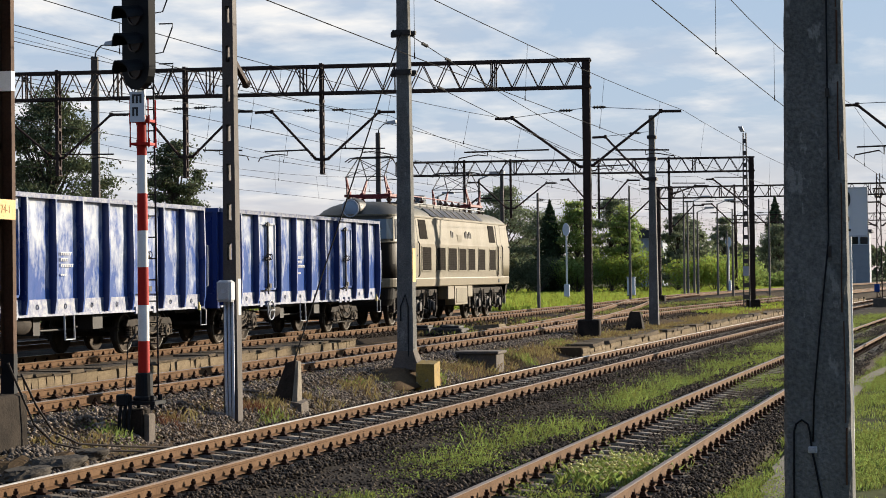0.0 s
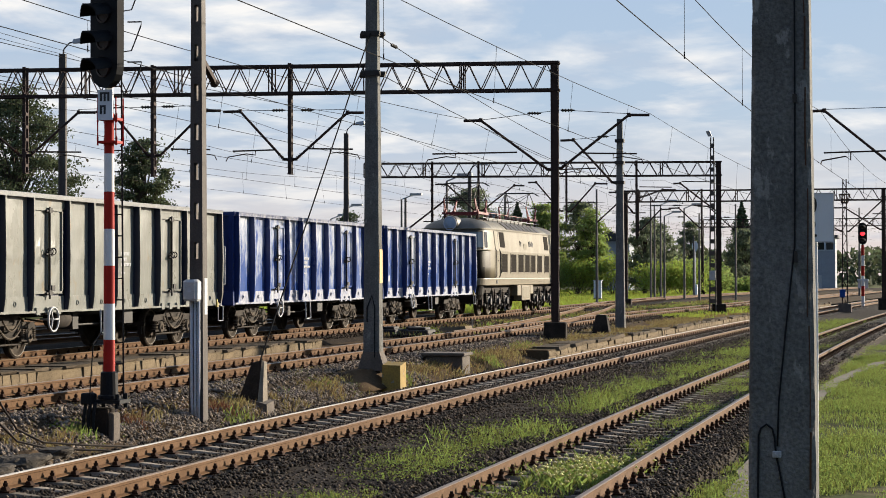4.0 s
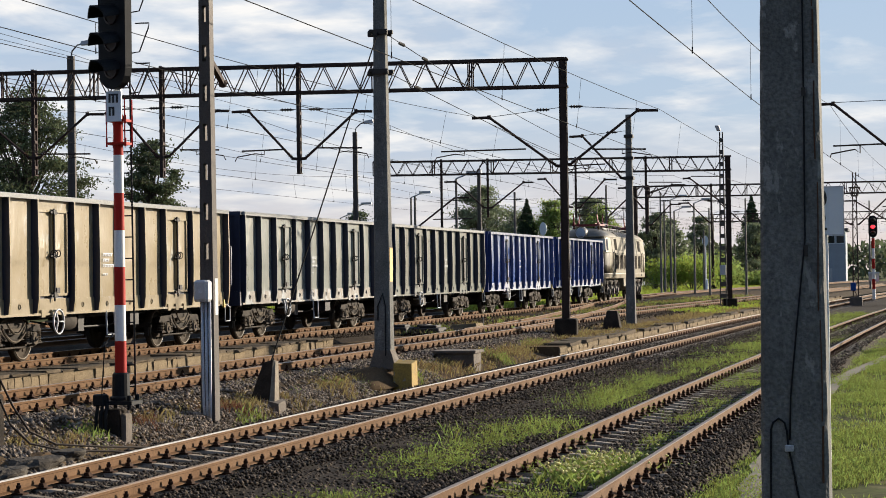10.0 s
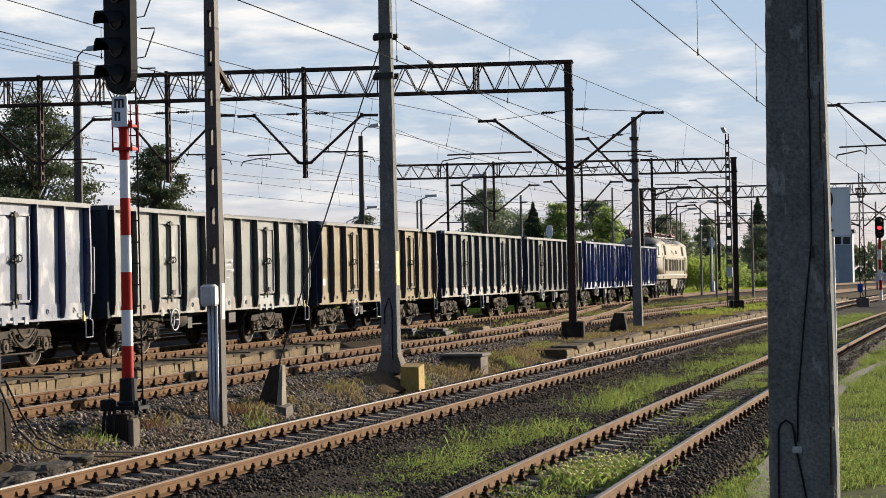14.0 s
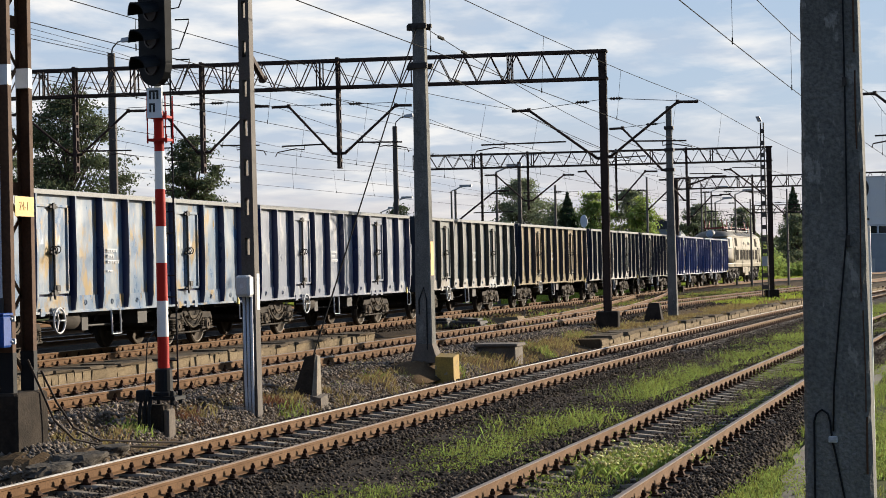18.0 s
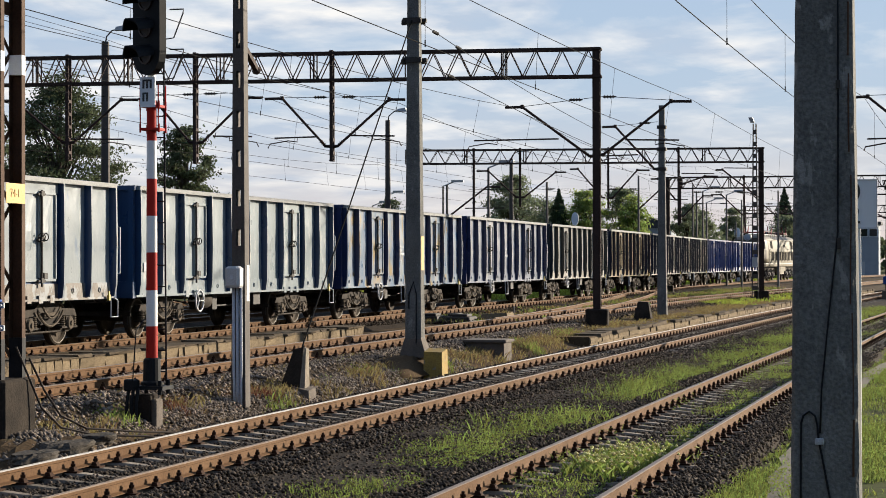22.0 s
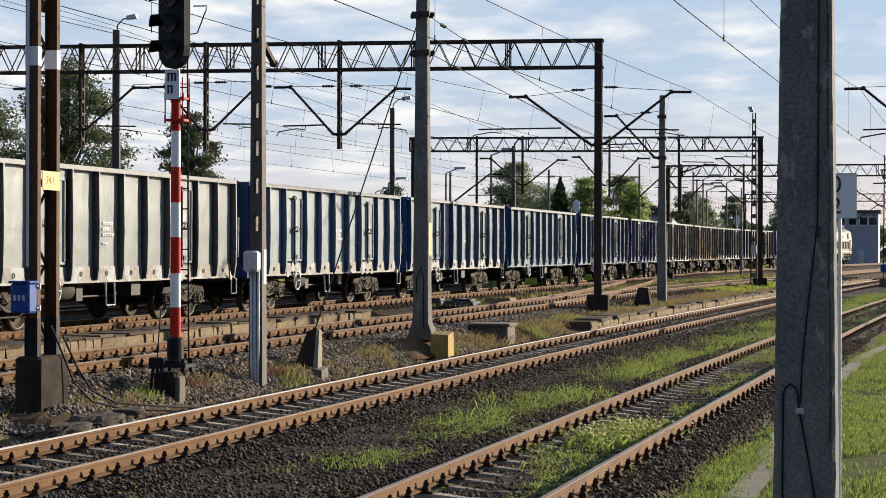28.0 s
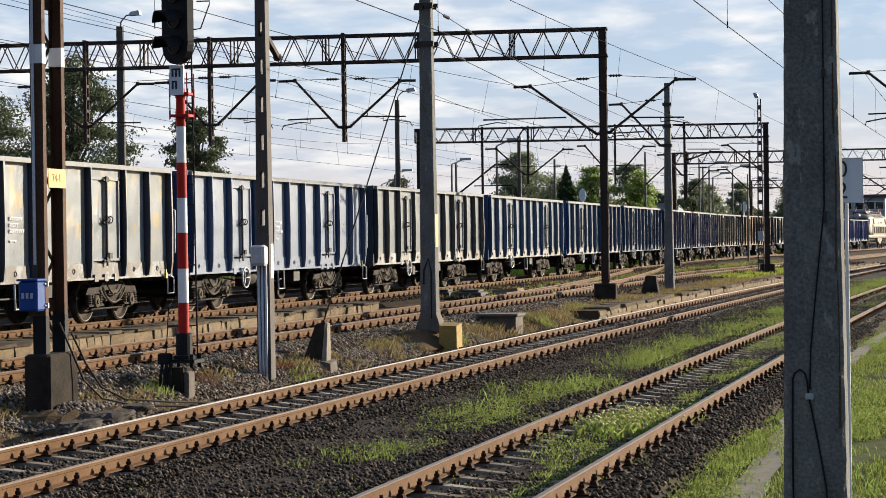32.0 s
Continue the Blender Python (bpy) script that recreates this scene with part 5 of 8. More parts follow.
            m.tube((x, end * 8.8, 1.05), (x, end * 9.38, 1.05), 0.1, n=12)
            m.lathe((x, end * 9.36, 1.05), [(0.2, 0), (0.23, 0.03), (0.15, 0.07)], n=16, axis=(0, end, 0))
            part("buffer", m, UNDER, lo)
        m = Mesh()
        rim = [loco_nose(1.57, -0.66 + 0.066 * k, end, -0.06)[:2] for k in range(21)]
        rim += [(x, y - end * 0.25) for x, y in rim[::-1]]
        m.rings([[(x * g, y, z) for x, y in rim] for z, g in ((0.70, 0.90), (0.90, 0.97), (1.28, 1.0))])
        part("nose_skirt", m, SOOT_SHADE, lo)
    part("underframe", Mesh().box(-1.0, 1.0, -8.2, 8.2, 0.95, 1.27), UNDER, lo)
    # roof gear
    m = Mesh()
    m.lathe((-0.1, -0.2, 4.05), [(0.33, 0), (0.34, 0.5), (0.30, 0.53), (0.05, 0.54)], n=20)
    part("roof_drum", m, DRUM, lo, "blue-grey drum on the roof")
    m = Mesh()
    m.box(-0.5, 0.5, -4.2, 4.4, 4.10, 4.22, c=0.03)
    for s in (-1, 1):
        for j in range(14):
            m.tube((s * 0.86, -6.2 + j * 0.95, 4.0), (s * 0.86, -6.2 + j * 0.95, 4.16), 0.018, n=6)
        m.pipe([(s * 0.86, -6.4, 4.16), (s * 0.86, 0, 4.17), (s * 0.86, 6.4, 4.16)], 0.022)
    part("roof_gear", m, DOME, lo)
    for y in (-3.7, -2.7, -1.5, 1.2, 2.0, 3.0, 4.0):
        part("roof_insulator", Mesh().lathe((0.42, y, 4.14), [(0.06, 0), (0.11, 0.07), (0.06, 0.12), (0.11, 0.18), (0.06, 0.23), (0.03, 0.32)], n=10), PORCELAIN, lo)
    part("roof_conductor", Mesh().pipe([(0.42, -6.2, 4.44), (0.42, -2, 4.46), (0.42, 2, 4.45), (0.42, 6.2, 4.44)], 0.02), PANTO, lo)
    for y in (-5.9, 5.4):
        pn = part("pantograph_base", Mesh().box(-0.80, -0.66, y - 1.0, y + 1.0, 4.30, 4.39).box(0.66, 0.80, y - 1.0, y + 1.0, 4.30, 4.39)
                  .box(-0.66, 0.66, y - 0.9, y - 0.76, 4.30, 4.39).box(-0.66, 0.66, y + 0.76, y + 0.9, 4.30, 4.39).box(-0.66, 0.66, y - 0.08, y + 0.08, 4.30, 4.37), PANTO, lo)
        for x in (-0.7, 0.7):
            for q in (-0.8, 0.8):
                part("insulator", Mesh().lathe((x, y + q, 3.98), [(0.05, 0), (0.10, 0.10), (0.05, 0.14), (0.10, 0.22), (0.04, 0.32)], n=8), PORCELAIN, pn)
        for x in (-0.7, 0.7):
            for q in (-1, 1):
                m = Mesh()
                m.bar((x, y + q * 0.62, 4.36), (x * 0.95, y + q * 1.22, 4.96), 0.05, 0.06)
                m.bar((x, y + q * 0.98, 4.36), (x * 0.95, y + q * 1.22, 4.96), 0.04, 0.045)
                m.bar((x, y + q * 0.74, 4.58), (x, y + q * 1.04, 4.50), 0.04, 0.04)
                m.box(x - 0.06, x + 0.06, y + q * 0.8 - 0.12, y + q * 0.8 + 0.12, 4.39, 4.50, c=0.02)
                part("lower_arm", m, PANTO, pn)
        for q in (-1, 1):
            for x in (-0.66, 0.66):
                part("upper_arm", Mesh().tube((x, y + q * 1.22, 4.96), (x * 0.86, y + q * 0.16, 5.62), 0.020, n=6), UNDER, pn)
                part("cross_brace", Mesh().tube((x, y + q * 1.22, 4.96), (-x * 0.86, y + q * 0.18, 5.60), 0.012, n=6), UNDER, pn)
                part("collector_horn", Mesh().pipe([(x * 0.94, y + q * 0.18, 5.66), (x * 1.27, y + q * 0.18, 5.64), (x * 1.55, y + q * 0.18, 5.52)], 0.018), UNDER, pn)
            part("spreader", Mesh().tube((-0.66, y + q * 1.22, 4.96), (0.66, y + q * 1.22, 4.96), 0.016, n=6), UNDER, pn)
            part("collector_bar", Mesh().bar((-0.62, y + q * 0.18, 5.66), (0.62, y + q * 0.18, 5.66), 0.06, 0.05), UNDER, pn)
        for x in (-0.57, 0.57):
            part("collector_link", Mesh().tube((x, y - 0.2, 5.60), (x, y + 0.2, 5.60), 0.018, n=6), UNDER, pn)
    # two three-axle bogies
    for y in (-5.2, 5.2):
        b = part("bogie", Mesh().box(-0.9, 0.9, y - 2.6, y + 2.6, 0.50, 0.98), UNDER, lo)
        for s in (-1, 1):
            x = s * 1.10
            m = Mesh()
            m.bar((x, y - 2.75, 1.06), (x, y + 2.75, 1.06), 0.18, 0.22)
            for q in (-0.88, 0.88):
                m.hull([(x - 0.09, y + q - 0.45, 0.98), (x + 0.09, y + q - 0.45, 0.98), (x + 0.09, y + q + 0.45, 0.98), (x - 0.09, y + q + 0.45, 0.98)],
                       [(x - 0.09, y + q - 0.22, 0.62), (x + 0.09, y + q - 0.22, 0.62), (x + 0.09, y + q + 0.22, 0.62), (x - 0.09, y + q + 0.22, 0.62)])
            for q in (-2.72, 2.72):
                m.box(x - 0.09, x + 0.09, y + q - 0.12, y + q + 0.12, 0.45, 1.0, c=0.03)
            part("side_frame", m, BOGIE, b)
            for q in (-1.75, 0, 1.75):
                m = Mesh()
                m.lathe((x - 0.02 * s, y + q, 0.60), [(0.10, 0), (0.24, 0.03), (0.24, 0.17), (0.17, 0.20), (0.15, 0.27), (0.02, 0.28)], n=18, axis=(s, 0, 0))
                m.box(x - 0.08, x + 0.08, y + q - 0.52, y + q + 0.52, 0.40, 0.50, c=0.02)
                part("axle_box", m, UNDER, b)
                for d in (-0.40, 0.40):
                    m = Mesh()
                    m.pipe([(x + 0.06 * s + 0.10 * math.cos(k * 0.7), y + q + d + 0.10 * math.sin(k * 0.7), 0.52 + k * 0.0082) for k in range(54)], 0.026, n=5)
                    part("spring", m, UNDER, b)
                part("brake_hanger", Mesh().bar((x + 0.14 * s, y + q - 0.62, 1.10), (x + 0.14 * s, y + q - 0.34, 0.34), 0.03, 0.06), BOGIE, b)
                m = Mesh()
                m.lathe((x + 0.15 * s, y + q + 0.60, 0.36), [(0.03, 0), (0.03, 0.26), (0.055, 0.27), (0.055, 0.70)], n=10)
                part("damper", m, BOGIE, b)
                part("sand_box", Mesh().box(min(x, x + 0.1 * s), max(x, x + 0.1 * s), y + q + 0.72, y + q + 0.84, 0.22, 0.62, c=0.015), BOGIE, b)
                part("air_hose", Mesh().pipe([(x + 0.2 * s, y + q + 0.3, 1.15), (x + 0.22 * s, y + q + 0.2, 0.85), (x + 0.16 * s, y + q + 0.05, 0.72)], 0.02), UNDER, b)
        for q in (-1.75, 0, 1.75):
            ws = part("wheelset", WM["wheelset"], None, b, at=Matrix.Translation((0, y + q, 0.6)) @ Matrix.Diagonal((1, 1.3, 1.3, 1)))
            WHEELS.append((ws, Vector((0, y + q, 0.6)), 0.6))
    TRAIN.append((lo, 70.4, 5.2))


SCREEN = plain("windscreen_glass", (0.10, 0.12, 0.13), 0.06, spec=0.9)
DRUM = mat("drum_blue_grey", (0.13, 0.15, 0.165), 0.5, dark=(0.09, 0.10, 0.115), scale=3)

for k in range(len(LIVERY)):
    wagon(k)
locomotive()

# ---- signal by the tracks ----
def text_on(name, body, size, material, parent, m4, label=""):
    cu = bpy.data.curves.new(name, "FONT")
    cu.body, cu.size, cu.extrude, cu.align_x, cu.align_y = body, size, 0.002, "CENTER", "CENTER"
    cu.materials.append(material)
    ob = new(name, cu)
    ob.parent, ob.matrix_basis = parent, m4
    return ob


def signal_head(ob, z0, w, pitch, n, lit=None, d=0.12):
    """A black plate with round ends, lamps under hoods, facing -y."""
    m = Mesh()
    h = pitch * (n - 1)
    ring = []
    for k in range(9):
        a = math.pi + k / 8 * math.pi
        ring.append((math.cos(a) * w / 2, z0 + w / 2 + math.sin(a) * w / 2))
    for k in range(9):
        a = k / 8 * math.pi
        ring.append((math.cos(a) * w / 2, z0 + w / 2 + h + math.sin(a) * w / 2))
    m.hull([(x, -d, z) for x, z in ring], [(x, 0, z) for x, z in ring])
    head = part("head", m, BLACK, ob, "black signal head with round ends")
    for k in range(n):
        z = z0 + w / 2 + pitch * k
        m = Mesh()
        r = w * 0.24
        m.lathe((0, -d, z), [(r, 0), (r, 0.03), (r * 0.8, 0.035), (r * 0.75, 0.02), (0.01, 0.028)], n=16, axis=(0, -1, 0))
        part("lens", m, LENS_RED if lit == k else LENS, head)
        m = Mesh()
        rs = []
        for q, ln in ((0, 0), (0.02, 0)):
            for y in (-d, -d - 0.38):
                drop = 0.0 if y == -d else 0.05
                rs.append([(math.cos(a / 10 * math.pi) * (r * 1.15 + q), y + (0.10 * abs(math.cos(a / 10 * math.pi)) if y < -d else 0), z - 0.01 - drop + math.sin(a / 10 * math.pi) * (r * 1.05 + q)) for a in range(11)])
        i = len(m.v)
        for rr in rs:
            m.v += rr
        for a in range(10):
            for p, s in ((0, 11), (22, 33)):
                m.f.append((i + p + a, i + p + a + 1, i + s + a + 1, i + s + a)); m.s.append(0)
            m.f.append((i + 11 + a, i + 11 + a + 1, i + 33 + a + 1, i + 33 + a)); m.s.append(0)
        part("hood", m, BLACK, head)
    return head


def main_signal():
    ob = thing("light_signal", -10.98, 25.87, 0.02, "red and white striped light signal with black lamp head", "signal")
    m = Mesh()
    m.box(-0.29, 0.03, -0.14, 0.16, -0.4, 0.30, c=0.02)
    part("footing", m, TARRED, ob)
    part("footing_edge", Mesh().box(0.031, 0.11, -0.12, 0.14, -0.4, 0.24, c=0.02), CONCRETE_D, ob, "paler concrete edge of the footing")
    m = Mesh()
    m.box(-0.20, 0.24, -0.20, 0.20, 0.37, 0.42)
    for x in (-0.15, 0.18):
        for y in (-0.15, 0.15):
            m.tube((x, y, 0.30), (x, y, 0.50), 0.03, n=6)
    for x in (-0.24, -0.17, -0.10):
        m.pipe([(x, -0.24, 0.40), (x - 0.02, -0.27, 0.2), (x - 0.03, -0.26, -0.1)], 0.025)
    m.box(-0.30, -0.14, -0.30, -0.12, 0.36, 0.52, c=0.015)
    part("base_plate", m, BLACK, ob)
    m = Mesh()
    m.lathe((0, 0, 0.43), [(0.16, 0), (0.16, 0.04), (0.125, 0.06), (0.118, 0.36), (0.09, 0.38)], n=16)
    part("socket", m, BLACK, ob)
    zs = [0.78, 1.25, 1.75, 2.28, 2.79, 3.31, 3.84, 4.40]
    for k, (a, b) in enumerate(zip(zs, zs[1:])):
        m = Mesh()
        r0, r1 = 0.082 - 0.002 * k, 0.080 - 0.002 * k
        m.lathe((0, 0, a), [(r0, 0), (r1, b - a)], n=24)
        part("mast_band", m, WHITE if k % 2 else RED, ob)
    m = Mesh()
    m.tube((0, 0, 4.40), (0, 0, 6.2), 0.06, n=10)
    part("mast_top", m, WHITE, ob)
    for z in (3.98, 4.30):
        b = part("platform_bracket", Mesh().box(-0.12, 0.16, -0.13, 0.13, z, z + 0.035), RED, ob, "red bracket ring on the mast")
        for x, y in ((-0.12, -0.12), (0.16, -0.12), (0.16, 0.12), (-0.12, 0.12)):
            part("bolt", Mesh().tube((x, y, z - 0.03), (x, y, z + 0.09), 0.014, n=6), RED, b)
    for x, y in ((-0.12, -0.12), (0.16, 0.12), (0.15, -0.12)):
        part("bracket_rod", Mesh().tube((x, y, 3.95), (x, y, 4.62), 0.010, n=6), RED, ob)
    head = signal_head(ob, 4.74, 0.56, 0.375, 5)
    head.matrix_basis = Matrix.Translation((0.06, -0.10, 0)) @ pose(0, 0, 0, 0, 0, -26)
    for z in (5.12, 5.68, 6.25):
        part("cable_stay", Mesh().pipe([(0.24, 0.08, z), (0.44, 0.10, z), (0.43, 0.10, z - 0.06), (0.30, 0.08, z - 0.40), (0.16, 0.06, z - 0.42)], 0.010, n=6), BLACK, ob)
    m = Mesh()
    m.box(-0.11, 0.11, -0.145, -0.13, 4.30, 4.72)
    pl = part("mark_plate", m, PLATE_W, ob, "white plate with two rows of dark marks")
    for z, n in ((4.56, 3), (4.38, 2)):
        m = Mesh()
        for k in range(n):
            m.box(-0.075 + k * 0.055, -0.045 + k * 0.055, -0.150, -0.145, z, z + 0.10)
        m.box(-0.075, -0.045 + (n - 1) * 0.055, -0.150, -0.145, z + 0.10, z + 0.125)
        part("mark", m, INK, pl)
    m = Mesh()      # ladder behind the mast
    for x in (-0.15, 0.15):
        m.tube((x * 0.6, 0.30, 0.40), (x * 0.6, 0.20, 6.3), 0.014, n=6)
    for k in range(19):
        z = 0.6 + k * 0.3
        m.tube((-0.09, 0.30 - 0.017 * k * 0.3, z), (0.09, 0.30 - 0.017 * k * 0.3, z), 0.010, n=6)
    part("ladder", m, BLACK, ob)
    m = Mesh()
    m.pipe([(-0.16, -0.3, 0.5), (-0.10, -0.32, 1.2), (-0.09, -0.05, 1.35)], 0.009)
    part("cable", m, BLACK, ob)


main_signal()


# ---- fittings of the lattice post ----
def lattice_fittings():
    ob = LATTICE
    text_on("plate_number", "74-1", 0.14, PLATE_INK, NUM_PLATE, Matrix.Translation((0.098, 0.03, 2.84)) @ pose(0, 0, 0, 90, 0, 90))
    b = part("switch_box", Mesh().box(-0.15, 0.11, -0.60, -0.36, 1.17, 1.55, c=0.025), BLUE_BOX, ob, "blue switch drive box with pale marks")
    for z in (1.47, 1.20):
        part("clamp", Mesh().box(0.0, 0.14, -0.36, -0.318, z, z + 0.07, c=0.006), BOX_G, b)
        part("clamp_bolt", Mesh().tube((0.115, -0.40, z + 0.035), (0.115, -0.30, z + 0.035), 0.014), BOX_G, b)
    part("lid", Mesh().box(-0.165, 0.125, -0.615, -0.35, 1.545, 1.575, c=0.008), BLUE_BOX, b)
    for k in range(3):
        part("mark", Mesh().box(-0.10 + 0.06 * k, -0.065 + 0.06 * k, -0.604, -0.600, 1.33, 1.40), BAR_W, b)
    part("drive_rod", Mesh().tube((-0.03, -0.36, 1.57), (-0.03, -0.36, 9.0), 0.020, n=8), PIPE_G, ob, "thin pale drive rod")
    part("sleeve", Mesh().lathe((-0.03, -0.36, 1.57), [(0.03, 0), (0.035, 0.02), (0.035, 0.16), (0.02, 0.18)], n=8), BLACK_R, b)


lattice_fittings()


CABLE = plain("dusty_cable", (0.055, 0.042, 0.032), 0.8, spec=0.2)


def loose_cable(pts, r=0.014):
    m = Mesh()
    m.pipe(pts, r, n=6)
    ob = part("earth_cable", m, CABLE)
    tagged(ob, "black earthing cable lying over the ground", "cable")


loose_cable([(-10.98, 21.75, 1.15), (-10.9, 21.95, 0.75), (-10.82, 22.1, 0.4), (-10.66, 22.3, 0.15), (-10.4, 22.7, 0.03), (-10.0, 23.3, -0.03), (-9.6, 23.9, -0.12), (-9.4, 24.2, -0.22)])
loose_cable([(-10.98, 22.1, 1.0), (-10.88, 22.3, 0.6), (-10.76, 22.5, 0.28), (-10.55, 22.8, 0.1), (-10.2, 23.4, 0.02), (-9.8, 24.2, -0.06), (-9.45, 24.9, -0.2)])


# ---- slender steel post with a junction box ----
def box_post():
    ob = thing("steel_post", -11.0, 29.45, 0.1, "brown steel channel post with grey junction box and conduits", "post")
    for s in (-1, 1):
        m = Mesh()
        rs = []
        for z, hw, d in ((-0.3, 0.120, 0.11), (8.6, 0.075, 0.085)):
            x = s * hw
            rs.append([(x * 0.38, -d, z), (x, -d, z), (x, d, z), (x * 0.38, d, z)][::s])
        m.rings(rs)
        part("channel", m, STEEL_G, ob)
    for k in range(-1, 14):
        z = 0.1 + k * 0.62
        w, d = 0.110 - z * 0.0052, 0.112 - z * 0.003
        for q in (-1, 1):
            part("batten", Mesh().box(-w, w, *sorted((q * (d - 0.012), q * d)), z, z + (0.62 if z < 1.7 else 0.36)), STEEL_G, ob)
    m = Mesh()
    m.box(-0.14, 0.10, -0.34, -0.115, 1.66, 2.00, c=0.035)
    bx = part("junction_box", m, BOX_G, ob, "grey plastic junction box")
    m = Mesh()
    m.box(-0.105, 0.065, -0.352, -0.34, 1.70, 1.96, c=0.004)
    part("lid", m, BOX_G, bx)
    m = Mesh()
    m.box(-0.045, 0.005, -0.356, -0.352, 1.80, 1.86)
    part("mark", m, PIPE_G, bx)
    for x in (-0.06, 0.0, 0.06):
        m = Mesh()
        m.pipe([(x, -0.15, 1.68), (x, -0.15, 0.4), (x * 0.9, -0.145, 0.05), (x * 0.8, -0.13, -0.2)], 0.024, n=8)
        part("conduit", m, PIPE_G, ob, smooth=True)
    m = Mesh()
    m.box(0.106, 0.113, -0.03, 0.10, 1.45, 2.02)
    part("white_plate", m, BOX_G, ob)
    m = Mesh()
    m.bar((0, 0.1, 5.5), (0, 0.75, 5.15), 0.08, 0.08)
    m.lathe((0, 0.70, 5.17), [(0.05, 0), (0.08, 0.05), (0.05, 0.1)], n=8, axis=(0, 1, -0.5))
    part("stub_arm", m, STEEL_B, ob)


box_post()


# paler concrete that paints the sunlight on the anchor stub's side
STUB_LIT = mat("stub_lit_concrete", (0.30, 0.25, 0.18), 0.92, dark=(0.14, 0.11, 0.08), scale=5, fine=30, bump=0.5)


# ---- anchor post: mound, clamps, painted block, stay wire ----
def anchor_fittings():
    ob = big_pole
    m = Mesh()
    rs = []
    for r, z in ((2.0, -0.42), (1.35, -0.30), (0.85, -0.20), (0.5, -0.10), (0.3, -0.06)):
        rs.append([(math.cos(a) * r * (0.25 if math.cos(a) > 0 else 1) , math.sin(a) * r * 1.15, z + 0.06 * noise.noise((a * 2, r * 3, 1))) for a in [k / 20 * 2 * math.pi for k in range(20)]])
    m.rings(rs)
    md = part("mound", m, SOIL, smooth=True)
    f = Mesh().hull([(-0.27, -0.27, -0.1), (0.32, -0.27, -0.1), (0.32, 0.27, -0.1), (-0.27, 0.27, -0.1)], [(-0.17, -0.17, 0.30), (0.17, -0.17, 0.30), (0.17, 0.17, 0.30), (-0.17, 0.17, 0.30)])
    part("foot", f, CONCRETE_D, ob, "flared concrete foot of the post")
    md.matrix_basis = Matrix.Translation((-11.0, 39.7, 0.3))
    tagged(md, "low mound of earth around the post", kind="structure")
    for z in (5.98, 6.80):
        hw = 0.145 if z < 6.5 else 0.135
        c = part("clamp", Mesh().box(-hw - 0.06, hw + 0.06, -hw - 0.05, -hw, z, z + 0.11), BLACK_R, ob, "dark steel clamp")
        part("jaw", Mesh().box(-hw - 0.06, hw + 0.06, hw, hw + 0.05, z, z + 0.11), BLACK_R, c)
        for s in (-1, 1):
            part("bolt", Mesh().tube((s * (hw + 0.03), -hw - 0.1, z + 0.055), (s * (hw + 0.03), hw + 0.12, z + 0.055), 0.02, n=6), BLACK_R, c)
            part("nut", Mesh().tube((s * (hw + 0.03), -hw - 0.09, z + 0.055), (s * (hw + 0.03), -hw - 0.05, z + 0.055), 0.04, n=6), BLACK_R, c)
        part("lug", Mesh().box(hw, hw + 0.13, -0.05, 0.05, z + 0.02, z + 0.10, c=0.01), BLACK_R, c)
        part("lug", Mesh().box(-hw - 0.13, -hw, -0.05, 0.05, z - 0.02, z + 0.08, c=0.01), BLACK_R, c)
    m = Mesh()
    m.pipe([(0.08, -0.19, 0.1), (0.08, -0.175, 1.2), (0.02, -0.17, 1.45), (-0.08, -0.175, 1.2), (-0.08, -0.18, 0.9)], 0.016)
    part("cable_loop", m, BLACK, ob)
    m = Mesh()
    m.box(0.158, 0.168, -0.10, 0.13, 1.7, 2.4)
    part("painted_mark", m, PLATE_Y, ob)
    b = thing("concrete_block", -10.45, 39.3, -0.22, "concrete block with faded yellow paint beside the post", "block")
    m = Mesh()
    m.hull([(-0.20, -0.25, -0.2), (0.20, -0.25, -0.2), (0.20, 0.25, -0.2), (-0.20, 0.25, -0.2)],
           [(-0.19, -0.23, 0.56), (0.19, -0.23, 0.55), (0.19, 0.22, 0.60), (-0.19, 0.22, 0.62)])
    part("block", m, YELLOW, b)
    # anchor stub for the stay
    a = thing("anchor_block", -10.9, 32.3, 0.0, "dark concrete stay anchor with a tilted top", "anchor")
    m = Mesh()
    m.hull([(-0.46, -0.20, -0.2), (-0.06, -0.20, -0.2), (-0.06, 0.12, -0.2), (-0.46, 0.12, -0.2)],
           [(-0.20, -0.02, 0.66), (-0.015, -0.04, 0.72), (-0.015, 0.14, 0.70), (-0.20, 0.14, 0.68)])
    part("stub", m, TARRED, a)
    # the sunlit side as a paler slice: light put into its colour
    m = Mesh()
    m.hull([(-0.055, -0.20, -0.2), (0.04, -0.16, -0.2), (0.04, 0.14, -0.2), (-0.055, 0.12, -0.2)],
           [(-0.010, -0.04, 0.715), (0.02, 0.0, 0.69), (0.02, 0.15, 0.68), (-0.010, 0.14, 0.695)])
    part("broken_face", m, STUB_LIT, a, "pale face of the stub, its sunlight painted in")
    m = Mesh()
    m.hull([(-0.20, -0.25, -0.45), (0.16, -0.25, -0.45), (0.16, 0.20, -0.45), (-0.20, 0.20, -0.45)], [(-0.17, -0.20, 0.05), (0.14, -0.22, -0.02), (0.13, 0.18, 0.02), (-0.17, 0.18, 0.07)])
    part("foot", m, CONCRETE_D, a)
    m = Mesh()
    m.tube((-0.10, 0.1, 0.66), (-0.1, 7.22, 7.15), 0.014, n=6)
    part("stay_wire", m, WIRE, a)
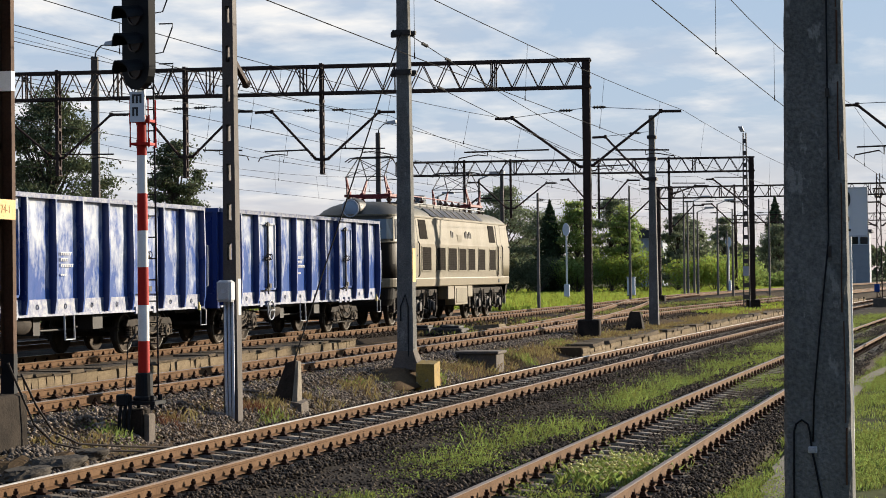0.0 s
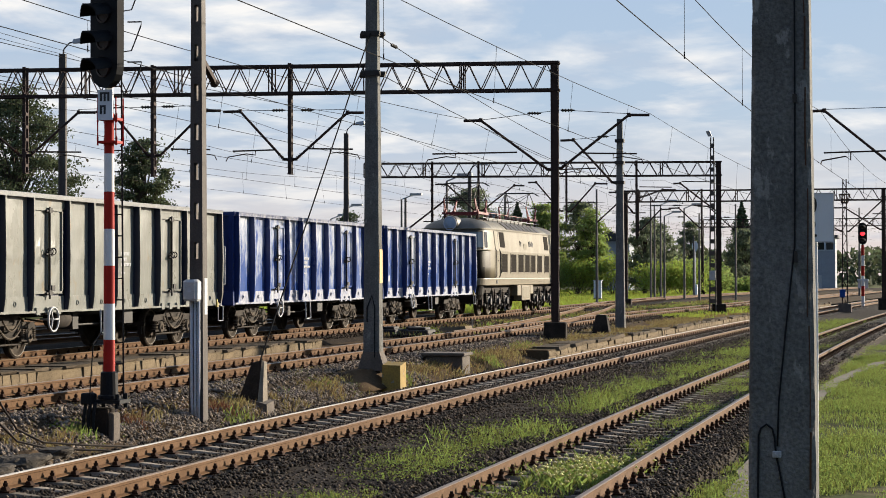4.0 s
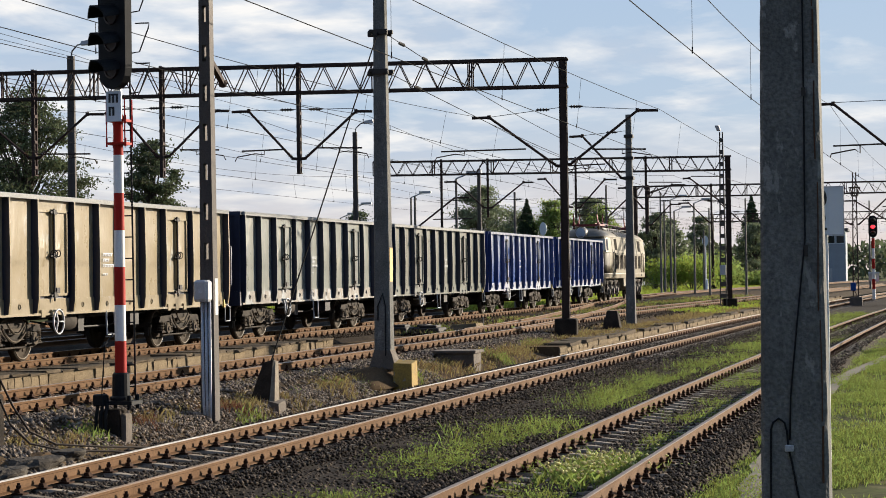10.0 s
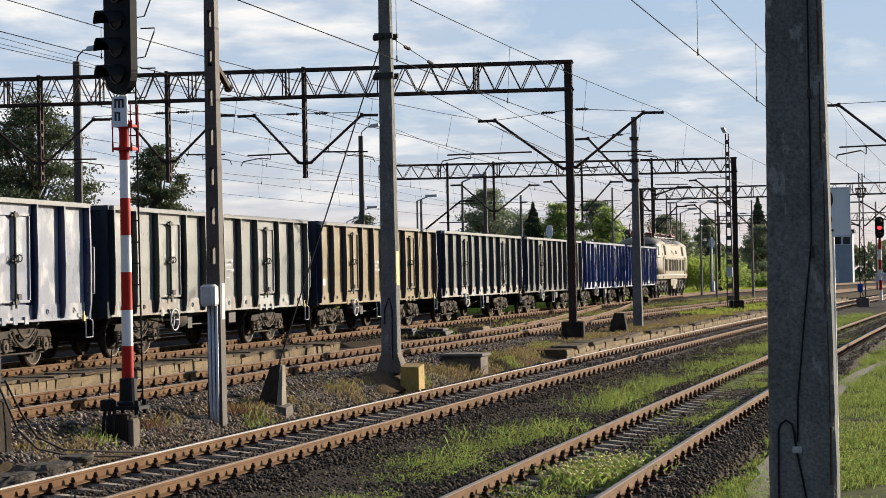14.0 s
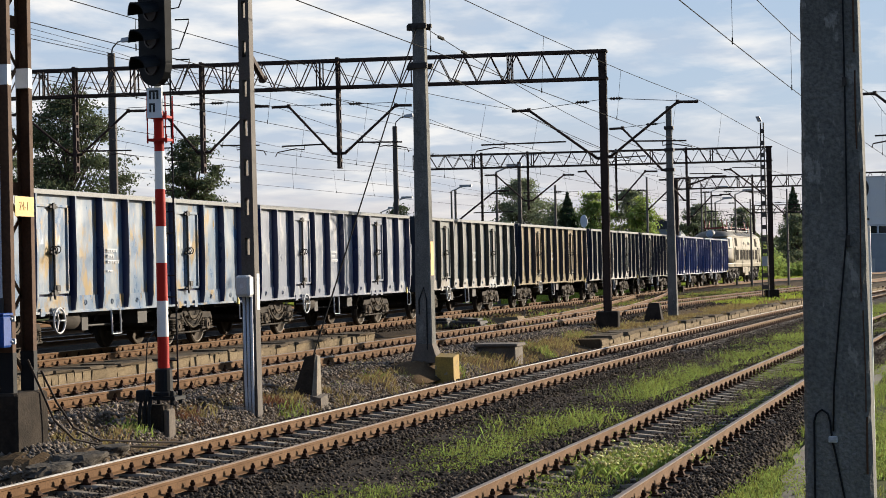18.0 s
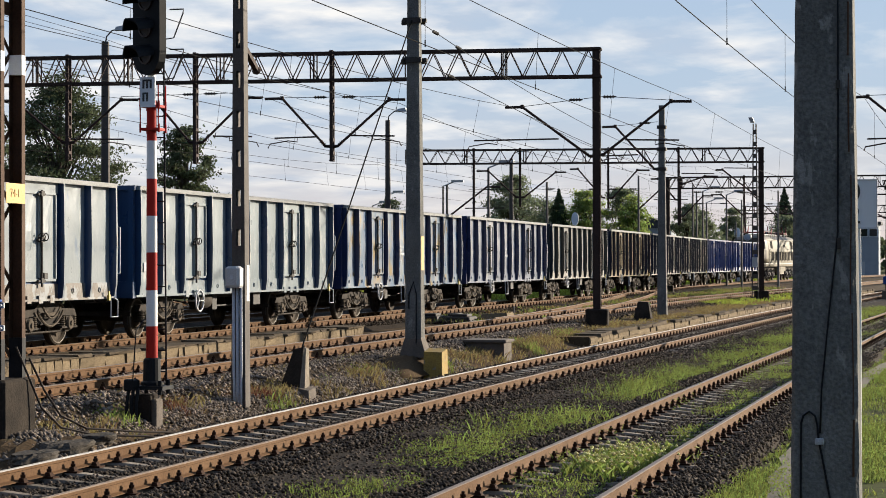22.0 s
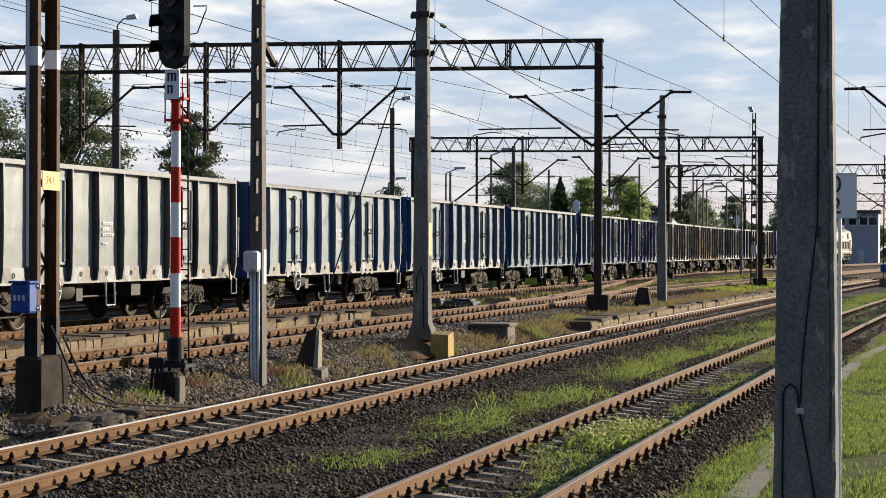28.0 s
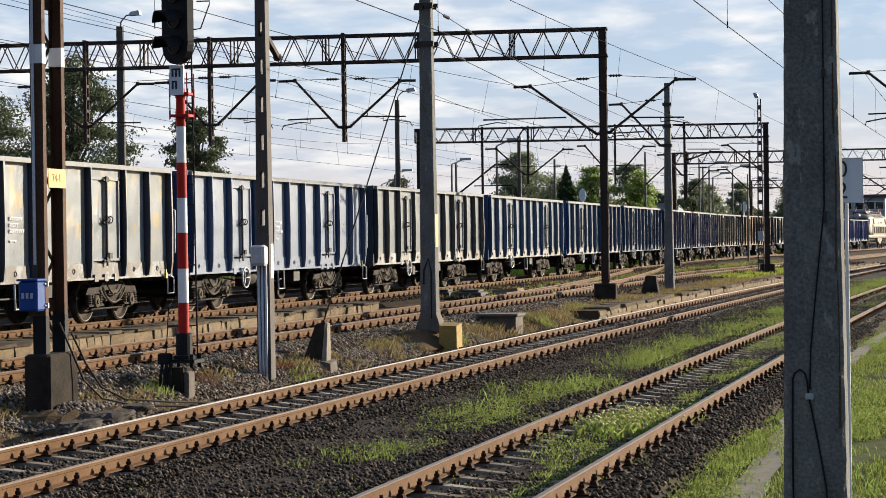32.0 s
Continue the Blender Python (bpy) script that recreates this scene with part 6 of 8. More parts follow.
    # low concrete chest by the main track
    c = thing("concrete_chest", -10.9, 46.6, -0.2, "low weathered concrete cable chest with a slab lid", "chest")
    m = Mesh()
    m.box(-0.62, 0.30, -0.42, 0.42, -0.3, 0.44, c=0.02)
    part("chest_body", m, CONCRETE_D, c)
    m = Mesh()
    m.box(-0.70, 0.36, -0.48, 0.48, 0.44, 0.51, c=0.015)
    part("lid", m, CONCRETE_D, c)


anchor_fittings()


# ---- near post: cable and clamp, board on a tube ----
def near_fittings():
    ob = near_pole
    face = lambda z: -(0.22 - 0.00737 * (z + 0.5)) - 0.008
    m = Mesh()
    m.pipe([(-0.165, face(0), -0.1), (-0.165, face(0.9), 0.9), (-0.16, face(1.25), 1.27), (-0.145, face(1.3), 1.32), (-0.105, face(1.35), 1.35), (-0.065, face(1.3), 1.32), (-0.05, face(1.25), 1.26), (-0.045, face(1.2), 1.2), (-0.04, face(1.15), 1.14),
            (-0.02, face(1.1), 1.05), (0.035, face(0.8), 0.75), (0.085, face(0.5), 0.45), (0.12, face(0), -0.1)], 0.0075, n=8)
    part("cable", m, BLACK, ob, smooth=True)
    m = Mesh()
    m.pipe([(-0.03, face(1.2), 1.2), (-0.02, face(1.5), 1.5), (0.03, face(2.0), 2.0), (0.095, face(2.6), 2.6), (0.10, face(3.5), 3.5), (0.10, face(8), 8.0)], 0.006, n=8)
    part("cable", m, BLACK, ob, smooth=True)
    m = Mesh()
    m.box(-0.065, -0.003, face(1.15) - 0.03, face(1.15) + 0.02, 1.12, 1.165, c=0.006)
    m.tube((-0.034, face(1.15) - 0.03, 1.143), (-0.034, face(1.15) - 0.036, 1.143), 0.012, n=8)
    part("clamp", m, BOX_G, ob, "small grey cable clamp")
    m = Mesh()
    m.box(0.09, 0.115, face(2.5) - 0.02, face(2.5) + 0.02, 2.48, 2.56); m.box(0.085, 0.115, face(3.6) - 0.02, face(3.6) + 0.02, 3.6, 3.66)
    part("cable_clip", m, BLACK_R, ob)
    rnd = random.Random(8)
    z = 0.9
    while z < 6.0:      # the cover has split along one edge and the rusty bar shows
        ln = rnd.uniform(0.25, 0.9)
        w = 0.2525 - 0.0116 * (z + ln / 2 + 0.5)
        part("exposed_bar", Mesh().pipe([(w - 0.034 + 0.004 * math.sin(5 * (z + ln * k / 5)), face(z + ln * k / 5) + 0.006, z + ln * k / 5) for k in range(6)], rnd.uniform(0.004, 0.008), n=6), STEEL_R, ob)
        z += ln + rnd.uniform(0.0, 0.25)
    b = thing("number_board", -0.83, 16.6, -0.27, "grey-white board with black figures on a thin white tube", "board")
    part("post", Mesh().tube((0, 0, -0.2), (0, 0, 2.75), 0.016, n=10), WHITE, b)
    m = Mesh()
    m.box(-0.26, 0.145, -0.030, -0.022, 2.69, 3.08)
    pl = part("plate", m, PLATE_W, b, "grey-white plate with a thin dark rim")
    for x0, x1, z0, z1 in ((-0.265, 0.149, 2.683, 2.692), (-0.265, 0.149, 3.078, 3.086), (0.142, 0.149, 2.692, 3.078), (-0.265, -0.258, 2.692, 3.078)):
        part("rim", Mesh().box(x0, x1, -0.034, -0.020, z0, z1), PIPE_G, pl)
    text_on("figure", "0", 0.21, INK, pl, Matrix.Translation((-0.035, -0.034, 2.98)) @ pose(0, 0, 0, 90))
    text_on("figure", "2", 0.21, INK, pl, Matrix.Translation((-0.035, -0.034, 2.79)) @ pose(0, 0, 0, 90))


near_fittings()


# ---- cantilevers ----
def insulator(m, p, d, n=3, r=0.06, slot=1):
    d = Vector(d).normalized()
    p = Vector(p)
    prof = []
    for k in range(n):
        prof += [(0.025, k * 0.07), (r, k * 0.07 + 0.02), (0.025, k * 0.07 + 0.045)]
    m.lathe(p, prof, n=8, slot=slot, axis=d)


def strut_arm(ob, x0, z0, x1, z1, tip, y=0.0):
    """A sloping tube from (x0, z0) on the post up to (x1, z1) and a short level tip."""
    m = Mesh()
    m.tube((x0, y, z0), (x1, y, z1), 0.042, n=8)
    m.tube((x1, y, z1), (x1 + tip, y, z1 - 0.01), 0.045, n=8)
    m.tube((x1, y, z1 - 0.06), (x1, y, z1 + 0.07), 0.06, n=8)
    s = 1 if x1 > x0 else -1
    insulator(m, (x0 + s * 0.05, y, z0 + 0.05), (x1 - x0, 0, z1 - z0), r=0.08)
    m.tube((x0 - s * 0.15, y, z0), (x0 + s * 0.06, y, z0 + 0.02), 0.05, n=6)
    part("cantilever", m, [STEEL_B, PORCELAIN], ob)


def cross_tie(ob, x0, z0, x1, z1, beads=()):
    """The tie wire that holds an arm level, with its insulators."""
    t = part("tie_wire", Mesh().tube((x0, 0, z0), (x1, 0, z1), 0.010, n=5), WIRE, ob)
    for f in beads:
        part("insulator", Mesh().lathe((x0 + (x1 - x0) * f - 0.22, 0, z0 + (z1 - z0) * f),
                                       [(0.02, 0)] + [(r, 0.04 + 0.09 * k + e) for k in range(4) for r, e in ((0.03, 0), (0.06, 0.03), (0.03, 0.06))] + [(0.02, 0.44)], n=8, axis=(1, 0, 0)), BLACK_R, t)


def steady(ob, x0, x1, z, hook):
    """A level pull-off bar with a drooping arm that holds the contact wire."""
    b = part("steady_bar", Mesh().tube((x0, 0, z), (x1, 0, z - 0.03), 0.026, n=6), STEEL_B, ob)
    s = 1 if x1 > x0 else -1
    if hook:
        part("steady_arm", Mesh().pipe([(x1 - s * 0.75, 0, z), (x1 - s * 0.75, 0, z - 0.16), (x1 - s * 0.45, 0, z - 0.12), (x1 + s * 0.15, 0, z - 0.22), (x1 + s * 0.22, 0, z - 0.36)], 0.018), STEEL_B, b)


def arms(ob, zb, rows):
    """Rows: foot on the post, knee, length of the level tip, reach of the steady bar and its height."""
    for (hx, hz), (ax, az), tip, bar in rows:
        strut_arm(ob, hx, hz - zb, ax, az - zb, tip)
        if bar:
            steady(ob, bar[0], bar[1], bar[2] - zb, bar[3])


arms(portal_1, 0.35, [
    ((-8.75, 5.92), (-10.2, 7.5), -0.56, (-9.09, -10.45, 6.24, True)), ((-8.38, 5.92), (-6.68, 7.42), 0.53, (-7.97, -6.5, 6.27, True)),
    ((-13.26, 6.09), (-14.5, 7.55), -0.5, None), ((-12.86, 6.09), (-11.35, 7.54), 0.5, (-12.5, -11.2, 6.3, True)),
    ((-17.22, 6.13), (-15.59, 7.53), 0.57, (-17.3, -15.5, 6.26, True)), ((-17.55, 6.13), (-19.2, 7.53), -0.57, None),
    ((-0.22, 5.52), (-2.37, 7.12), -0.55, (-1.21, -3.93, 6.09, True)), ((0.19, 5.56), (2.35, 7.24), 0.65, (0.9, 2.6, 6.04, True))])
cross_tie(portal_1, -10.2, 7.17, -6.7, 7.17, (0.36, 0.63))
cross_tie(portal_1, -15.6, 7.28, -11.4, 7.36, (0.55, 0.72))
cross_tie(portal_1, -2.37, 6.78, -0.12, 7.04, (0.76,))
cross_tie(portal_1, 0.12, 7.08, 2.35, 6.93, (0.13,))
arms(portal_2, 0.35, [
    ((-12.7, 5.58), (-14.18, 6.97), -0.6, None), ((-12.3, 5.57), (-10.63, 6.88), 0.53, None),
    ((-8.2, 5.53), (-9.48, 7.04), -0.42, None), ((-7.7, 5.5), (-6.39, 6.96), 0.64, None),
    ((-4.4, 5.4), (-5.3, 6.5), -0.4, None), ((-0.16, 5.53), (-1.98, 6.95), -0.36, (-1.9, -0.2, 7.05, False)), ((-4.1, 6.2), (-2.9, 6.62), 0.7, (-4.1, -2.4, 6.78, False))])
for a, b, z in ((-15.2, -9.9, 6.0), (-9.4, -5.9, 5.98), (-4.0, -0.3, 5.8)):
    cross_tie(portal_2, a, z - 0.35, b, z - 0.35, (0.2, 0.5, 0.8))
arms(portal_3, 0.35, [((-11.5, 5.2), (-12.8, 6.47), -0.65, None), ((-15.2, 5.1), (-13.95, 6.4), 0.65, None), ((-0.2, 5.0), (-2.4, 6.4), -0.8, None)])
for a, b, z in ((-15.2, -11.6, 5.9), (-11.2, -6.4, 5.85), (-11.2, -7.4, 5.2)):
    cross_tie(portal_3, a, z - 0.35, b, z - 0.35, (0.3, 0.7))
arms(portal_4, 0.35, [((-8.8, 5.2), (-10.6, 6.5), -0.7, None), ((-8.4, 5.2), (-6.6, 6.5), 0.7, None)])


def mid_pole_arms():
    ob = mid_pole
    strut_arm(ob, -0.28, 5.16, -1.77, 6.8, -0.5)
    cross_tie(ob, -1.77, 6.82, -0.15, 6.95, (0.7,))
    steady(ob, -0.9, -2.3, 5.72, True)
    for z in (5.1, 5.85, 6.68):
        hw = 0.185 - z * 0.0105
        c = part("clamp", Mesh().box(-hw - 0.05, hw + 0.05, -hw - 0.05, hw + 0.05, z, z + 0.12), BLACK_R, ob)
        part("lug", Mesh().box(-0.08, 0.08, hw + 0.05, hw + 0.22, z + 0.01, z + 0.11), BLACK_R, c)
    b = thing("concrete_stub", -10.9, 69.6, 0.15, "small weathered concrete stub in dry soil", "stub")
    m = Mesh()
    m.hull([(-0.4, -0.4, -0.2), (0.3, -0.3, -0.2), (0.3, 0.3, -0.2), (-0.4, 0.3, -0.2)], [(-0.2, -0.1, 0.62), (0.15, -0.1, 0.62), (0.15, 0.2, 0.6), (-0.2, 0.2, 0.6)])
    part("stub", m, TARRED, b)


mid_pole_arms()


def side_cantilever():
    """The arm over the near track whose post stands outside, by the grass."""
    ob = thing("cantilever_post", 0.7, 62.4, -0.3, "concrete post with a cantilever over the near track", "post")
    m = Mesh()
    m.hull([(-0.2, -0.2, -0.4), (0.2, -0.2, -0.4), (0.2, 0.2, -0.4), (-0.2, 0.2, -0.4)], [(-0.13, -0.13, 8.0), (0.13, -0.13, 8.0), (0.13, 0.13, 8.0), (-0.13, 0.13, 8.0)])
    part("shaft", m, CONCRETE, ob)
    strut_arm(ob, -0.35, 4.85, -3.54, 7.52, -0.6)
    cross_tie(ob, -3.54, 7.56, -0.15, 7.6, (0.8,))
    steady(ob, -1.6, -3.56, 6.25, False)
    part("steady_arm", Mesh().pipe([(-2.75, 0, 6.24), (-2.75, 0, 5.98), (-2.9, 0, 6.10), (-3.62, 0, 5.98), (-3.66, 0, 5.86)], 0.022), STEEL_B, ob)


side_cantilever()


# ---- lamp posts ----
def street_lamp(x, y, z, h, arm, label, r=0.13, lattice=False):
    ob = thing("lamp_post", x, y, z, label, "lamp post", "lamp posts of the yard")
    m = Mesh()
    m.lathe((0, 0, -0.3), [(r, 0), (r * 0.75, h + 0.3)], n=10)
    part("pole", m, STEEL_G, ob)
    m = Mesh()
    m.pipe([(0, 0, h - 0.1), (0.1 * arm, 0, h + 0.2), (0.5 * arm, 0, h + 0.42), (0.9 * arm, 0, h + 0.45)], 0.03)
    part("arm", m, STEEL_G, ob)
    m = Mesh()
    m.hull([(arm * 0.75, -0.12, h + 0.40), (arm * 1.6, -0.14, h + 0.42), (arm * 1.6, 0.14, h + 0.42), (arm * 0.75, 0.12, h + 0.40)][::int(math.copysign(1, arm))],
           [(arm * 0.85, -0.08, h + 0.55), (arm * 1.5, -0.1, h + 0.60), (arm * 1.5, 0.1, h + 0.60), (arm * 0.85, 0.08, h + 0.55)][::int(math.copysign(1, arm))])
    part("lantern", m, BOX_G, ob)


street_lamp(-31.6, 70.0, 0.1, 10.5, 0.55, "tall grey lamp post with a flat lantern", 0.2)
street_lamp(-27.7, 95.0, 0.1, 9.15, 0.62, "grey lamp post with a flat lantern", 0.16)
street_lamp(-27.5, 122.0, 0.1, 8.6, 0.75, "grey lamp post with a flat lantern behind the portals", 0.15)


def light_mast():
    ob = thing("light_mast", -10.43, 103.4, 0.4, "slender grey lattice light mast with floodlights", "lamp post")
    for s in (-1, 1):
        m = Mesh()
        m.hull([(s * 0.16 - 0.03, -0.05, -0.2), (s * 0.16 + 0.03, -0.05, -0.2), (s * 0.16 + 0.03, 0.05, -0.2), (s * 0.16 - 0.03, 0.05, -0.2)],
               [(s * 0.07 - 0.03, -0.05, 8.9), (s * 0.07 + 0.03, -0.05, 8.9), (s * 0.07 + 0.03, 0.05, 8.9), (s * 0.07 - 0.03, 0.05, 8.9)])
        part("channel", m, STEEL_G, ob)
    for k in range(14):
        z = 0.3 + k * 0.62
        w = 0.15 - 0.009 * z
        part("batten", Mesh().box(-w, w, -0.055, 0.055, z, z + 0.22), STEEL_G, ob)
    m = Mesh()
    m.box(-0.15, 0.15, -0.15, 0.15, 1.5, 2.0)
    part("fuse_box", m, BOX_G, ob)
    for s in (-1,):
        m = Mesh()
        m.hull([(s * 0.1 - 0.1, -0.2, 8.95), (s * 0.1 + 0.1, -0.2, 8.95), (s * 0.1 + 0.1, 0.05, 8.95), (s * 0.1 - 0.1, 0.05, 8.95)],
               [(s * 0.2 - 0.1, -0.28, 9.2), (s * 0.2 + 0.1, -0.28, 9.2), (s * 0.2 + 0.1, 0.0, 9.25), (s * 0.2 - 0.1, 0.0, 9.25)])
        part("floodlight", m, BOX_G, ob)


light_mast()


# ---- far signals, posts and huts ----
def far_signal(x, y, z, lit):
    ob = thing("light_signal", x, y, z, "distant red and white striped signal with its red light on", "signal")
    for k in range(6):
        m = Mesh()
        m.lathe((0, 0, -0.2 + 0.65 * k), [(0.10, 0), (0.10, 0.65)], n=10)
        part("mast_band", m, WHITE if k % 2 == 0 else RED, ob)
    m = Mesh()
    m.tube((0, 0, 3.6), (0, 0, 4.2), 0.06)
    part("mast_top", m, BLACK, ob)
    signal_head(ob, 3.75, 0.56, 0.42, 3, lit=1)
    m = Mesh()
    m.box(-0.35, 0.35, -0.1, 0.4, 1.45, 1.55); m.box(-0.33, 0.33, 0.35, 0.38, 0.95, 1.5)
    part("platform_bracket", m, PLATE_W, ob)


far_signal(-3.55, 130.0, 0.35, 1)


def far_lattice():
    ob = thing("lattice_post", -4.6, 128.0, 0.0, "distant slim lattice post with a wire basket and a blue box", "post")
    for s in (-1, 1):
        part("leg", Mesh().hull([(s * 0.17 - 0.035, -0.05, 0), (s * 0.17 + 0.035, -0.05, 0), (s * 0.17 + 0.035, 0.05, 0), (s * 0.17 - 0.035, 0.05, 0)],
                                [(s * 0.10 - 0.035, -0.05, 8.2), (s * 0.10 + 0.035, -0.05, 8.2), (s * 0.10 + 0.035, 0.05, 8.2), (s * 0.10 - 0.035, 0.05, 8.2)]), STEEL_B, ob)
    for k in range(15):
        a, b = (-0.13, 0.13) if k % 2 else (0.13, -0.13)
        part("lacing_bar", Mesh().bar((a, 0, 0.3 + 0.52 * k), (b, 0, 0.82 + 0.52 * k), 0.02, 0.04), STEEL_B, ob)
    basket = part("basket", Mesh().ring((0, 0, 7.25), (0, 0, 1), 0.34, 0.035, n=16, m=5), STEEL_B, ob, "open wire basket round the post")
    part("basket_floor", Mesh().ring((0, 0, 6.72), (0, 0, 1), 0.20, 0.05, n=14, m=5), STEEL_B, basket)
    for k in range(8):
        a = k * math.pi / 4
        part("basket_bar", Mesh().tube((0.34 * math.cos(a), 0.34 * math.sin(a), 7.25), (0.20 * math.cos(a), 0.20 * math.sin(a), 6.72), 0.03, n=5), STEEL_B, basket)
    strut_arm(ob, 0.25, 4.9, 2.6, 7.1, 1.4)
    strut_arm(ob, -0.25, 4.9, -1.8, 5.9, -0.5)
    part("switch_box", Mesh().box(-0.32, 0.02, -0.40, -0.12, 0.75, 1.25, c=0.03), BLUE_BOX, ob, "small blue switch box")
    part("footing", Mesh().box(-0.4, 0.4, -0.35, 0.35, -0.4, 0.35, c=0.03), CONCRETE_D, ob)


far_lattice()


def disc_post(x, y, z, h, label):
    ob = thing("disc_signal", x, y, z, label, "signal")
    m = Mesh()
    m.tube((0, 0, -0.3), (0, 0, h), 0.07, n=8)
    part("post", m, WHITE, ob)
    m = Mesh()
    m.box(-0.20, 0.20, -0.2, 0.2, 0.0, 1.1, c=0.03)
    part("cabinet", m, PLATE_W, ob)
    m = Mesh()
    ring = [(math.cos(a) * 0.28, math.sin(a) * 0.50) for a in [k / 16 * 2 * math.pi for k in range(16)]]
    m.hull([(px, -0.12, h + 0.1 + pz) for px, pz in ring], [(px, -0.05, h + 0.1 + pz) for px, pz in ring])
    part("disc", m, PLATE_W, ob)


disc_post(-28.8, 150.0, 0.2, 5.2, "white oval disc on a post beside a white cabinet")
def relay_cabinet(x, y, z):
    ob = thing("relay_cabinet", x, y, z, "white relay cabinet on a low plinth in the grass", "cabinet")
    part("plinth", Mesh().box(-0.32, 0.32, -0.25, 0.25, -0.3, 0.22, c=0.02), CONCRETE_D, ob)
    b = part("cabinet_body", Mesh().box(-0.30, 0.30, -0.22, 0.22, 0.22, 1.55, c=0.03), PLATE_W, ob)
    part("door", Mesh().box(-0.25, 0.25, -0.235, -0.222, 0.28, 1.45, c=0.005), PLATE_W, b)
    part("roof", Mesh().box(-0.35, 0.35, -0.28, 0.28, 1.55, 1.62, c=0.015), PIPE_G, b)


relay_cabinet(-24.15, 152.0, 0.2)
disc_post(-20.6, 188.0, 0.2, 4.6, "white oval disc signal on a post in the distance")


def far_post(x, y, h, arm=0, lamp=False, material=None):
    ob = thing("yard_pole", x, y, 0.05, "thin grey pole standing in the far yard", "pole", "poles of the far yard")
    m = Mesh()
    m.lathe((0, 0, -0.2), [(0.10, 0), (0.06, h + 0.2)], n=8)
    part("shaft", m, material or POLE_G, ob)
    if arm:
        m = Mesh()
        m.tube((0, 0, h * 0.72), (arm * 2.2, 0, h * 0.98), 0.05, n=6)
        m.tube((arm * 2.2, 0, h * 0.98), (arm * 3.0, 0, h * 0.98), 0.05, n=6)
        m.tube((arm * 1.0, 0, h * 0.80), (arm * 3.2, 0, h * 0.80), 0.03, n=6)
        part("cantilever", m, STEEL_B, ob)
    if lamp:
        m = Mesh()
        m.tube((0, 0, h), (0.8, 0, h + 0.3), 0.04, n=6)
        m.box(0.6, 1.4, -0.15, 0.15, h + 0.25, h + 0.4)
        part("lantern", m, BOX_G, ob)


for x, y, h, a, lamp in ((-21.1, 160, 8.4, 0, False), (-20.8, 160, 7.8, 0, False), (-20.3, 160, 7.8, 0, True), (-20.0, 160, 6.9, 0, True), (-18.4, 160, 7.5, 0, True),
                         (-20.4, 128, 7.7, 1, False), (-17.2, 160, 7.1, 0, False), (-19.3, 175, 5.6, 0, False), (-14.3, 160, 7.8, -1, False), (-27.0, 104, 6.3, 1, False),
                         (-21.5, 104, 6.4, 0, False), (-24.7, 104, 7.2, 0, True), (-33.5, 128, 7.2, 0, True), (-41.0, 140, 7.0, 0, True), (-45.0, 150, 6.6, 0, True),
                         (-5.5, 190, 8.4, 1, False), (-1.5, 200, 8.3, -1, False), (-3.4, 240, 8.5, 1, False)):
    far_post(x, y, h, a, lamp)


WALL_B = mat("hut_render_blue_grey", (0.38, 0.42, 0.47), 0.8, dark=(0.29, 0.33, 0.38), scale=1.0, fine=20)
ROOF_D = mat("hut_roof_felt", (0.07, 0.07, 0.075), 0.9, scale=2)


def signal_box():
    ob = thing("signal_box", -17.2, 330.0, -0.2, "blue-grey two-storey signal box with flat roof", "building")
    m = Mesh()
    m.box(-3.2, 3.8, 0, 7, 0, 8.4)
    part("wall", m, WALL_B, ob)
    m = Mesh()
    m.box(-3.6, 4.2, -0.4, 7.4, 8.4, 8.9)
    part("roof", m, ROOF_D, ob)
    for x in (-2.1, -0.3, 1.5, 3.0):
        m = Mesh()
        m.box(x - 0.75, x + 0.65, -0.05, 0.02, 6.4, 7.8)
        w = part("window", m, PLATE_W, ob)
        m = Mesh()
        m.box(x - 0.65, x + 0.55, -0.07, -0.04, 6.5, 7.7)
        part("pane", m, GLASS, w)
    m = Mesh()
    m.box(0.6, 1.6, -0.06, 0.02, 0.2, 2.4)
    part("door", m, BOX_G, ob)
    b = thing("shed", -44.4, 290.0, -0.2, "pale blue shed far behind the bushes", "building")
    m = Mesh()
    m.box(-3, 3, 0, 5, 0, 7.4)
    part("wall", m, WALL_B, b)
    m = Mesh()
    m.hull([(-3.3, -0.3, 7.4), (3.3, -0.3, 7.4), (3.3, 5.3, 7.4), (-3.3, 5.3, 7.4)], [(-0.1, -0.3, 9.0), (0.1, -0.3, 9.0), (0.1, 5.3, 9.0), (-0.1, 5.3, 9.0)])
    part("roof", m, ROOF_D, b)


signal_box()


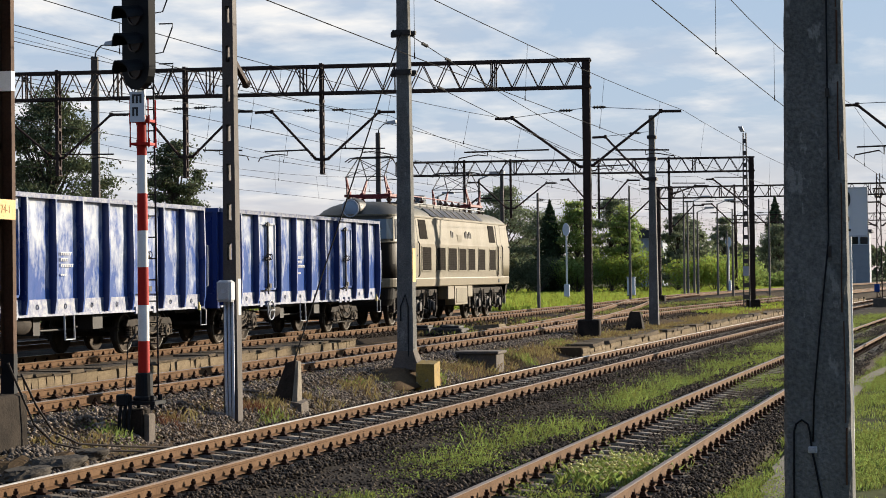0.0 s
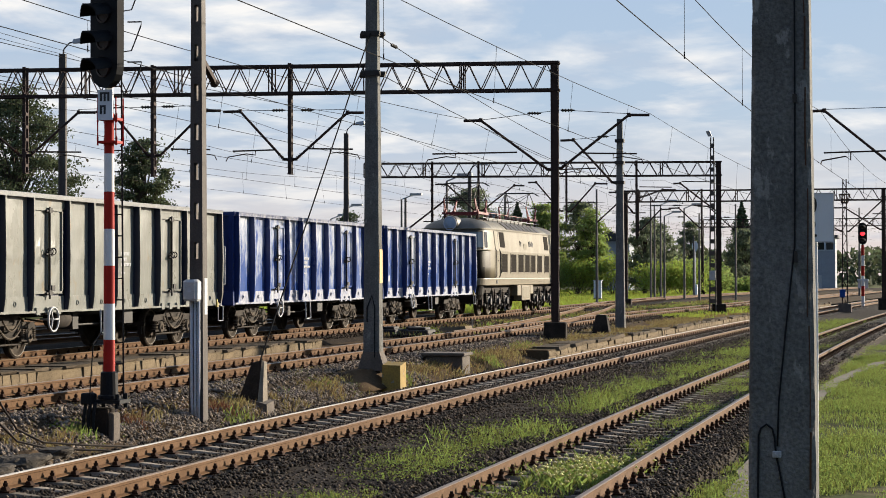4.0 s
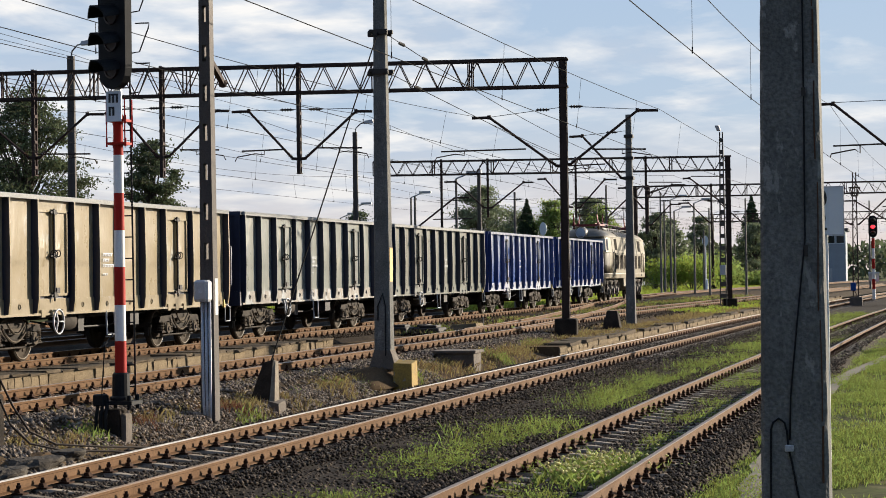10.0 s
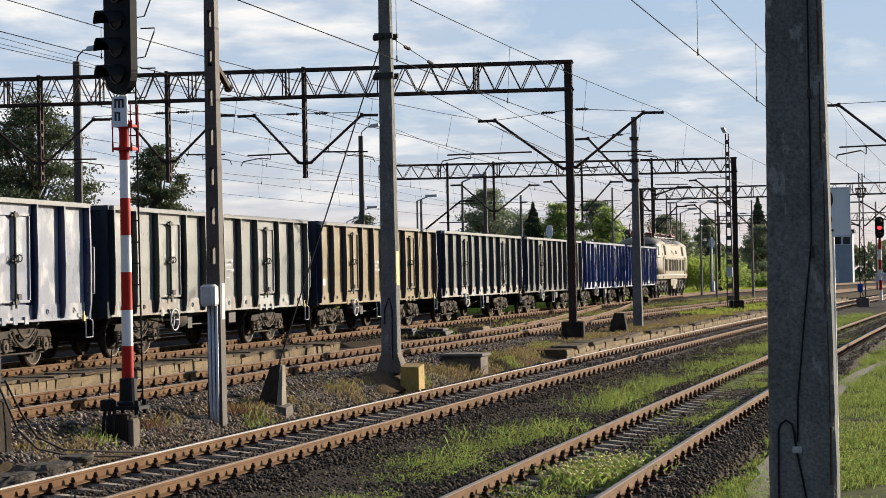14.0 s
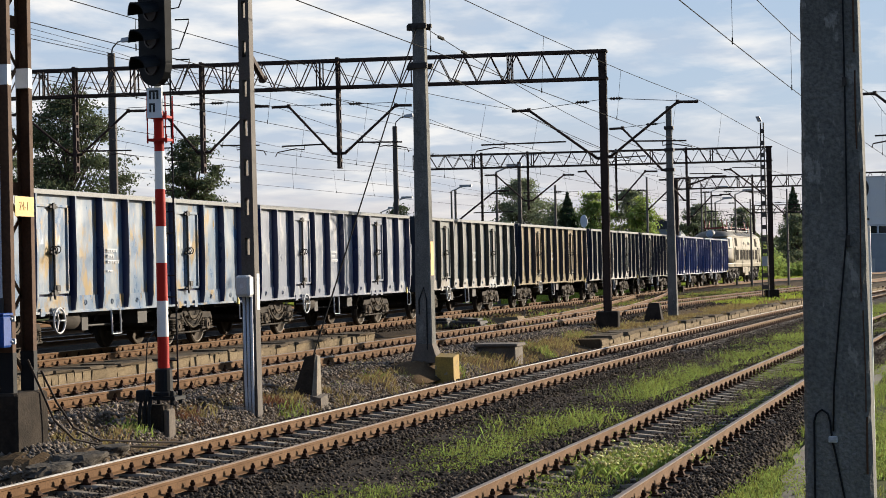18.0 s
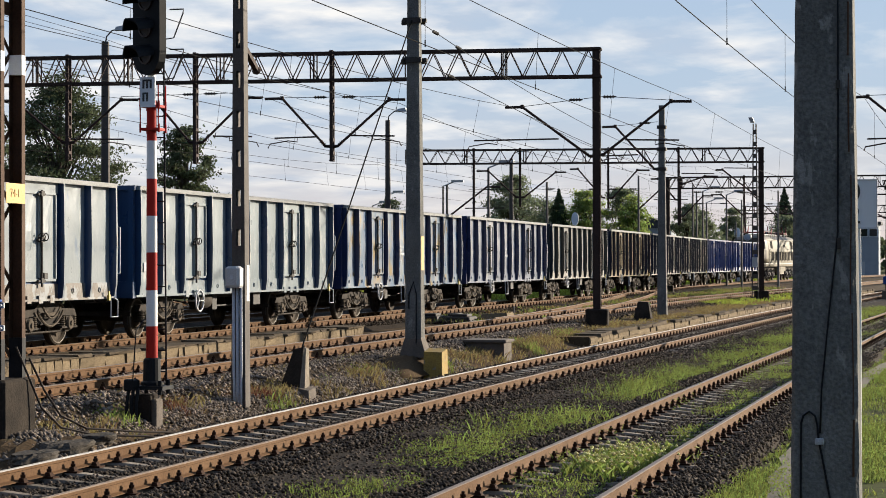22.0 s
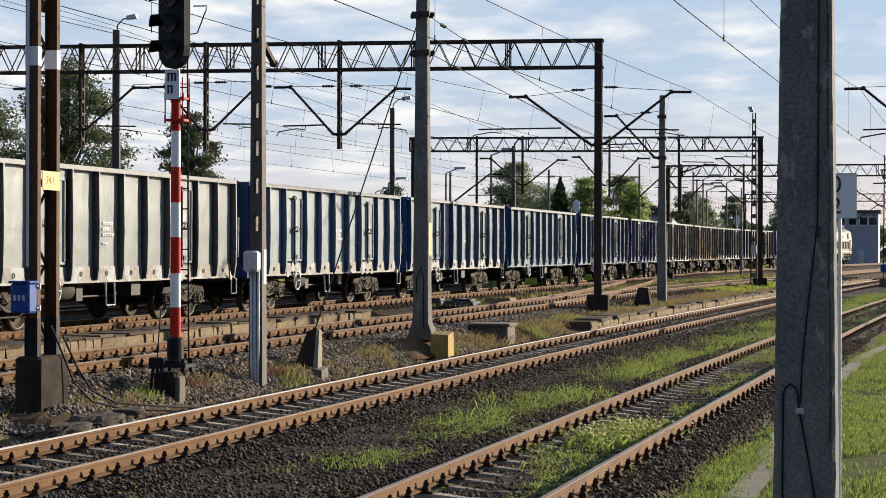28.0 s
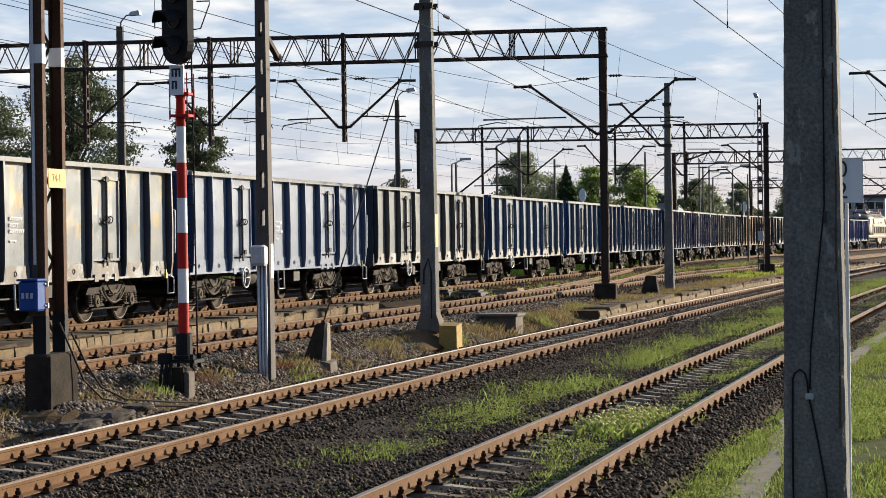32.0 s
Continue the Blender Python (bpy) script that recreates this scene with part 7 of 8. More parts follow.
# ---- overhead wires ----
def catenary(line, z_rail, supports, label, x_off=0.0, r=0.008, contact=5.65, carry=7.2, sag=0.55, stagger=0.22):
    """Messenger, contact wire and droppers of one track; one thing per track."""
    o = Vector((line(supports[0]) + x_off, supports[0], z_rail + contact))
    ob = thing("overhead_line", *o, label, "overhead line", "overhead lines of the yard")
    cw, mw = Mesh(), Mesh()
    for q, (a, b) in enumerate(zip(supports, supports[1:])):
        pc, pm = [], []
        n = 14
        for k in range(n + 1):
            f = k / n
            y = a + (b - a) * f
            x = line(y) + x_off
            zag = stagger * (2 * f - 1) * (1 if q % 2 else -1)
            zm = carry - contact - sag * (1 - (2 * f - 1) ** 2)
            pm.append(Vector((x, y, z_rail + contact + zm)) - o)
            pc.append(Vector((x + zag, y, z_rail + contact)) - o)
            if 0 < k < n and k % 2:
                d = part("dropper", Mesh().tube(pm[-1], pc[-1], 0.005, n=4), WIRE, ob)
                part("clip", Mesh().tube(pc[-1] - Vector((0, 0, 0.03)), pc[-1] + Vector((0, 0, 0.08)), 0.012, n=5), WIRE, d)
        cw.pipe(pc, r, n=5)
        mw.pipe(pm, r, n=5)
    part("contact_wire", cw, WIRE, ob)
    part("messenger_wire", mw, WIRE, ob)


catenary(line_train, Z_TRAIN, [2, 63.2, 105, 165, 230, 290], "contact and carrying wire over the train", 0.9, carry=6.95)
catenary(line_mid, Z_MID, [2, 62.1, 104, 165, 230], "contact and carrying wire over the side track", -0.7, carry=6.72)
catenary(line_main, 0.15, [2, 62.4, 128, 200, 260], "contact and carrying wire over the main track", 0.05, carry=7.08, sag=0.3)
catenary(line_near, 0.0, [0, 62.4, 124, 190, 260], "contact and carrying wire over the near track", 0.28, contact=5.57, stagger=0.0)
for x, yy in ((-21.9, 61.2), (-26.3, 60.5), (-30.8, 60.0)):
    catenary(lambda y, x=x: arc(y, x, 110, 420, 0.06), 0.4, [2, yy, 104, 165, 230], "contact and carrying wire over a far siding", carry=7.12)


def feeder(p, q, sag, label, beads=()):
    m = Mesh()
    p, q = Vector(p), Vector(q)
    m.pipe([(p.lerp(q, k / 16) - Vector((0, 0, sag * (1 - (2 * k / 16 - 1) ** 2)))) for k in range(17)], 0.009, n=5)
    ob = part("feeder_wire", m, WIRE)
    tagged(ob, label, "wire", "feeder wires")
    for f in beads:      # strings of disc insulators
        c, d = p.lerp(q, f) - Vector((0, 0, sag * (1 - (2 * f - 1) ** 2))), (q - p).normalized()
        part("insulator", Mesh().lathe(c - d * 0.3, [(0.02, 0)] + [(r, 0.05 + 0.1 * k + e) for k in range(5) for r, e in ((0.022, 0), (0.040, 0.03), (0.022, 0.06))] + [(0.02, 0.6)], n=8, axis=d), BLACK_R, ob)


feeder((-11.0, 39.9, 7.2), (-14.4, 104, 7.5), 0.5, "anchored wire running from the concrete post", (0.03, 0.07))
feeder((-11.0, 39.9, 6.4), (-12.8, 104, 6.2), 0.4, "anchored contact wire running from the concrete post", (0.05,))
feeder((-30.0, 5, 13.0), (-31.6, 70, 10.75), 0.6, "lamp feed wire over the sidings")
feeder((-31.6, 70.0, 10.7), (-27.7, 95, 9.4), 0.3, "lamp feed wire between lamp posts")
feeder((-30.0, 5, 12.8), (-31.6, 70, 10.6), 0.75, "second lamp feed wire over the sidings")

# ---- odd pieces beside the side track ----
def odd_pieces():
    ob = thing("marker_stone", -15.4, 66.1, 0.2, "pale broken concrete slab with a short marker stick", "marker")
    part("slab", Mesh().hull([(-0.5, -0.7, -0.1), (0.55, -0.6, -0.1), (0.5, 0.8, -0.1), (-0.45, 0.7, -0.1)], [(-0.4, -0.6, 0.2), (0.45, -0.55, 0.26), (0.4, 0.7, 0.24), (-0.4, 0.6, 0.16)]), SLAB, ob)
    part("stick", Mesh().tube((0.35, 0.9, -0.1), (0.37, 0.95, 0.45), 0.03, n=8), POLE_G, ob)
    for x, y, w in ((-15.9, 63.0, 0.42), (-17.05, 63.7, 0.3), (-16.4, 64.2, 0.25)):
        ob = thing("point_machine", x, y, 0.2, "dark iron point box bolted beside the track", "point machine", "point boxes of the crossover")
        part("case", Mesh().box(-w, w, -0.55, 0.55, -0.1, 0.2, c=0.03), BLACK_R, ob)
        part("lid", Mesh().box(-w * 0.7, w * 0.7, -0.35, 0.35, 0.2, 0.28, c=0.02), BLACK_R, ob)
        part("rod", Mesh().tube((w, 0.2, 0.1), (w + 0.7, 0.25, 0.1), 0.025, n=6), BLACK_R, ob)


odd_pieces()

# ---- low stone platforms ----
def platform(name, line, u0, u1, z0, z1, y0, y1, step, label, thick=0.09):
    """A low edge wall of blocks with cap slabs, each a piece, and an earth core."""
    root = new(name)
    tagged(root, label, kind="structure")
    rnd = random.Random(3)
    core = Mesh()
    ys = [y0 + (y1 - y0) * k / 30 for k in range(31)]
    core.rings([[(line(y) + u0 - 0.05 if u1 < u0 else line(y) + u0 + 0.05, y, z0 - 0.4), (line(y) + u1, y, z0 - 0.4), (line(y) + u1, y, z1 - 0.07), (line(y) + (u0 - 0.05 if u1 < u0 else u0 + 0.05), y, z1 - 0.07)] for y in ys])
    part("core", core, SOIL, root)
    blocks = []
    for v in range(4):
        m = Mesh()
        j = lambda: rnd.uniform(-0.02, 0.02)
        m.hull([(-0.16 + j(), -0.5 + j(), 0), (0.0 + j(), -0.5 + j(), 0), (0.0 + j(), 0.5 + j(), 0), (-0.16 + j(), 0.5 + j(), 0)],
               [(-0.16, -0.49 + j(), 1), (0.0 + j(), -0.49 + j(), 1), (0.0 + j(), 0.49 + j(), 1), (-0.16, 0.49 + j(), 1)])
        blocks.append(m.data("block", [SLAB]))
    slabs = []
    for v in range(4):
        m = Mesh()
        j = lambda: rnd.uniform(-0.03, 0.03)
        m.hull([(-0.75, -0.49 + j(), 0), (0.03 + j(), -0.49 + j(), 0), (0.03 + j(), 0.49 + j(), 0), (-0.75, 0.49 + j(), 0)],
               [(-0.75, -0.48 + j(), thick), (0.03 + j(), -0.48 + j(), thick), (0.03 + j(), 0.48 + j(), thick + j() * 0.5), (-0.75, 0.48 + j(), thick)])
        slabs.append(m.data("slab", [SLAB_TOP]))
    s = 1 if u1 < u0 else -1
    y = y0
    while y < y1:
        ln = step * rnd.uniform(0.75, 1.2)
        yc = y + ln / 2
        ang = -math.atan2(line(yc + 1) - line(yc - 1), 2)
        base = Matrix.Translation((line(yc) + u0, yc, z0)) @ Euler((0, 0, ang)).to_matrix().to_4x4()
        hh = z1 - thick - z0
        for low, tall, cuts in ((0.0, 0.55, 1), (0.55, 0.45, rnd.choice((1, 2)))):
            for c in range(cuts):
                at = base @ Matrix.Translation((rnd.uniform(-0.03, 0.02), ((c + 0.5) / cuts - 0.5) * ln, low * hh))
                part("block", blocks[rnd.randrange(4)], None, root, at=at @ Matrix.Diagonal((s, ln / cuts * 0.985, hh * tall * 0.97, 1)))
        if rnd.random() < 0.93:
            part("slab", slabs[rnd.randrange(4)], None, root,
                 at=base @ Matrix.Translation((rnd.uniform(-0.10, 0.04), 0, z1 - thick - z0 + rnd.uniform(-0.025, 0.01))) @ Euler((rnd.uniform(-0.018, 0.018), rnd.uniform(-0.018, 0.012), rnd.uniform(-0.03, 0.03))).to_matrix().to_4x4() @ Matrix.Diagonal((s, ln, 1, 1)))
        y += ln
    return root


platform("platform_mid", line_mid, -1.55, -3.2, Z_MID - 0.32, Z_MID + 0.13, 15.0, 48.5, 0.62, "crumbling low platform edge of stone slabs", thick=0.045)
platform("platform_main", line_main, -1.62, -3.2, -0.30, 0.14, 54.6, 150.0, 1.3, "low dusty platform edge of concrete slabs")

# ---- stones, grass and weeds ----
RNG = np.random.default_rng(11)


def stones(name, xs, ys, zs, size, material, label):
    """Loose stones: squashed octahedra with uneven corners."""
    n = len(xs)
    base = np.array([(1, 0, 0), (0, 1, 0), (-1, 0, 0), (0, -1, 0), (0, 0, 0.8), (0, 0, -0.8)], float)
    tri = np.array([(0, 1, 4), (1, 2, 4), (2, 3, 4), (3, 0, 4), (1, 0, 5), (2, 1, 5), (3, 2, 5), (0, 3, 5)])
    r = size * RNG.uniform(0.55, 1.5, (n, 1, 1))
    v = base[None] * r * RNG.uniform(0.65, 1.3, (n, 6, 3)) + RNG.uniform(-0.35, 0.35, (n, 6, 3)) * r * 0.5
    a = RNG.uniform(0, 6.28, n)
    c, s = np.cos(a)[:, None], np.sin(a)[:, None]
    w = np.stack([v[..., 0] * c - v[..., 1] * s, v[..., 0] * s + v[..., 1] * c, v[..., 2]], -1)
    w += np.stack([xs, ys, zs], -1)[:, None]
    t = tri[None] + 6 * np.arange(n)[:, None, None]
    ob = part(name, tri_data(name, w.reshape(-1, 3), t.reshape(-1, 3), [material]), None)
    tagged(ob, label, kind="stuff")


def arr(f, y):
    return np.array([f(v) for v in y])


def scatter_stones():
    n = 100000
    y = 9 + 41 * RNG.random(n) ** 1.5
    mid = (arr(line_near, y) + arr(line_main, y)) / 2
    u = RNG.uniform(-4.7, 4.2, n)
    drop = np.where(u < -4.2, (-4.2 - u) * 0.5, np.where(u > 3.75, (u - 3.75) * 0.6, 0))
    stones("ballast_stones", mid + u, y, -0.217 - drop + RNG.uniform(-0.010, 0.022, n), 0.0235, STONE, "loose dark ballast stones")
    for line in (line_near, line_main):      # fouled ballast heaped between the rails
        n = 16000
        y = 9 + 60 * RNG.random(n) ** 1.4
        u = RNG.uniform(-0.62, 0.62, n)
        heap = np.array([noise.noise((a * 1.1, b * 0.45, 2.0)) for a, b in zip(u, y)])
        stones("four_foot_stones", arr(line, y) + u, y, -0.242 + 0.05 * heap + RNG.uniform(-0.014, 0.018, n), 0.024, STONE, "dark ballast stones heaped between the rails")
    for line in (line_near, line_main):      # the shoulders cover the sleepers' ends
        n = 15000
        y = 9 + 41 * RNG.random(n) ** 1.5
        u = RNG.uniform(0.86, 1.5, n) * RNG.choice([-1, 1], n)
        stones("shoulder_stones", arr(line, y) + u, y, -0.205 + np.clip(np.abs(u) - 0.86, 0, 0.28) * 0.22 + RNG.uniform(-0.01, 0.028, n), 0.024, STONE, "dark ballast stones heaped over the ends of the sleepers")
    n = 26000
    y = 50 + 50 * RNG.random(n) ** 1.2
    mid = (arr(line_near, y) + arr(line_main, y)) / 2
    stones("ballast_stones", mid + RNG.uniform(-4.3, 3.8, n), y, -0.214 + RNG.uniform(-0.012, 0.03, n), 0.04, STONE, "loose dark ballast stones farther along")
    n = 22000
    y = 62 + 80 * RNG.random(n) ** 1.2
    f = RNG.uniform(-0.25, 1.3, n)
    stones("gravel_far", arr(line_train, y) * (1 - f) + arr(line_mid, y) * f, y, Z_MID - 0.2 + RNG.uniform(-0.06, 0.03, n), 0.055, STONE_B, "brown loose stones between the far tracks")
    n = 30000
    y = 18 + 44 * RNG.random(n) ** 1.4
    u = RNG.uniform(-2.0, 2.2, n)
    x = arr(line_mid, y) + u
    stones("gravel_mid", x, y, Z_MID - 0.205 - np.clip(np.abs(u) - 1.7, 0, 1) * 0.6 + RNG.uniform(-0.01, 0.03, n), 0.030, STONE_L, "pale loose gravel along the side track")
    n = 42000
    y = 17 + 26 * RNG.random(n)
    x = arr(line_mid, y) + 1.3 + 2.0 * RNG.random(n) ** 1.7
    z = np.array([ground_z(a, b) for a, b in zip(x, y)])
    stones("gravel_edge", x, y, z + RNG.uniform(0.0, 0.022, n), 0.024, STONE_L, "pale loose gravel around the signal")
    n = 22000
    y = 22 + 60 * RNG.random(n) ** 1.3
    u = RNG.uniform(-2.2, 2.0, n)
    stones("gravel_train", arr(line_train, y) + u, y, Z_TRAIN - 0.205 - np.clip(np.abs(u) - 1.8, 0, 1) * 0.6 + RNG.uniform(-0.01, 0.03, n), 0.034, STONE_B, "brown gravel under the train")


scatter_stones()


def blades(name, x, y, z, h, w, material, label, lean=0.5):
    """Bent blades of grass: two triangles each."""
    n = len(x)
    a = RNG.uniform(0, 6.28, n)
    d = np.stack([np.cos(a), np.sin(a)], -1)
    b = RNG.uniform(0, 6.28, n)
    l = np.stack([np.cos(b), np.sin(b)], -1) * (lean * RNG.uniform(0.1, 1, n) * h)[:, None]
    p = np.zeros((n, 4, 3))
    root = np.stack([x, y], -1)
    p[:, 0, :2], p[:, 1, :2] = root - d * w[:, None], root + d * w[:, None]
    p[:, 2, :2] = root + l * 0.35 + d * (w * 0.7)[:, None]
    p[:, 3, :2] = root + l
    p[:, 0, 2] = p[:, 1, 2] = z - 0.02
    p[:, 2, 2], p[:, 3, 2] = z + h * 0.55, z + h
    t = np.array([(0, 1, 2), (0, 2, 3)])[None] + 4 * np.arange(n)[:, None, None]
    ob = part(name, tri_data(name, p.reshape(-1, 3), t.reshape(-1, 3), [material]), None)
    tagged(ob, label, kind="stuff")


def tufted(n, y0, y1, power, centre, spread, clump, keep=1.0, seed=0.0):
    """Places for blades: in clumps along a strip, thinned by a slow noise."""
    yc = y0 + (y1 - y0) * RNG.random(n // clump + 1) ** power
    uc = RNG.normal(0, 1, n // clump + 1) * spread
    ok = np.array([noise.noise((u * 0.7 + seed, v * 0.33, seed)) > keep for u, v in zip(uc, yc)])
    yc, uc = yc[ok], uc[ok]
    r = 0.10 * RNG.random((len(yc), clump)) ** 0.6 * (1 + yc[:, None] / 30)
    a = RNG.uniform(0, 6.28, (len(yc), clump))
    y = (yc[:, None] + r * np.sin(a)).ravel()
    x = arr(centre, y) + (uc[:, None] + r * np.cos(a)).ravel()
    return x, y


def leaves_at(p, size):
    """Leaf quads as two triangles each, freely turned."""
    n = len(p)
    a, b = RNG.normal(0, 1, (n, 3)), RNG.normal(0, 1, (n, 3))
    a /= np.linalg.norm(a, axis=1)[:, None]
    b -= a * (a * b).sum(1)[:, None]
    b /= np.linalg.norm(b, axis=1)[:, None]
    s = (size * RNG.uniform(0.5, 1.3, n))[:, None]
    q = np.stack([p - a * s, p + b * s * 0.6, p + a * s, p - b * s * 0.6], 1)
    t = np.array([(0, 1, 2), (0, 2, 3)])[None] + 4 * np.arange(n)[:, None, None]
    return q.reshape(-1, 3), t.reshape(-1, 3)


def grow():
    # lush grass between the near track and the path
    x, y = tufted(150000, 10, 62, 1.7, lambda v: line_near(v) + 3.4, 1.6, 14, -0.06, 2.0)
    way = np.interp(y, [11, 16, 22, 27, 35, 46, 52, 60], [-1.8, -1.88, -1.95, -2.1, -2.2, -2.0, -1.6, -0.9])
    ok = (x > arr(line_near, y) + 0.92) & (np.abs(x - way) > 0.16 + 0.10 * np.sin(y * 1.7))
    x, y = x[ok], y[ok]
    n = len(x)
    h = RNG.uniform(0.01, 0.06, n) * (1 + 0.35 * np.sin(x * 2.1) * np.cos(y * 0.9))
    blades("grass_verge", x, y, np.full(n, -0.33), h + 0.02, RNG.uniform(0.003, 0.006, n), GRASS, "lush green grass verge beside the track", 0.7)
    x, y = tufted(90000, 10, 70, 1.5, lambda v: line_near(v) + 8.5, 2.6, 14, -0.08, 5.0)
    n = len(x)
    blades("grass_field", x, y, np.full(n, -0.36), RNG.uniform(0.03, 0.08, n), RNG.uniform(0.004, 0.008, n), GRASS, "short green grass beyond the verge", 0.7)
    # short turf under all of it, longer in patches
    n = 170000
    y = 10 + 52 * RNG.random(n) ** 1.6
    x = arr(line_near, y) + 1.15 + 9.5 * RNG.random(n)
    way = np.interp(y, [11, 16, 22, 27, 35, 46, 52, 60], [-1.8, -1.88, -1.95, -2.1, -2.2, -2.0, -1.6, -0.9])
    lush = np.array([noise.noise((a * 0.8, b * 0.55, 4.0)) + 0.5 * noise.noise((a * 2.3, b * 1.4, 8.0)) for a, b in zip(x, y)])
    ok = (np.abs(x - way) > 0.13 + 0.08 * np.sin(y * 1.7)) & (lush > -0.26)
    x, y = x[ok], y[ok]
    lush = np.array([noise.noise((a * 0.9, b * 0.5, 4.0)) for a, b in zip(x, y)])
    blades("turf", x, y, np.full(len(x), -0.345), 0.02 + RNG.uniform(0.005, 0.05, len(x)) * np.clip(1 + 1.6 * lush, 0.3, 2.2), RNG.uniform(0.003, 0.007, len(x)), GRASS, "short green turf beside the track", 0.9)
    # weeds between the two near tracks
    x, y = tufted(11000, 13, 75, 1.15, lambda v: (line_near(v) * 0.60 + line_main(v) * 0.40), 0.42, 26, 0.27, 9.0)
    n = len(x)
    blades("track_weeds", x, y, np.full(n, -0.20), RNG.uniform(0.02, 0.08, n) * RNG.choice([0.5, 0.8, 1.0, 1.6], n), RNG.uniform(0.002, 0.005, n), GRASS, "green weeds in the ballast between the tracks", 0.6)
    x, y = tufted(30000, 24, 105, 1.0, lambda v: line_near(v) - 1.75, 0.5, 26, -0.08, 12.0)
    n = len(x)
    blades("track_weeds", x, y, np.full(n, -0.20), RNG.uniform(0.02, 0.11, n) * RNG.choice([0.4, 0.7, 1.0, 2.0], n), RNG.uniform(0.002, 0.005, n), GRASS, "tall weeds along the near rail", 0.6)
    # low leafy weeds among them
    for n0, y0, y1, cen, spread, keep, seed, hh in ((30000, 13, 80, lambda v: line_near(v) * 0.60 + line_main(v) * 0.40, 0.55, 0.2, 9.0, 0.10), (64000, 22, 105, lambda v: line_near(v) - 1.7, 0.5, -0.1, 12.0, 0.16),
                                                (30000, 12, 70, line_near, 0.42, 0.1, 16.0, 0.10), (210000, 11, 70, lambda v: line_near(v) + 3.6, 2.0, 0.02, 2.0, 0.09), (9000, 18, 70, lambda v: line_main(v) - 2.3, 0.42, 0.1, 26.0, 0.09)):
        x, y = tufted(n0, y0, y1, 1.2, cen, spread, 30, keep, seed)
        z = np.array([ground_z(a, b) if seed == 26.0 else (-0.31 if seed == 2.0 else -0.2) for a, b in zip(x, y)])
        v, t = leaves_at(np.stack([x, y, z + hh * RNG.random(len(x)) ** 1.6 * RNG.choice([0.5, 1.0, 1.0, 1.5], len(x))], -1), 0.014)
        tagged(part("leafy_weeds", tri_data("leafy_weeds", v, t, [GRASS]), None), "low leafy green weeds among the ballast", kind="stuff")
    # weeds inside the near track
    x, y = tufted(16000, 12, 60, 1.4, line_near, 0.42, 22, 0.05, 16.0)
    n = len(x)
    blades("rail_weeds", x, y, np.full(n, -0.22), RNG.uniform(0.02, 0.09, n), RNG.uniform(0.002, 0.005, n), GRASS, "weeds growing between the near rails", 0.8)
    # dry grass and green tufts on the bank between main and side track
    x, y = tufted(34000, 18, 112, 1.15, lambda v: line_main(v) - 2.6, 0.5, 22, -0.18, 20.0)
    z = np.array([max(ground_z(a, b), 0.07 if b > 59 and a < line_main(b) - 1.7 else -1) for a, b in zip(x, y)])
    blades("dry_tufts", x, y, z, RNG.uniform(0.04, 0.16, len(x)), RNG.uniform(0.005, 0.011, len(x)), GRASS_D, "dry grass on the bank between the tracks", 0.9)
    x, y = tufted(16000, 18, 70, 1.2, lambda v: line_main(v) - 2.3, 0.42, 24, 0.3, 26.0)
    z = np.array([ground_z(a, b) for a, b in zip(x, y)])
    blades("bank_weeds", x, y, z, RNG.uniform(0.04, 0.16, len(x)), RNG.uniform(0.006, 0.012, len(x)), GRASS, "green tufts on the bank between the tracks", 0.8)
    x, y = tufted(5200, 27, 31, 1.0, lambda v: line_main(v) - 2.3, 0.35, 40, 0.0, 33.0)
    z = np.array([ground_z(a, b) for a, b in zip(x, y)])
    blades("rusty_weeds", x, y, z, RNG.uniform(0.03, 0.14, len(x)), RNG.uniform(0.002, 0.005, len(x)), WEED_R, "withered reddish weeds by the post", 0.6)
    # dry grass and weeds between the far tracks
    for mtl, seed, lab in ((GRASS_D, 51.0, "dry grass between the far tracks"), (GRASS, 57.0, "green weeds between the far tracks")):
        x, y = tufted(11000, 62, 150, 1.0, lambda v: (line_train(v) + line_mid(v)) / 2, 1.1, 20, 0.08, seed)
        blades("yard_weeds", x, y, np.full(len(x), 0.2), RNG.uniform(0.06, 0.20, len(x)), RNG.uniform(0.015, 0.03, len(x)), mtl, lab, 0.9)
    # fresh grass behind the far platform edge
    x, y = tufted(16000, 92, 132, 1.0, lambda v: line_main(v) - 4.4, 0.8, 20, -0.15, 41.0)
    blades("far_verge", x, y, np.full(len(x), 0.12), RNG.uniform(0.08, 0.24, len(x)), RNG.uniform(0.02, 0.035, len(x)), GRASS_F, "fresh green grass behind the far platform", 0.7)
    # sunlit meadow behind the sidings and beyond the far end of the yard
    n = 70000
    y = 104 + 150 * RNG.random(n) ** 1.1
    x = arr(line_train, y) - 3.6 - 34 * RNG.random(n) ** 1.3
    blades("meadow_grass", x, y, np.array([ground_z(a, b) for a, b in zip(x, y)]), RNG.uniform(0.10, 0.34, n), RNG.uniform(0.02, 0.045, n), GRASS_F, "sunlit meadow grass behind the yard", 0.8)
    # cream flowers between the near rails
    c = RNG.normal(0, 1, (430, 2)) * (0.26, 0.8)
    y = 22.8 + c[:, 1]
    x = arr(line_near, y) + 0.15 + c[:, 0]
    n = len(x)
    blades("flower_stems", np.repeat(x, 6), np.repeat(y, 6), np.full(6 * n, -0.2), RNG.uniform(0.04, 0.15, 6 * n), RNG.uniform(0.004, 0.008, 6 * n), GRASS, "leafy clump between the near rails", 1.2)
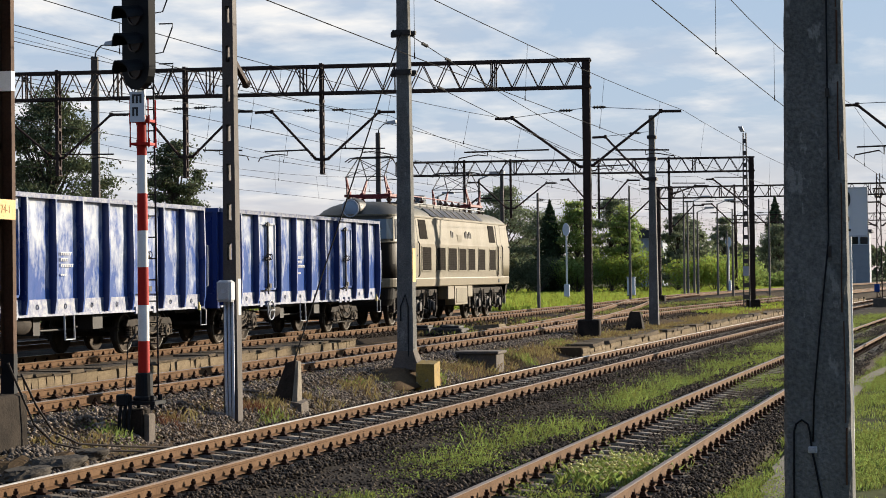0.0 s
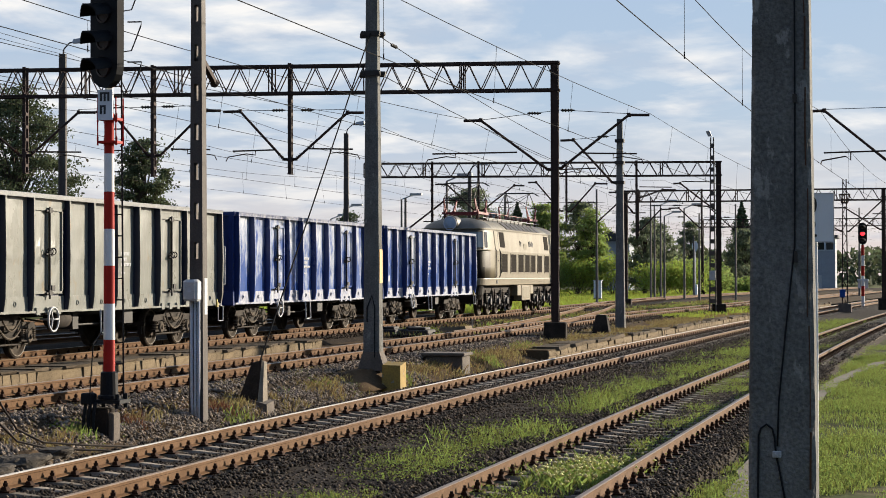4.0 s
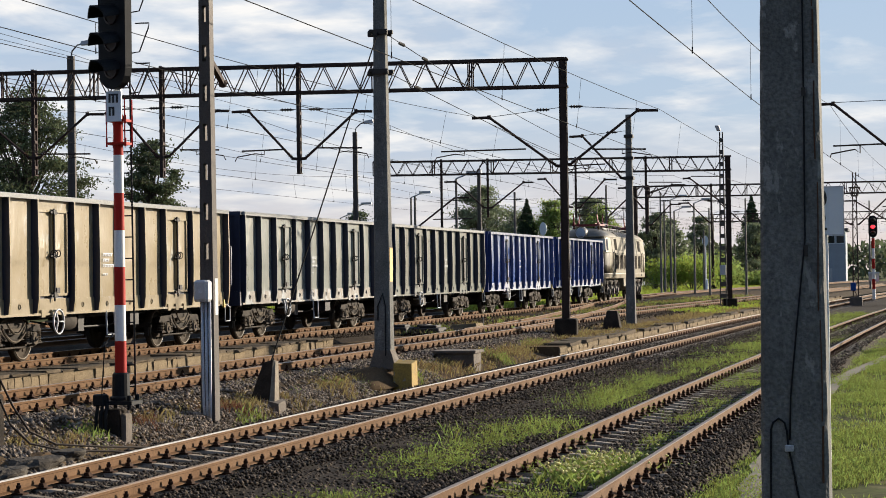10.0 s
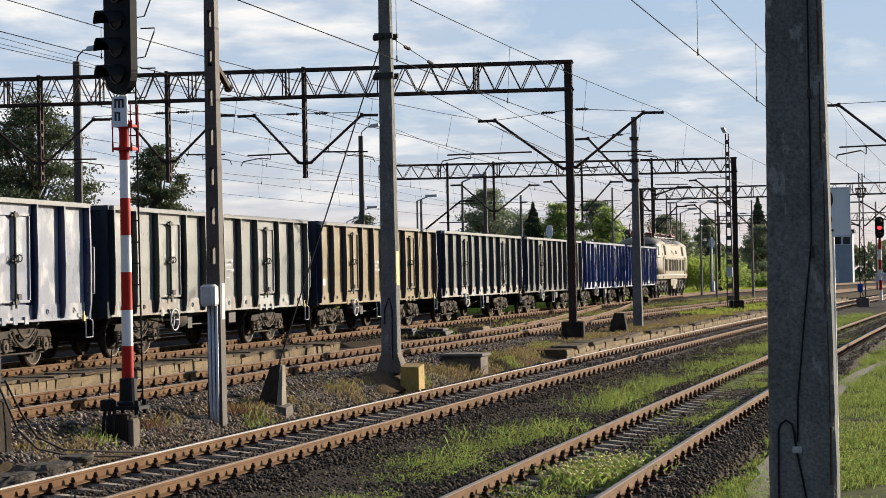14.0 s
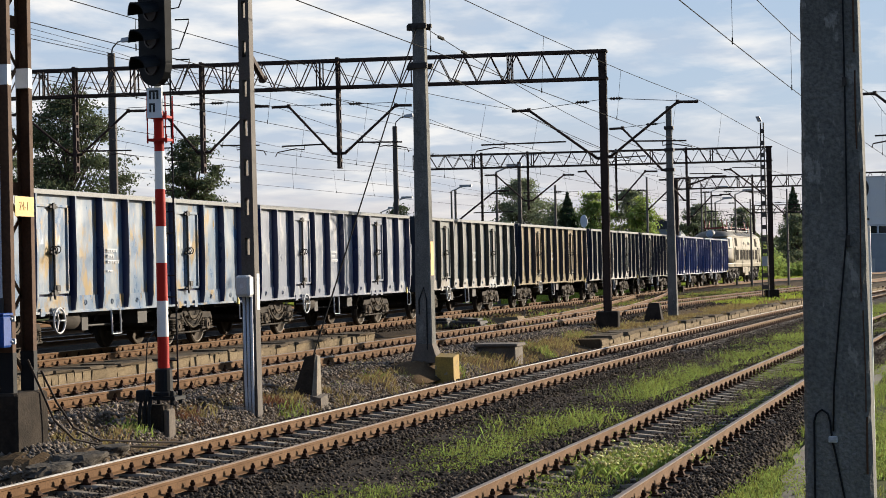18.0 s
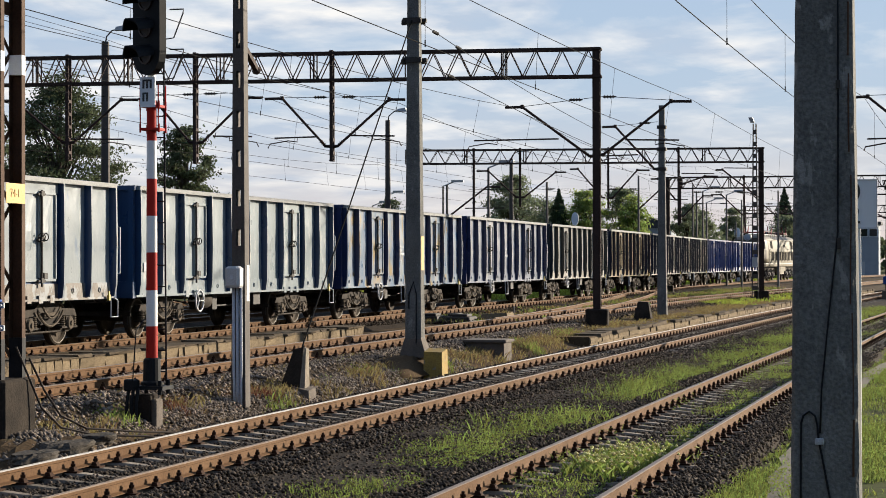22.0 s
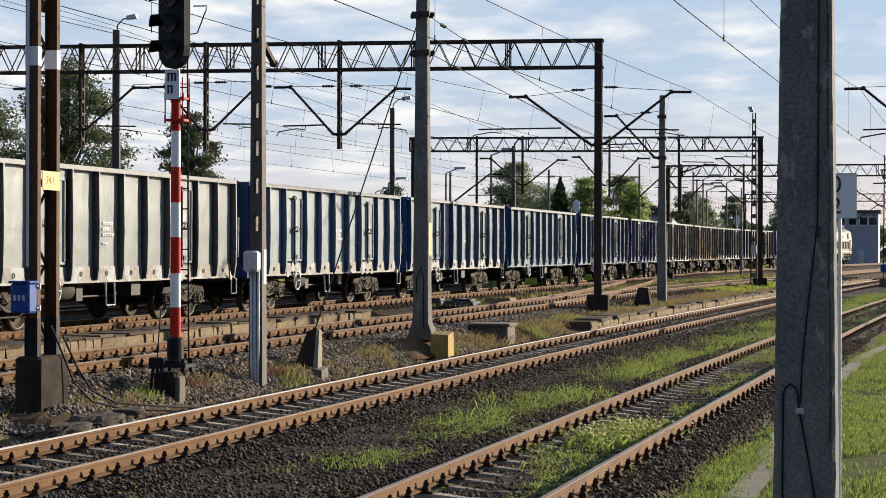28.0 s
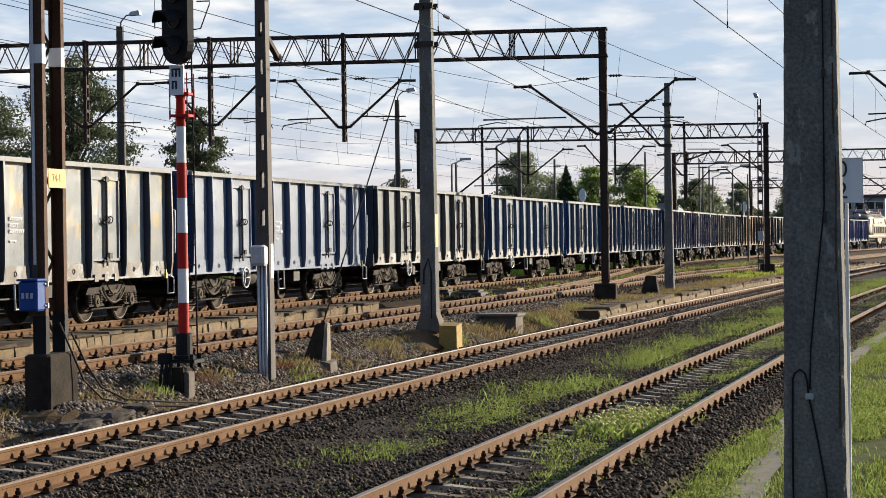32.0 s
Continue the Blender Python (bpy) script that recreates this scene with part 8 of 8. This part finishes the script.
    stones("flower_heads", x[:260], y[:260], -0.2 + RNG.uniform(0.08, 0.2, 260), 0.02, PETAL, "small cream flowers in a clump between the rails")


grow()


def dirt_path():
    m = Mesh()
    pts = [(-1.8, 11), (-1.88, 16), (-1.95, 22), (-2.1, 27), (-2.2, 35), (-2.0, 46), (-1.6, 52), (-0.9, 60)]
    for (x0, y0), (x1, y1) in zip(pts, pts[1:]):
        for k in range(6):
            f = k / 6
            x, y = x0 + (x1 - x0) * f, y0 + (y1 - y0) * f
            w = 0.17 + 0.12 * noise.noise((y * 0.8, 3, 1))
            m.v += [(x - w, y, -0.325), (x + w, y, -0.325)]
    for k in range(len(m.v) // 2 - 1):
        m.f.append((2 * k, 2 * k + 1, 2 * k + 3, 2 * k + 2)); m.s.append(0)
    tagged(part("dirt_path", m, PATH_DIRT), "trodden dirt path through the grass", kind="structure")


PATH_DIRT = mat("path_dirt", (0.20, 0.165, 0.115), 0.95, dark=(0.11, 0.095, 0.055), scale=1.5, fine=25, bump=0.4, spot=(0.10, 0.14, 0.04), spot_scale=3, spot_at=0.55)
dirt_path()


def boulder(x, y, z, r, label):
    """A worn lump of broken concrete, flat on top with chipped sides."""
    m = Mesh()
    rs = []
    for k in range(13):
        a = -math.pi / 2 + math.pi * (k + 0.3) / 13.3
        flat = min(math.sin(a) * 0.42, 0.25)
        ring = []
        for q in range(28):
            t = q / 28 * 2 * math.pi
            c = (math.cos(t) * 1.3 + x, math.sin(t) * 1.3 + y, a)
            g = 1 + 0.35 * noise.noise(c) + 0.10 * noise.noise((c[0] * 4, c[1] * 4, a * 4))
            ring.append((math.cos(t) * math.cos(a) ** 0.6 * r * g, 1.5 * math.sin(t) * math.cos(a) ** 0.6 * r * g, r * (flat + 0.05 * noise.noise((c[0] * 5, c[1] * 5, a * 2)))))
        rs.append(ring)
    m.rings(rs)
    tagged(part("boulder", m, LUMP, at=(x, y, z)), label, "stone", "broken concrete lumps")


LUMP = mat("broken_concrete", (0.105, 0.088, 0.068), 0.92, dark=(0.08, 0.068, 0.055), scale=3, fine=25, bump=0.6, amount=0.9, spec=0.15)


def rubble():
    m = Mesh()
    rs = []
    for r, z in ((1.5, -0.30), (1.15, -0.10), (0.85, 0.0), (0.55, 0.07), (0.3, 0.09)):
        rs.append([(math.cos(a) * r * 0.72, math.sin(a) * r * 1.1, z + 0.07 * noise.noise((math.cos(a) * 2, math.sin(a) * 2, r * 3))) for a in [k / 24 * 2 * math.pi for k in range(24)]])
    m.rings(rs)
    ob = part("rubble_mound", m, SOIL, at=(-10.95, 21.9, 0.0))
    tagged(ob, "low mound of earth and rubble round the post", kind="structure")
    n = 2600
    a, r = RNG.uniform(0, 6.28, n), RNG.random(n) ** 0.6 * 1.25
    stones("rubble_stones", -10.95 + np.cos(a) * r * 0.72, 21.9 + np.sin(a) * r * 1.1, 0.09 - np.clip(r - 0.3, 0, 2) * 0.24 + RNG.uniform(-0.02, 0.03, n), 0.035, STONE_L, "pale loose stones on the mound round the post")


rubble()
boulder(-10.35, 21.7, -0.04, 0.30, "lump of broken concrete half sunk in gravel")
boulder(-10.25, 20.7, -0.06, 0.26, "flat lump of broken concrete by the post")
boulder(-10.3, 22.6, 0.0, 0.2, "small lump of broken concrete by the post")


# ---- trees and bushes ----
def tree(x, y, h, w, base, label, leaf, n=5200, clumps=26, size=0.2, trunk=0.22, dense=1.0, z=0.0):
    """A tapered trunk with limbs; the crown is many leaves in clumps round the limbs' ends."""
    ob = thing("tree", x, y, z, label, "tree", "trees along the yard")
    rnd = random.Random(int(x * 31 + y * 7))
    ends = []
    for k in range(clumps):
        f = (k + 0.5) / clumps
        zz = base + (h - base) * (f ** 0.9)
        prof = math.sin(math.pi * (0.16 + 0.80 * f)) ** 0.8
        a = k * 2.4 + rnd.uniform(-0.5, 0.5)
        r = w * prof * rnd.uniform(0.25, 0.95)
        ends.append(Vector((math.cos(a) * r, math.sin(a) * r, zz + rnd.uniform(-0.5, 0.5))))
    m = Mesh()
    m.pipe([(0, 0, -0.3), (0.05, 0.02, h * 0.25), (-0.08, 0.06, h * 0.5), (0.02, 0, h * 0.85)], trunk, n=8)
    m.v = [(vx * (1 - 0.75 * max(vz, 0) / h), vy * (1 - 0.75 * max(vz, 0) / h), vz) for vx, vy, vz in m.v]
    part("trunk", m, BARK, ob)
    m = Mesh()
    for e in ends:
        z0 = max(base * 0.7, e.z * 0.62)
        m.tube((0, 0, z0), tuple(e), trunk * 0.28, trunk * 0.07, n=5)
    part("limb", m, BARK, ob)
    pts = []
    per = n // clumps
    for e in ends:
        r = w * rnd.uniform(0.22, 0.42) * dense
        pts.append(np.array(e) + RNG.normal(0, 1, (per, 3)) * r * np.array([0.55, 0.55, 0.24]))
    v, t = leaves_at(np.concatenate(pts), size)
    part("crown", tri_data("crown", v, t, [leaf]), None, ob)


def spruce(x, y, h, w, label):
    ob = thing("tree", x, y, 0, label, "tree", "trees along the yard")
    m = Mesh()
    m.lathe((0, 0, -0.3), [(0.2, 0), (0.02, h + 0.2)], n=8)
    part("trunk", m, BARK, ob)
    n = 9000
    f = RNG.random(n) ** 0.70
    zz = h * (0.06 + 0.94 * (1 - f))
    tier = (np.floor(f * 13) / 13 * 0.55 + f * 0.45)
    a = RNG.uniform(0, 6.28, n)
    r = w * tier ** 0.8 * (RNG.random(n) ** 0.5) * (1 + 0.25 * np.sin(a * 5 + np.floor(f * 13) * 2))
    p = np.stack([np.cos(a) * r, np.sin(a) * r, zz - r * 0.25], -1)
    v, t = leaves_at(p, 0.17)
    part("crown", tri_data("crown", v, t, [NEEDLE]), None, ob)


def bush(x, y, h, w, leaf, label, n=5200):
    ob = thing("bush", x, y, 0.0, label, "bush", "bushes along the yard")
    rnd = random.Random(int(x * 17 + y * 5))
    m = Mesh()
    ends = []
    for k in range(9):
        a = k * 2.4
        e = (math.cos(a) * w * rnd.uniform(0.3, 0.9), math.sin(a) * w * rnd.uniform(0.3, 0.9), h * rnd.uniform(0.35, 0.85))
        ends.append(e)
        m.tube((0, 0, -0.1), e, 0.05, 0.015, n=5)
    part("stem", m, BARK, ob)
    pts = []
    for e in ends:
        d = RNG.normal(0, 1, (n // 9, 3))
        d /= np.linalg.norm(d, axis=1)[:, None]
        q = np.array(e) + d * (RNG.random((n // 9, 1)) ** 0.5) * np.array([w * 0.55, w * 0.55, h * 0.34])
        q[:, 2] = np.abs(q[:, 2])
        pts.append(q)
    v, t = leaves_at(np.concatenate(pts), 0.10)
    part("crown", tri_data("crown", v, t, [leaf]), None, ob)


tree(-53.6, 112.0, 13.2, 3.9, 3.2, "large dark leafy tree behind the sidings", LEAF_D, 30000, 90, 0.10, 0.32, 0.72)
tree(-45.4, 112.0, 10.2, 2.5, 3.0, "leafy tree with gaps behind the sidings", LEAF_D, 15000, 60, 0.10, 0.24, 0.72)
tree(-62.4, 118.0, 11.6, 4.6, 2.6, "broad leafy tree behind the sidings", LEAF_D, 20000, 60, 0.11, 0.25, 0.8)
tree(-55.2, 190.0, 8.0, 2.2, 3.0, "small leafy tree far behind the sidings", LEAF_D, 7000, 30, 0.12)
tree(-45.1, 200.0, 10.8, 3.8, 2.0, "broad grey-green tree behind the yard", LEAF_H, 17000, 60, 0.13, 0.25, 0.8)
tree(-42.6, 206.0, 8.4, 2.9, 1.6, "lower grey-green tree behind the yard", LEAF_H, 9000, 40, 0.13)
spruce(-40.1, 200.0, 9.7, 2.3, "dark green spruce behind the yard")
spruce(-52.3, 232.0, 8.4, 1.3, "slim young spruce far behind the yard")
tree(-37.3, 200.0, 9.2, 2.7, 1.2, "bright green tree behind the yard", LEAF, 15000, 44, 0.13)
tree(-34.4, 204.0, 9.9, 2.7, 1.2, "tall grey-green tree behind the yard", LEAF_H, 13000, 44, 0.13, 0.22, 0.85)
tree(-32.3, 200.0, 8.2, 2.2, 1.0, "green tree by the sidings", LEAF, 10000, 36, 0.13)
tree(-27.0, 200.0, 7.8, 2.1, 0.8, "dark leafy tree by the sidings", LEAF_H, 10000, 36, 0.13)
tree(-30.6, 240.0, 8.0, 2.6, 0.8, "mid-green leafy tree far along the sidings", LEAF_H, 9000, 36, 0.14)
tree(-29.6, 265.0, 8.9, 2.2, 1.2, "round dark tree far along the line", LEAF_H, 9000, 30, 0.15)
spruce(-22.9, 265.0, 12.0, 3.2, "tall dark conifer beside the line")
spruce(-20.7, 268.0, 13.4, 3.4, "tall broad conifer beside the line")
spruce(-18.6, 270.0, 12.4, 3.2, "dark conifer beside the line")
tree(-21.8, 258.0, 8.0, 2.9, 0.6, "dark dense tree beside the line", LEAF_H, 10000, 30, 0.15)
for bx, by, bh, bw, bl in ((-33.6, 192, 4.6, 3.0, LEAF_Y), (-30.6, 196, 5.2, 3.2, LEAF_Y), (-27.6, 200, 4.0, 2.8, LEAF), (-24.6, 188, 3.8, 2.6, LEAF_Y), (-22.8, 190, 4.6, 2.8, LEAF_Y),
                           (-21.4, 208, 3.6, 2.4, LEAF), (-36.5, 190, 4.0, 2.6, LEAF), (-20.0, 222, 2.4, 1.8, LEAF), (-40.5, 190, 4.2, 3.0, LEAF_D), (-23.0, 205, 5.2, 3.0, LEAF), (-44.0, 194, 4.6, 3.2, LEAF_D)):
    bush(bx, by + 6, bh * 0.8, bw * 0.9, bl, "fresh green bush beside the sidings" if bl is LEAF_Y else "green bush at the edge of the yard")


def far_woods():
    n = 26000
    x = RNG.uniform(-330, 150, n)
    y = 430 + RNG.uniform(0, 60, n)
    top = np.array([7 + 4.5 * noise.noise((v * 0.03, 2, 0)) + 2.5 * noise.noise((v * 0.15, 5, 0)) for v in x])
    z = RNG.random(n) ** 0.7 * np.clip(top, 2, 14)
    v, t = leaves_at(np.stack([x, y, z], -1), 0.9)
    tagged(part("far_woods", tri_data("far_woods", v, t, [LEAF_D]), None), "dark line of woods on the horizon", kind="stuff")


far_woods()

# ---- what moves ----
def motions():
    times = [0.0, 2.0, 4.0, 6.0, 8.0, 10.0, 12.0, 14.0, 16.0, 18.0, 20.0, 22.0, 24.0, 26.0, 28.0, 30.0, 32.0]
    for ob, s, half in TRAIN:
        walk(ob, [(t, rides(s + run(t), half)) for t in times])
    ticks = [i / 10 for i in range(321)]
    for ob, place, r in WHEELS:
        walk(ob, [(t, Matrix.Translation(place) @ Euler((-run(t) / r, 0, 0)).to_matrix().to_4x4()) for t in ticks])


motions()
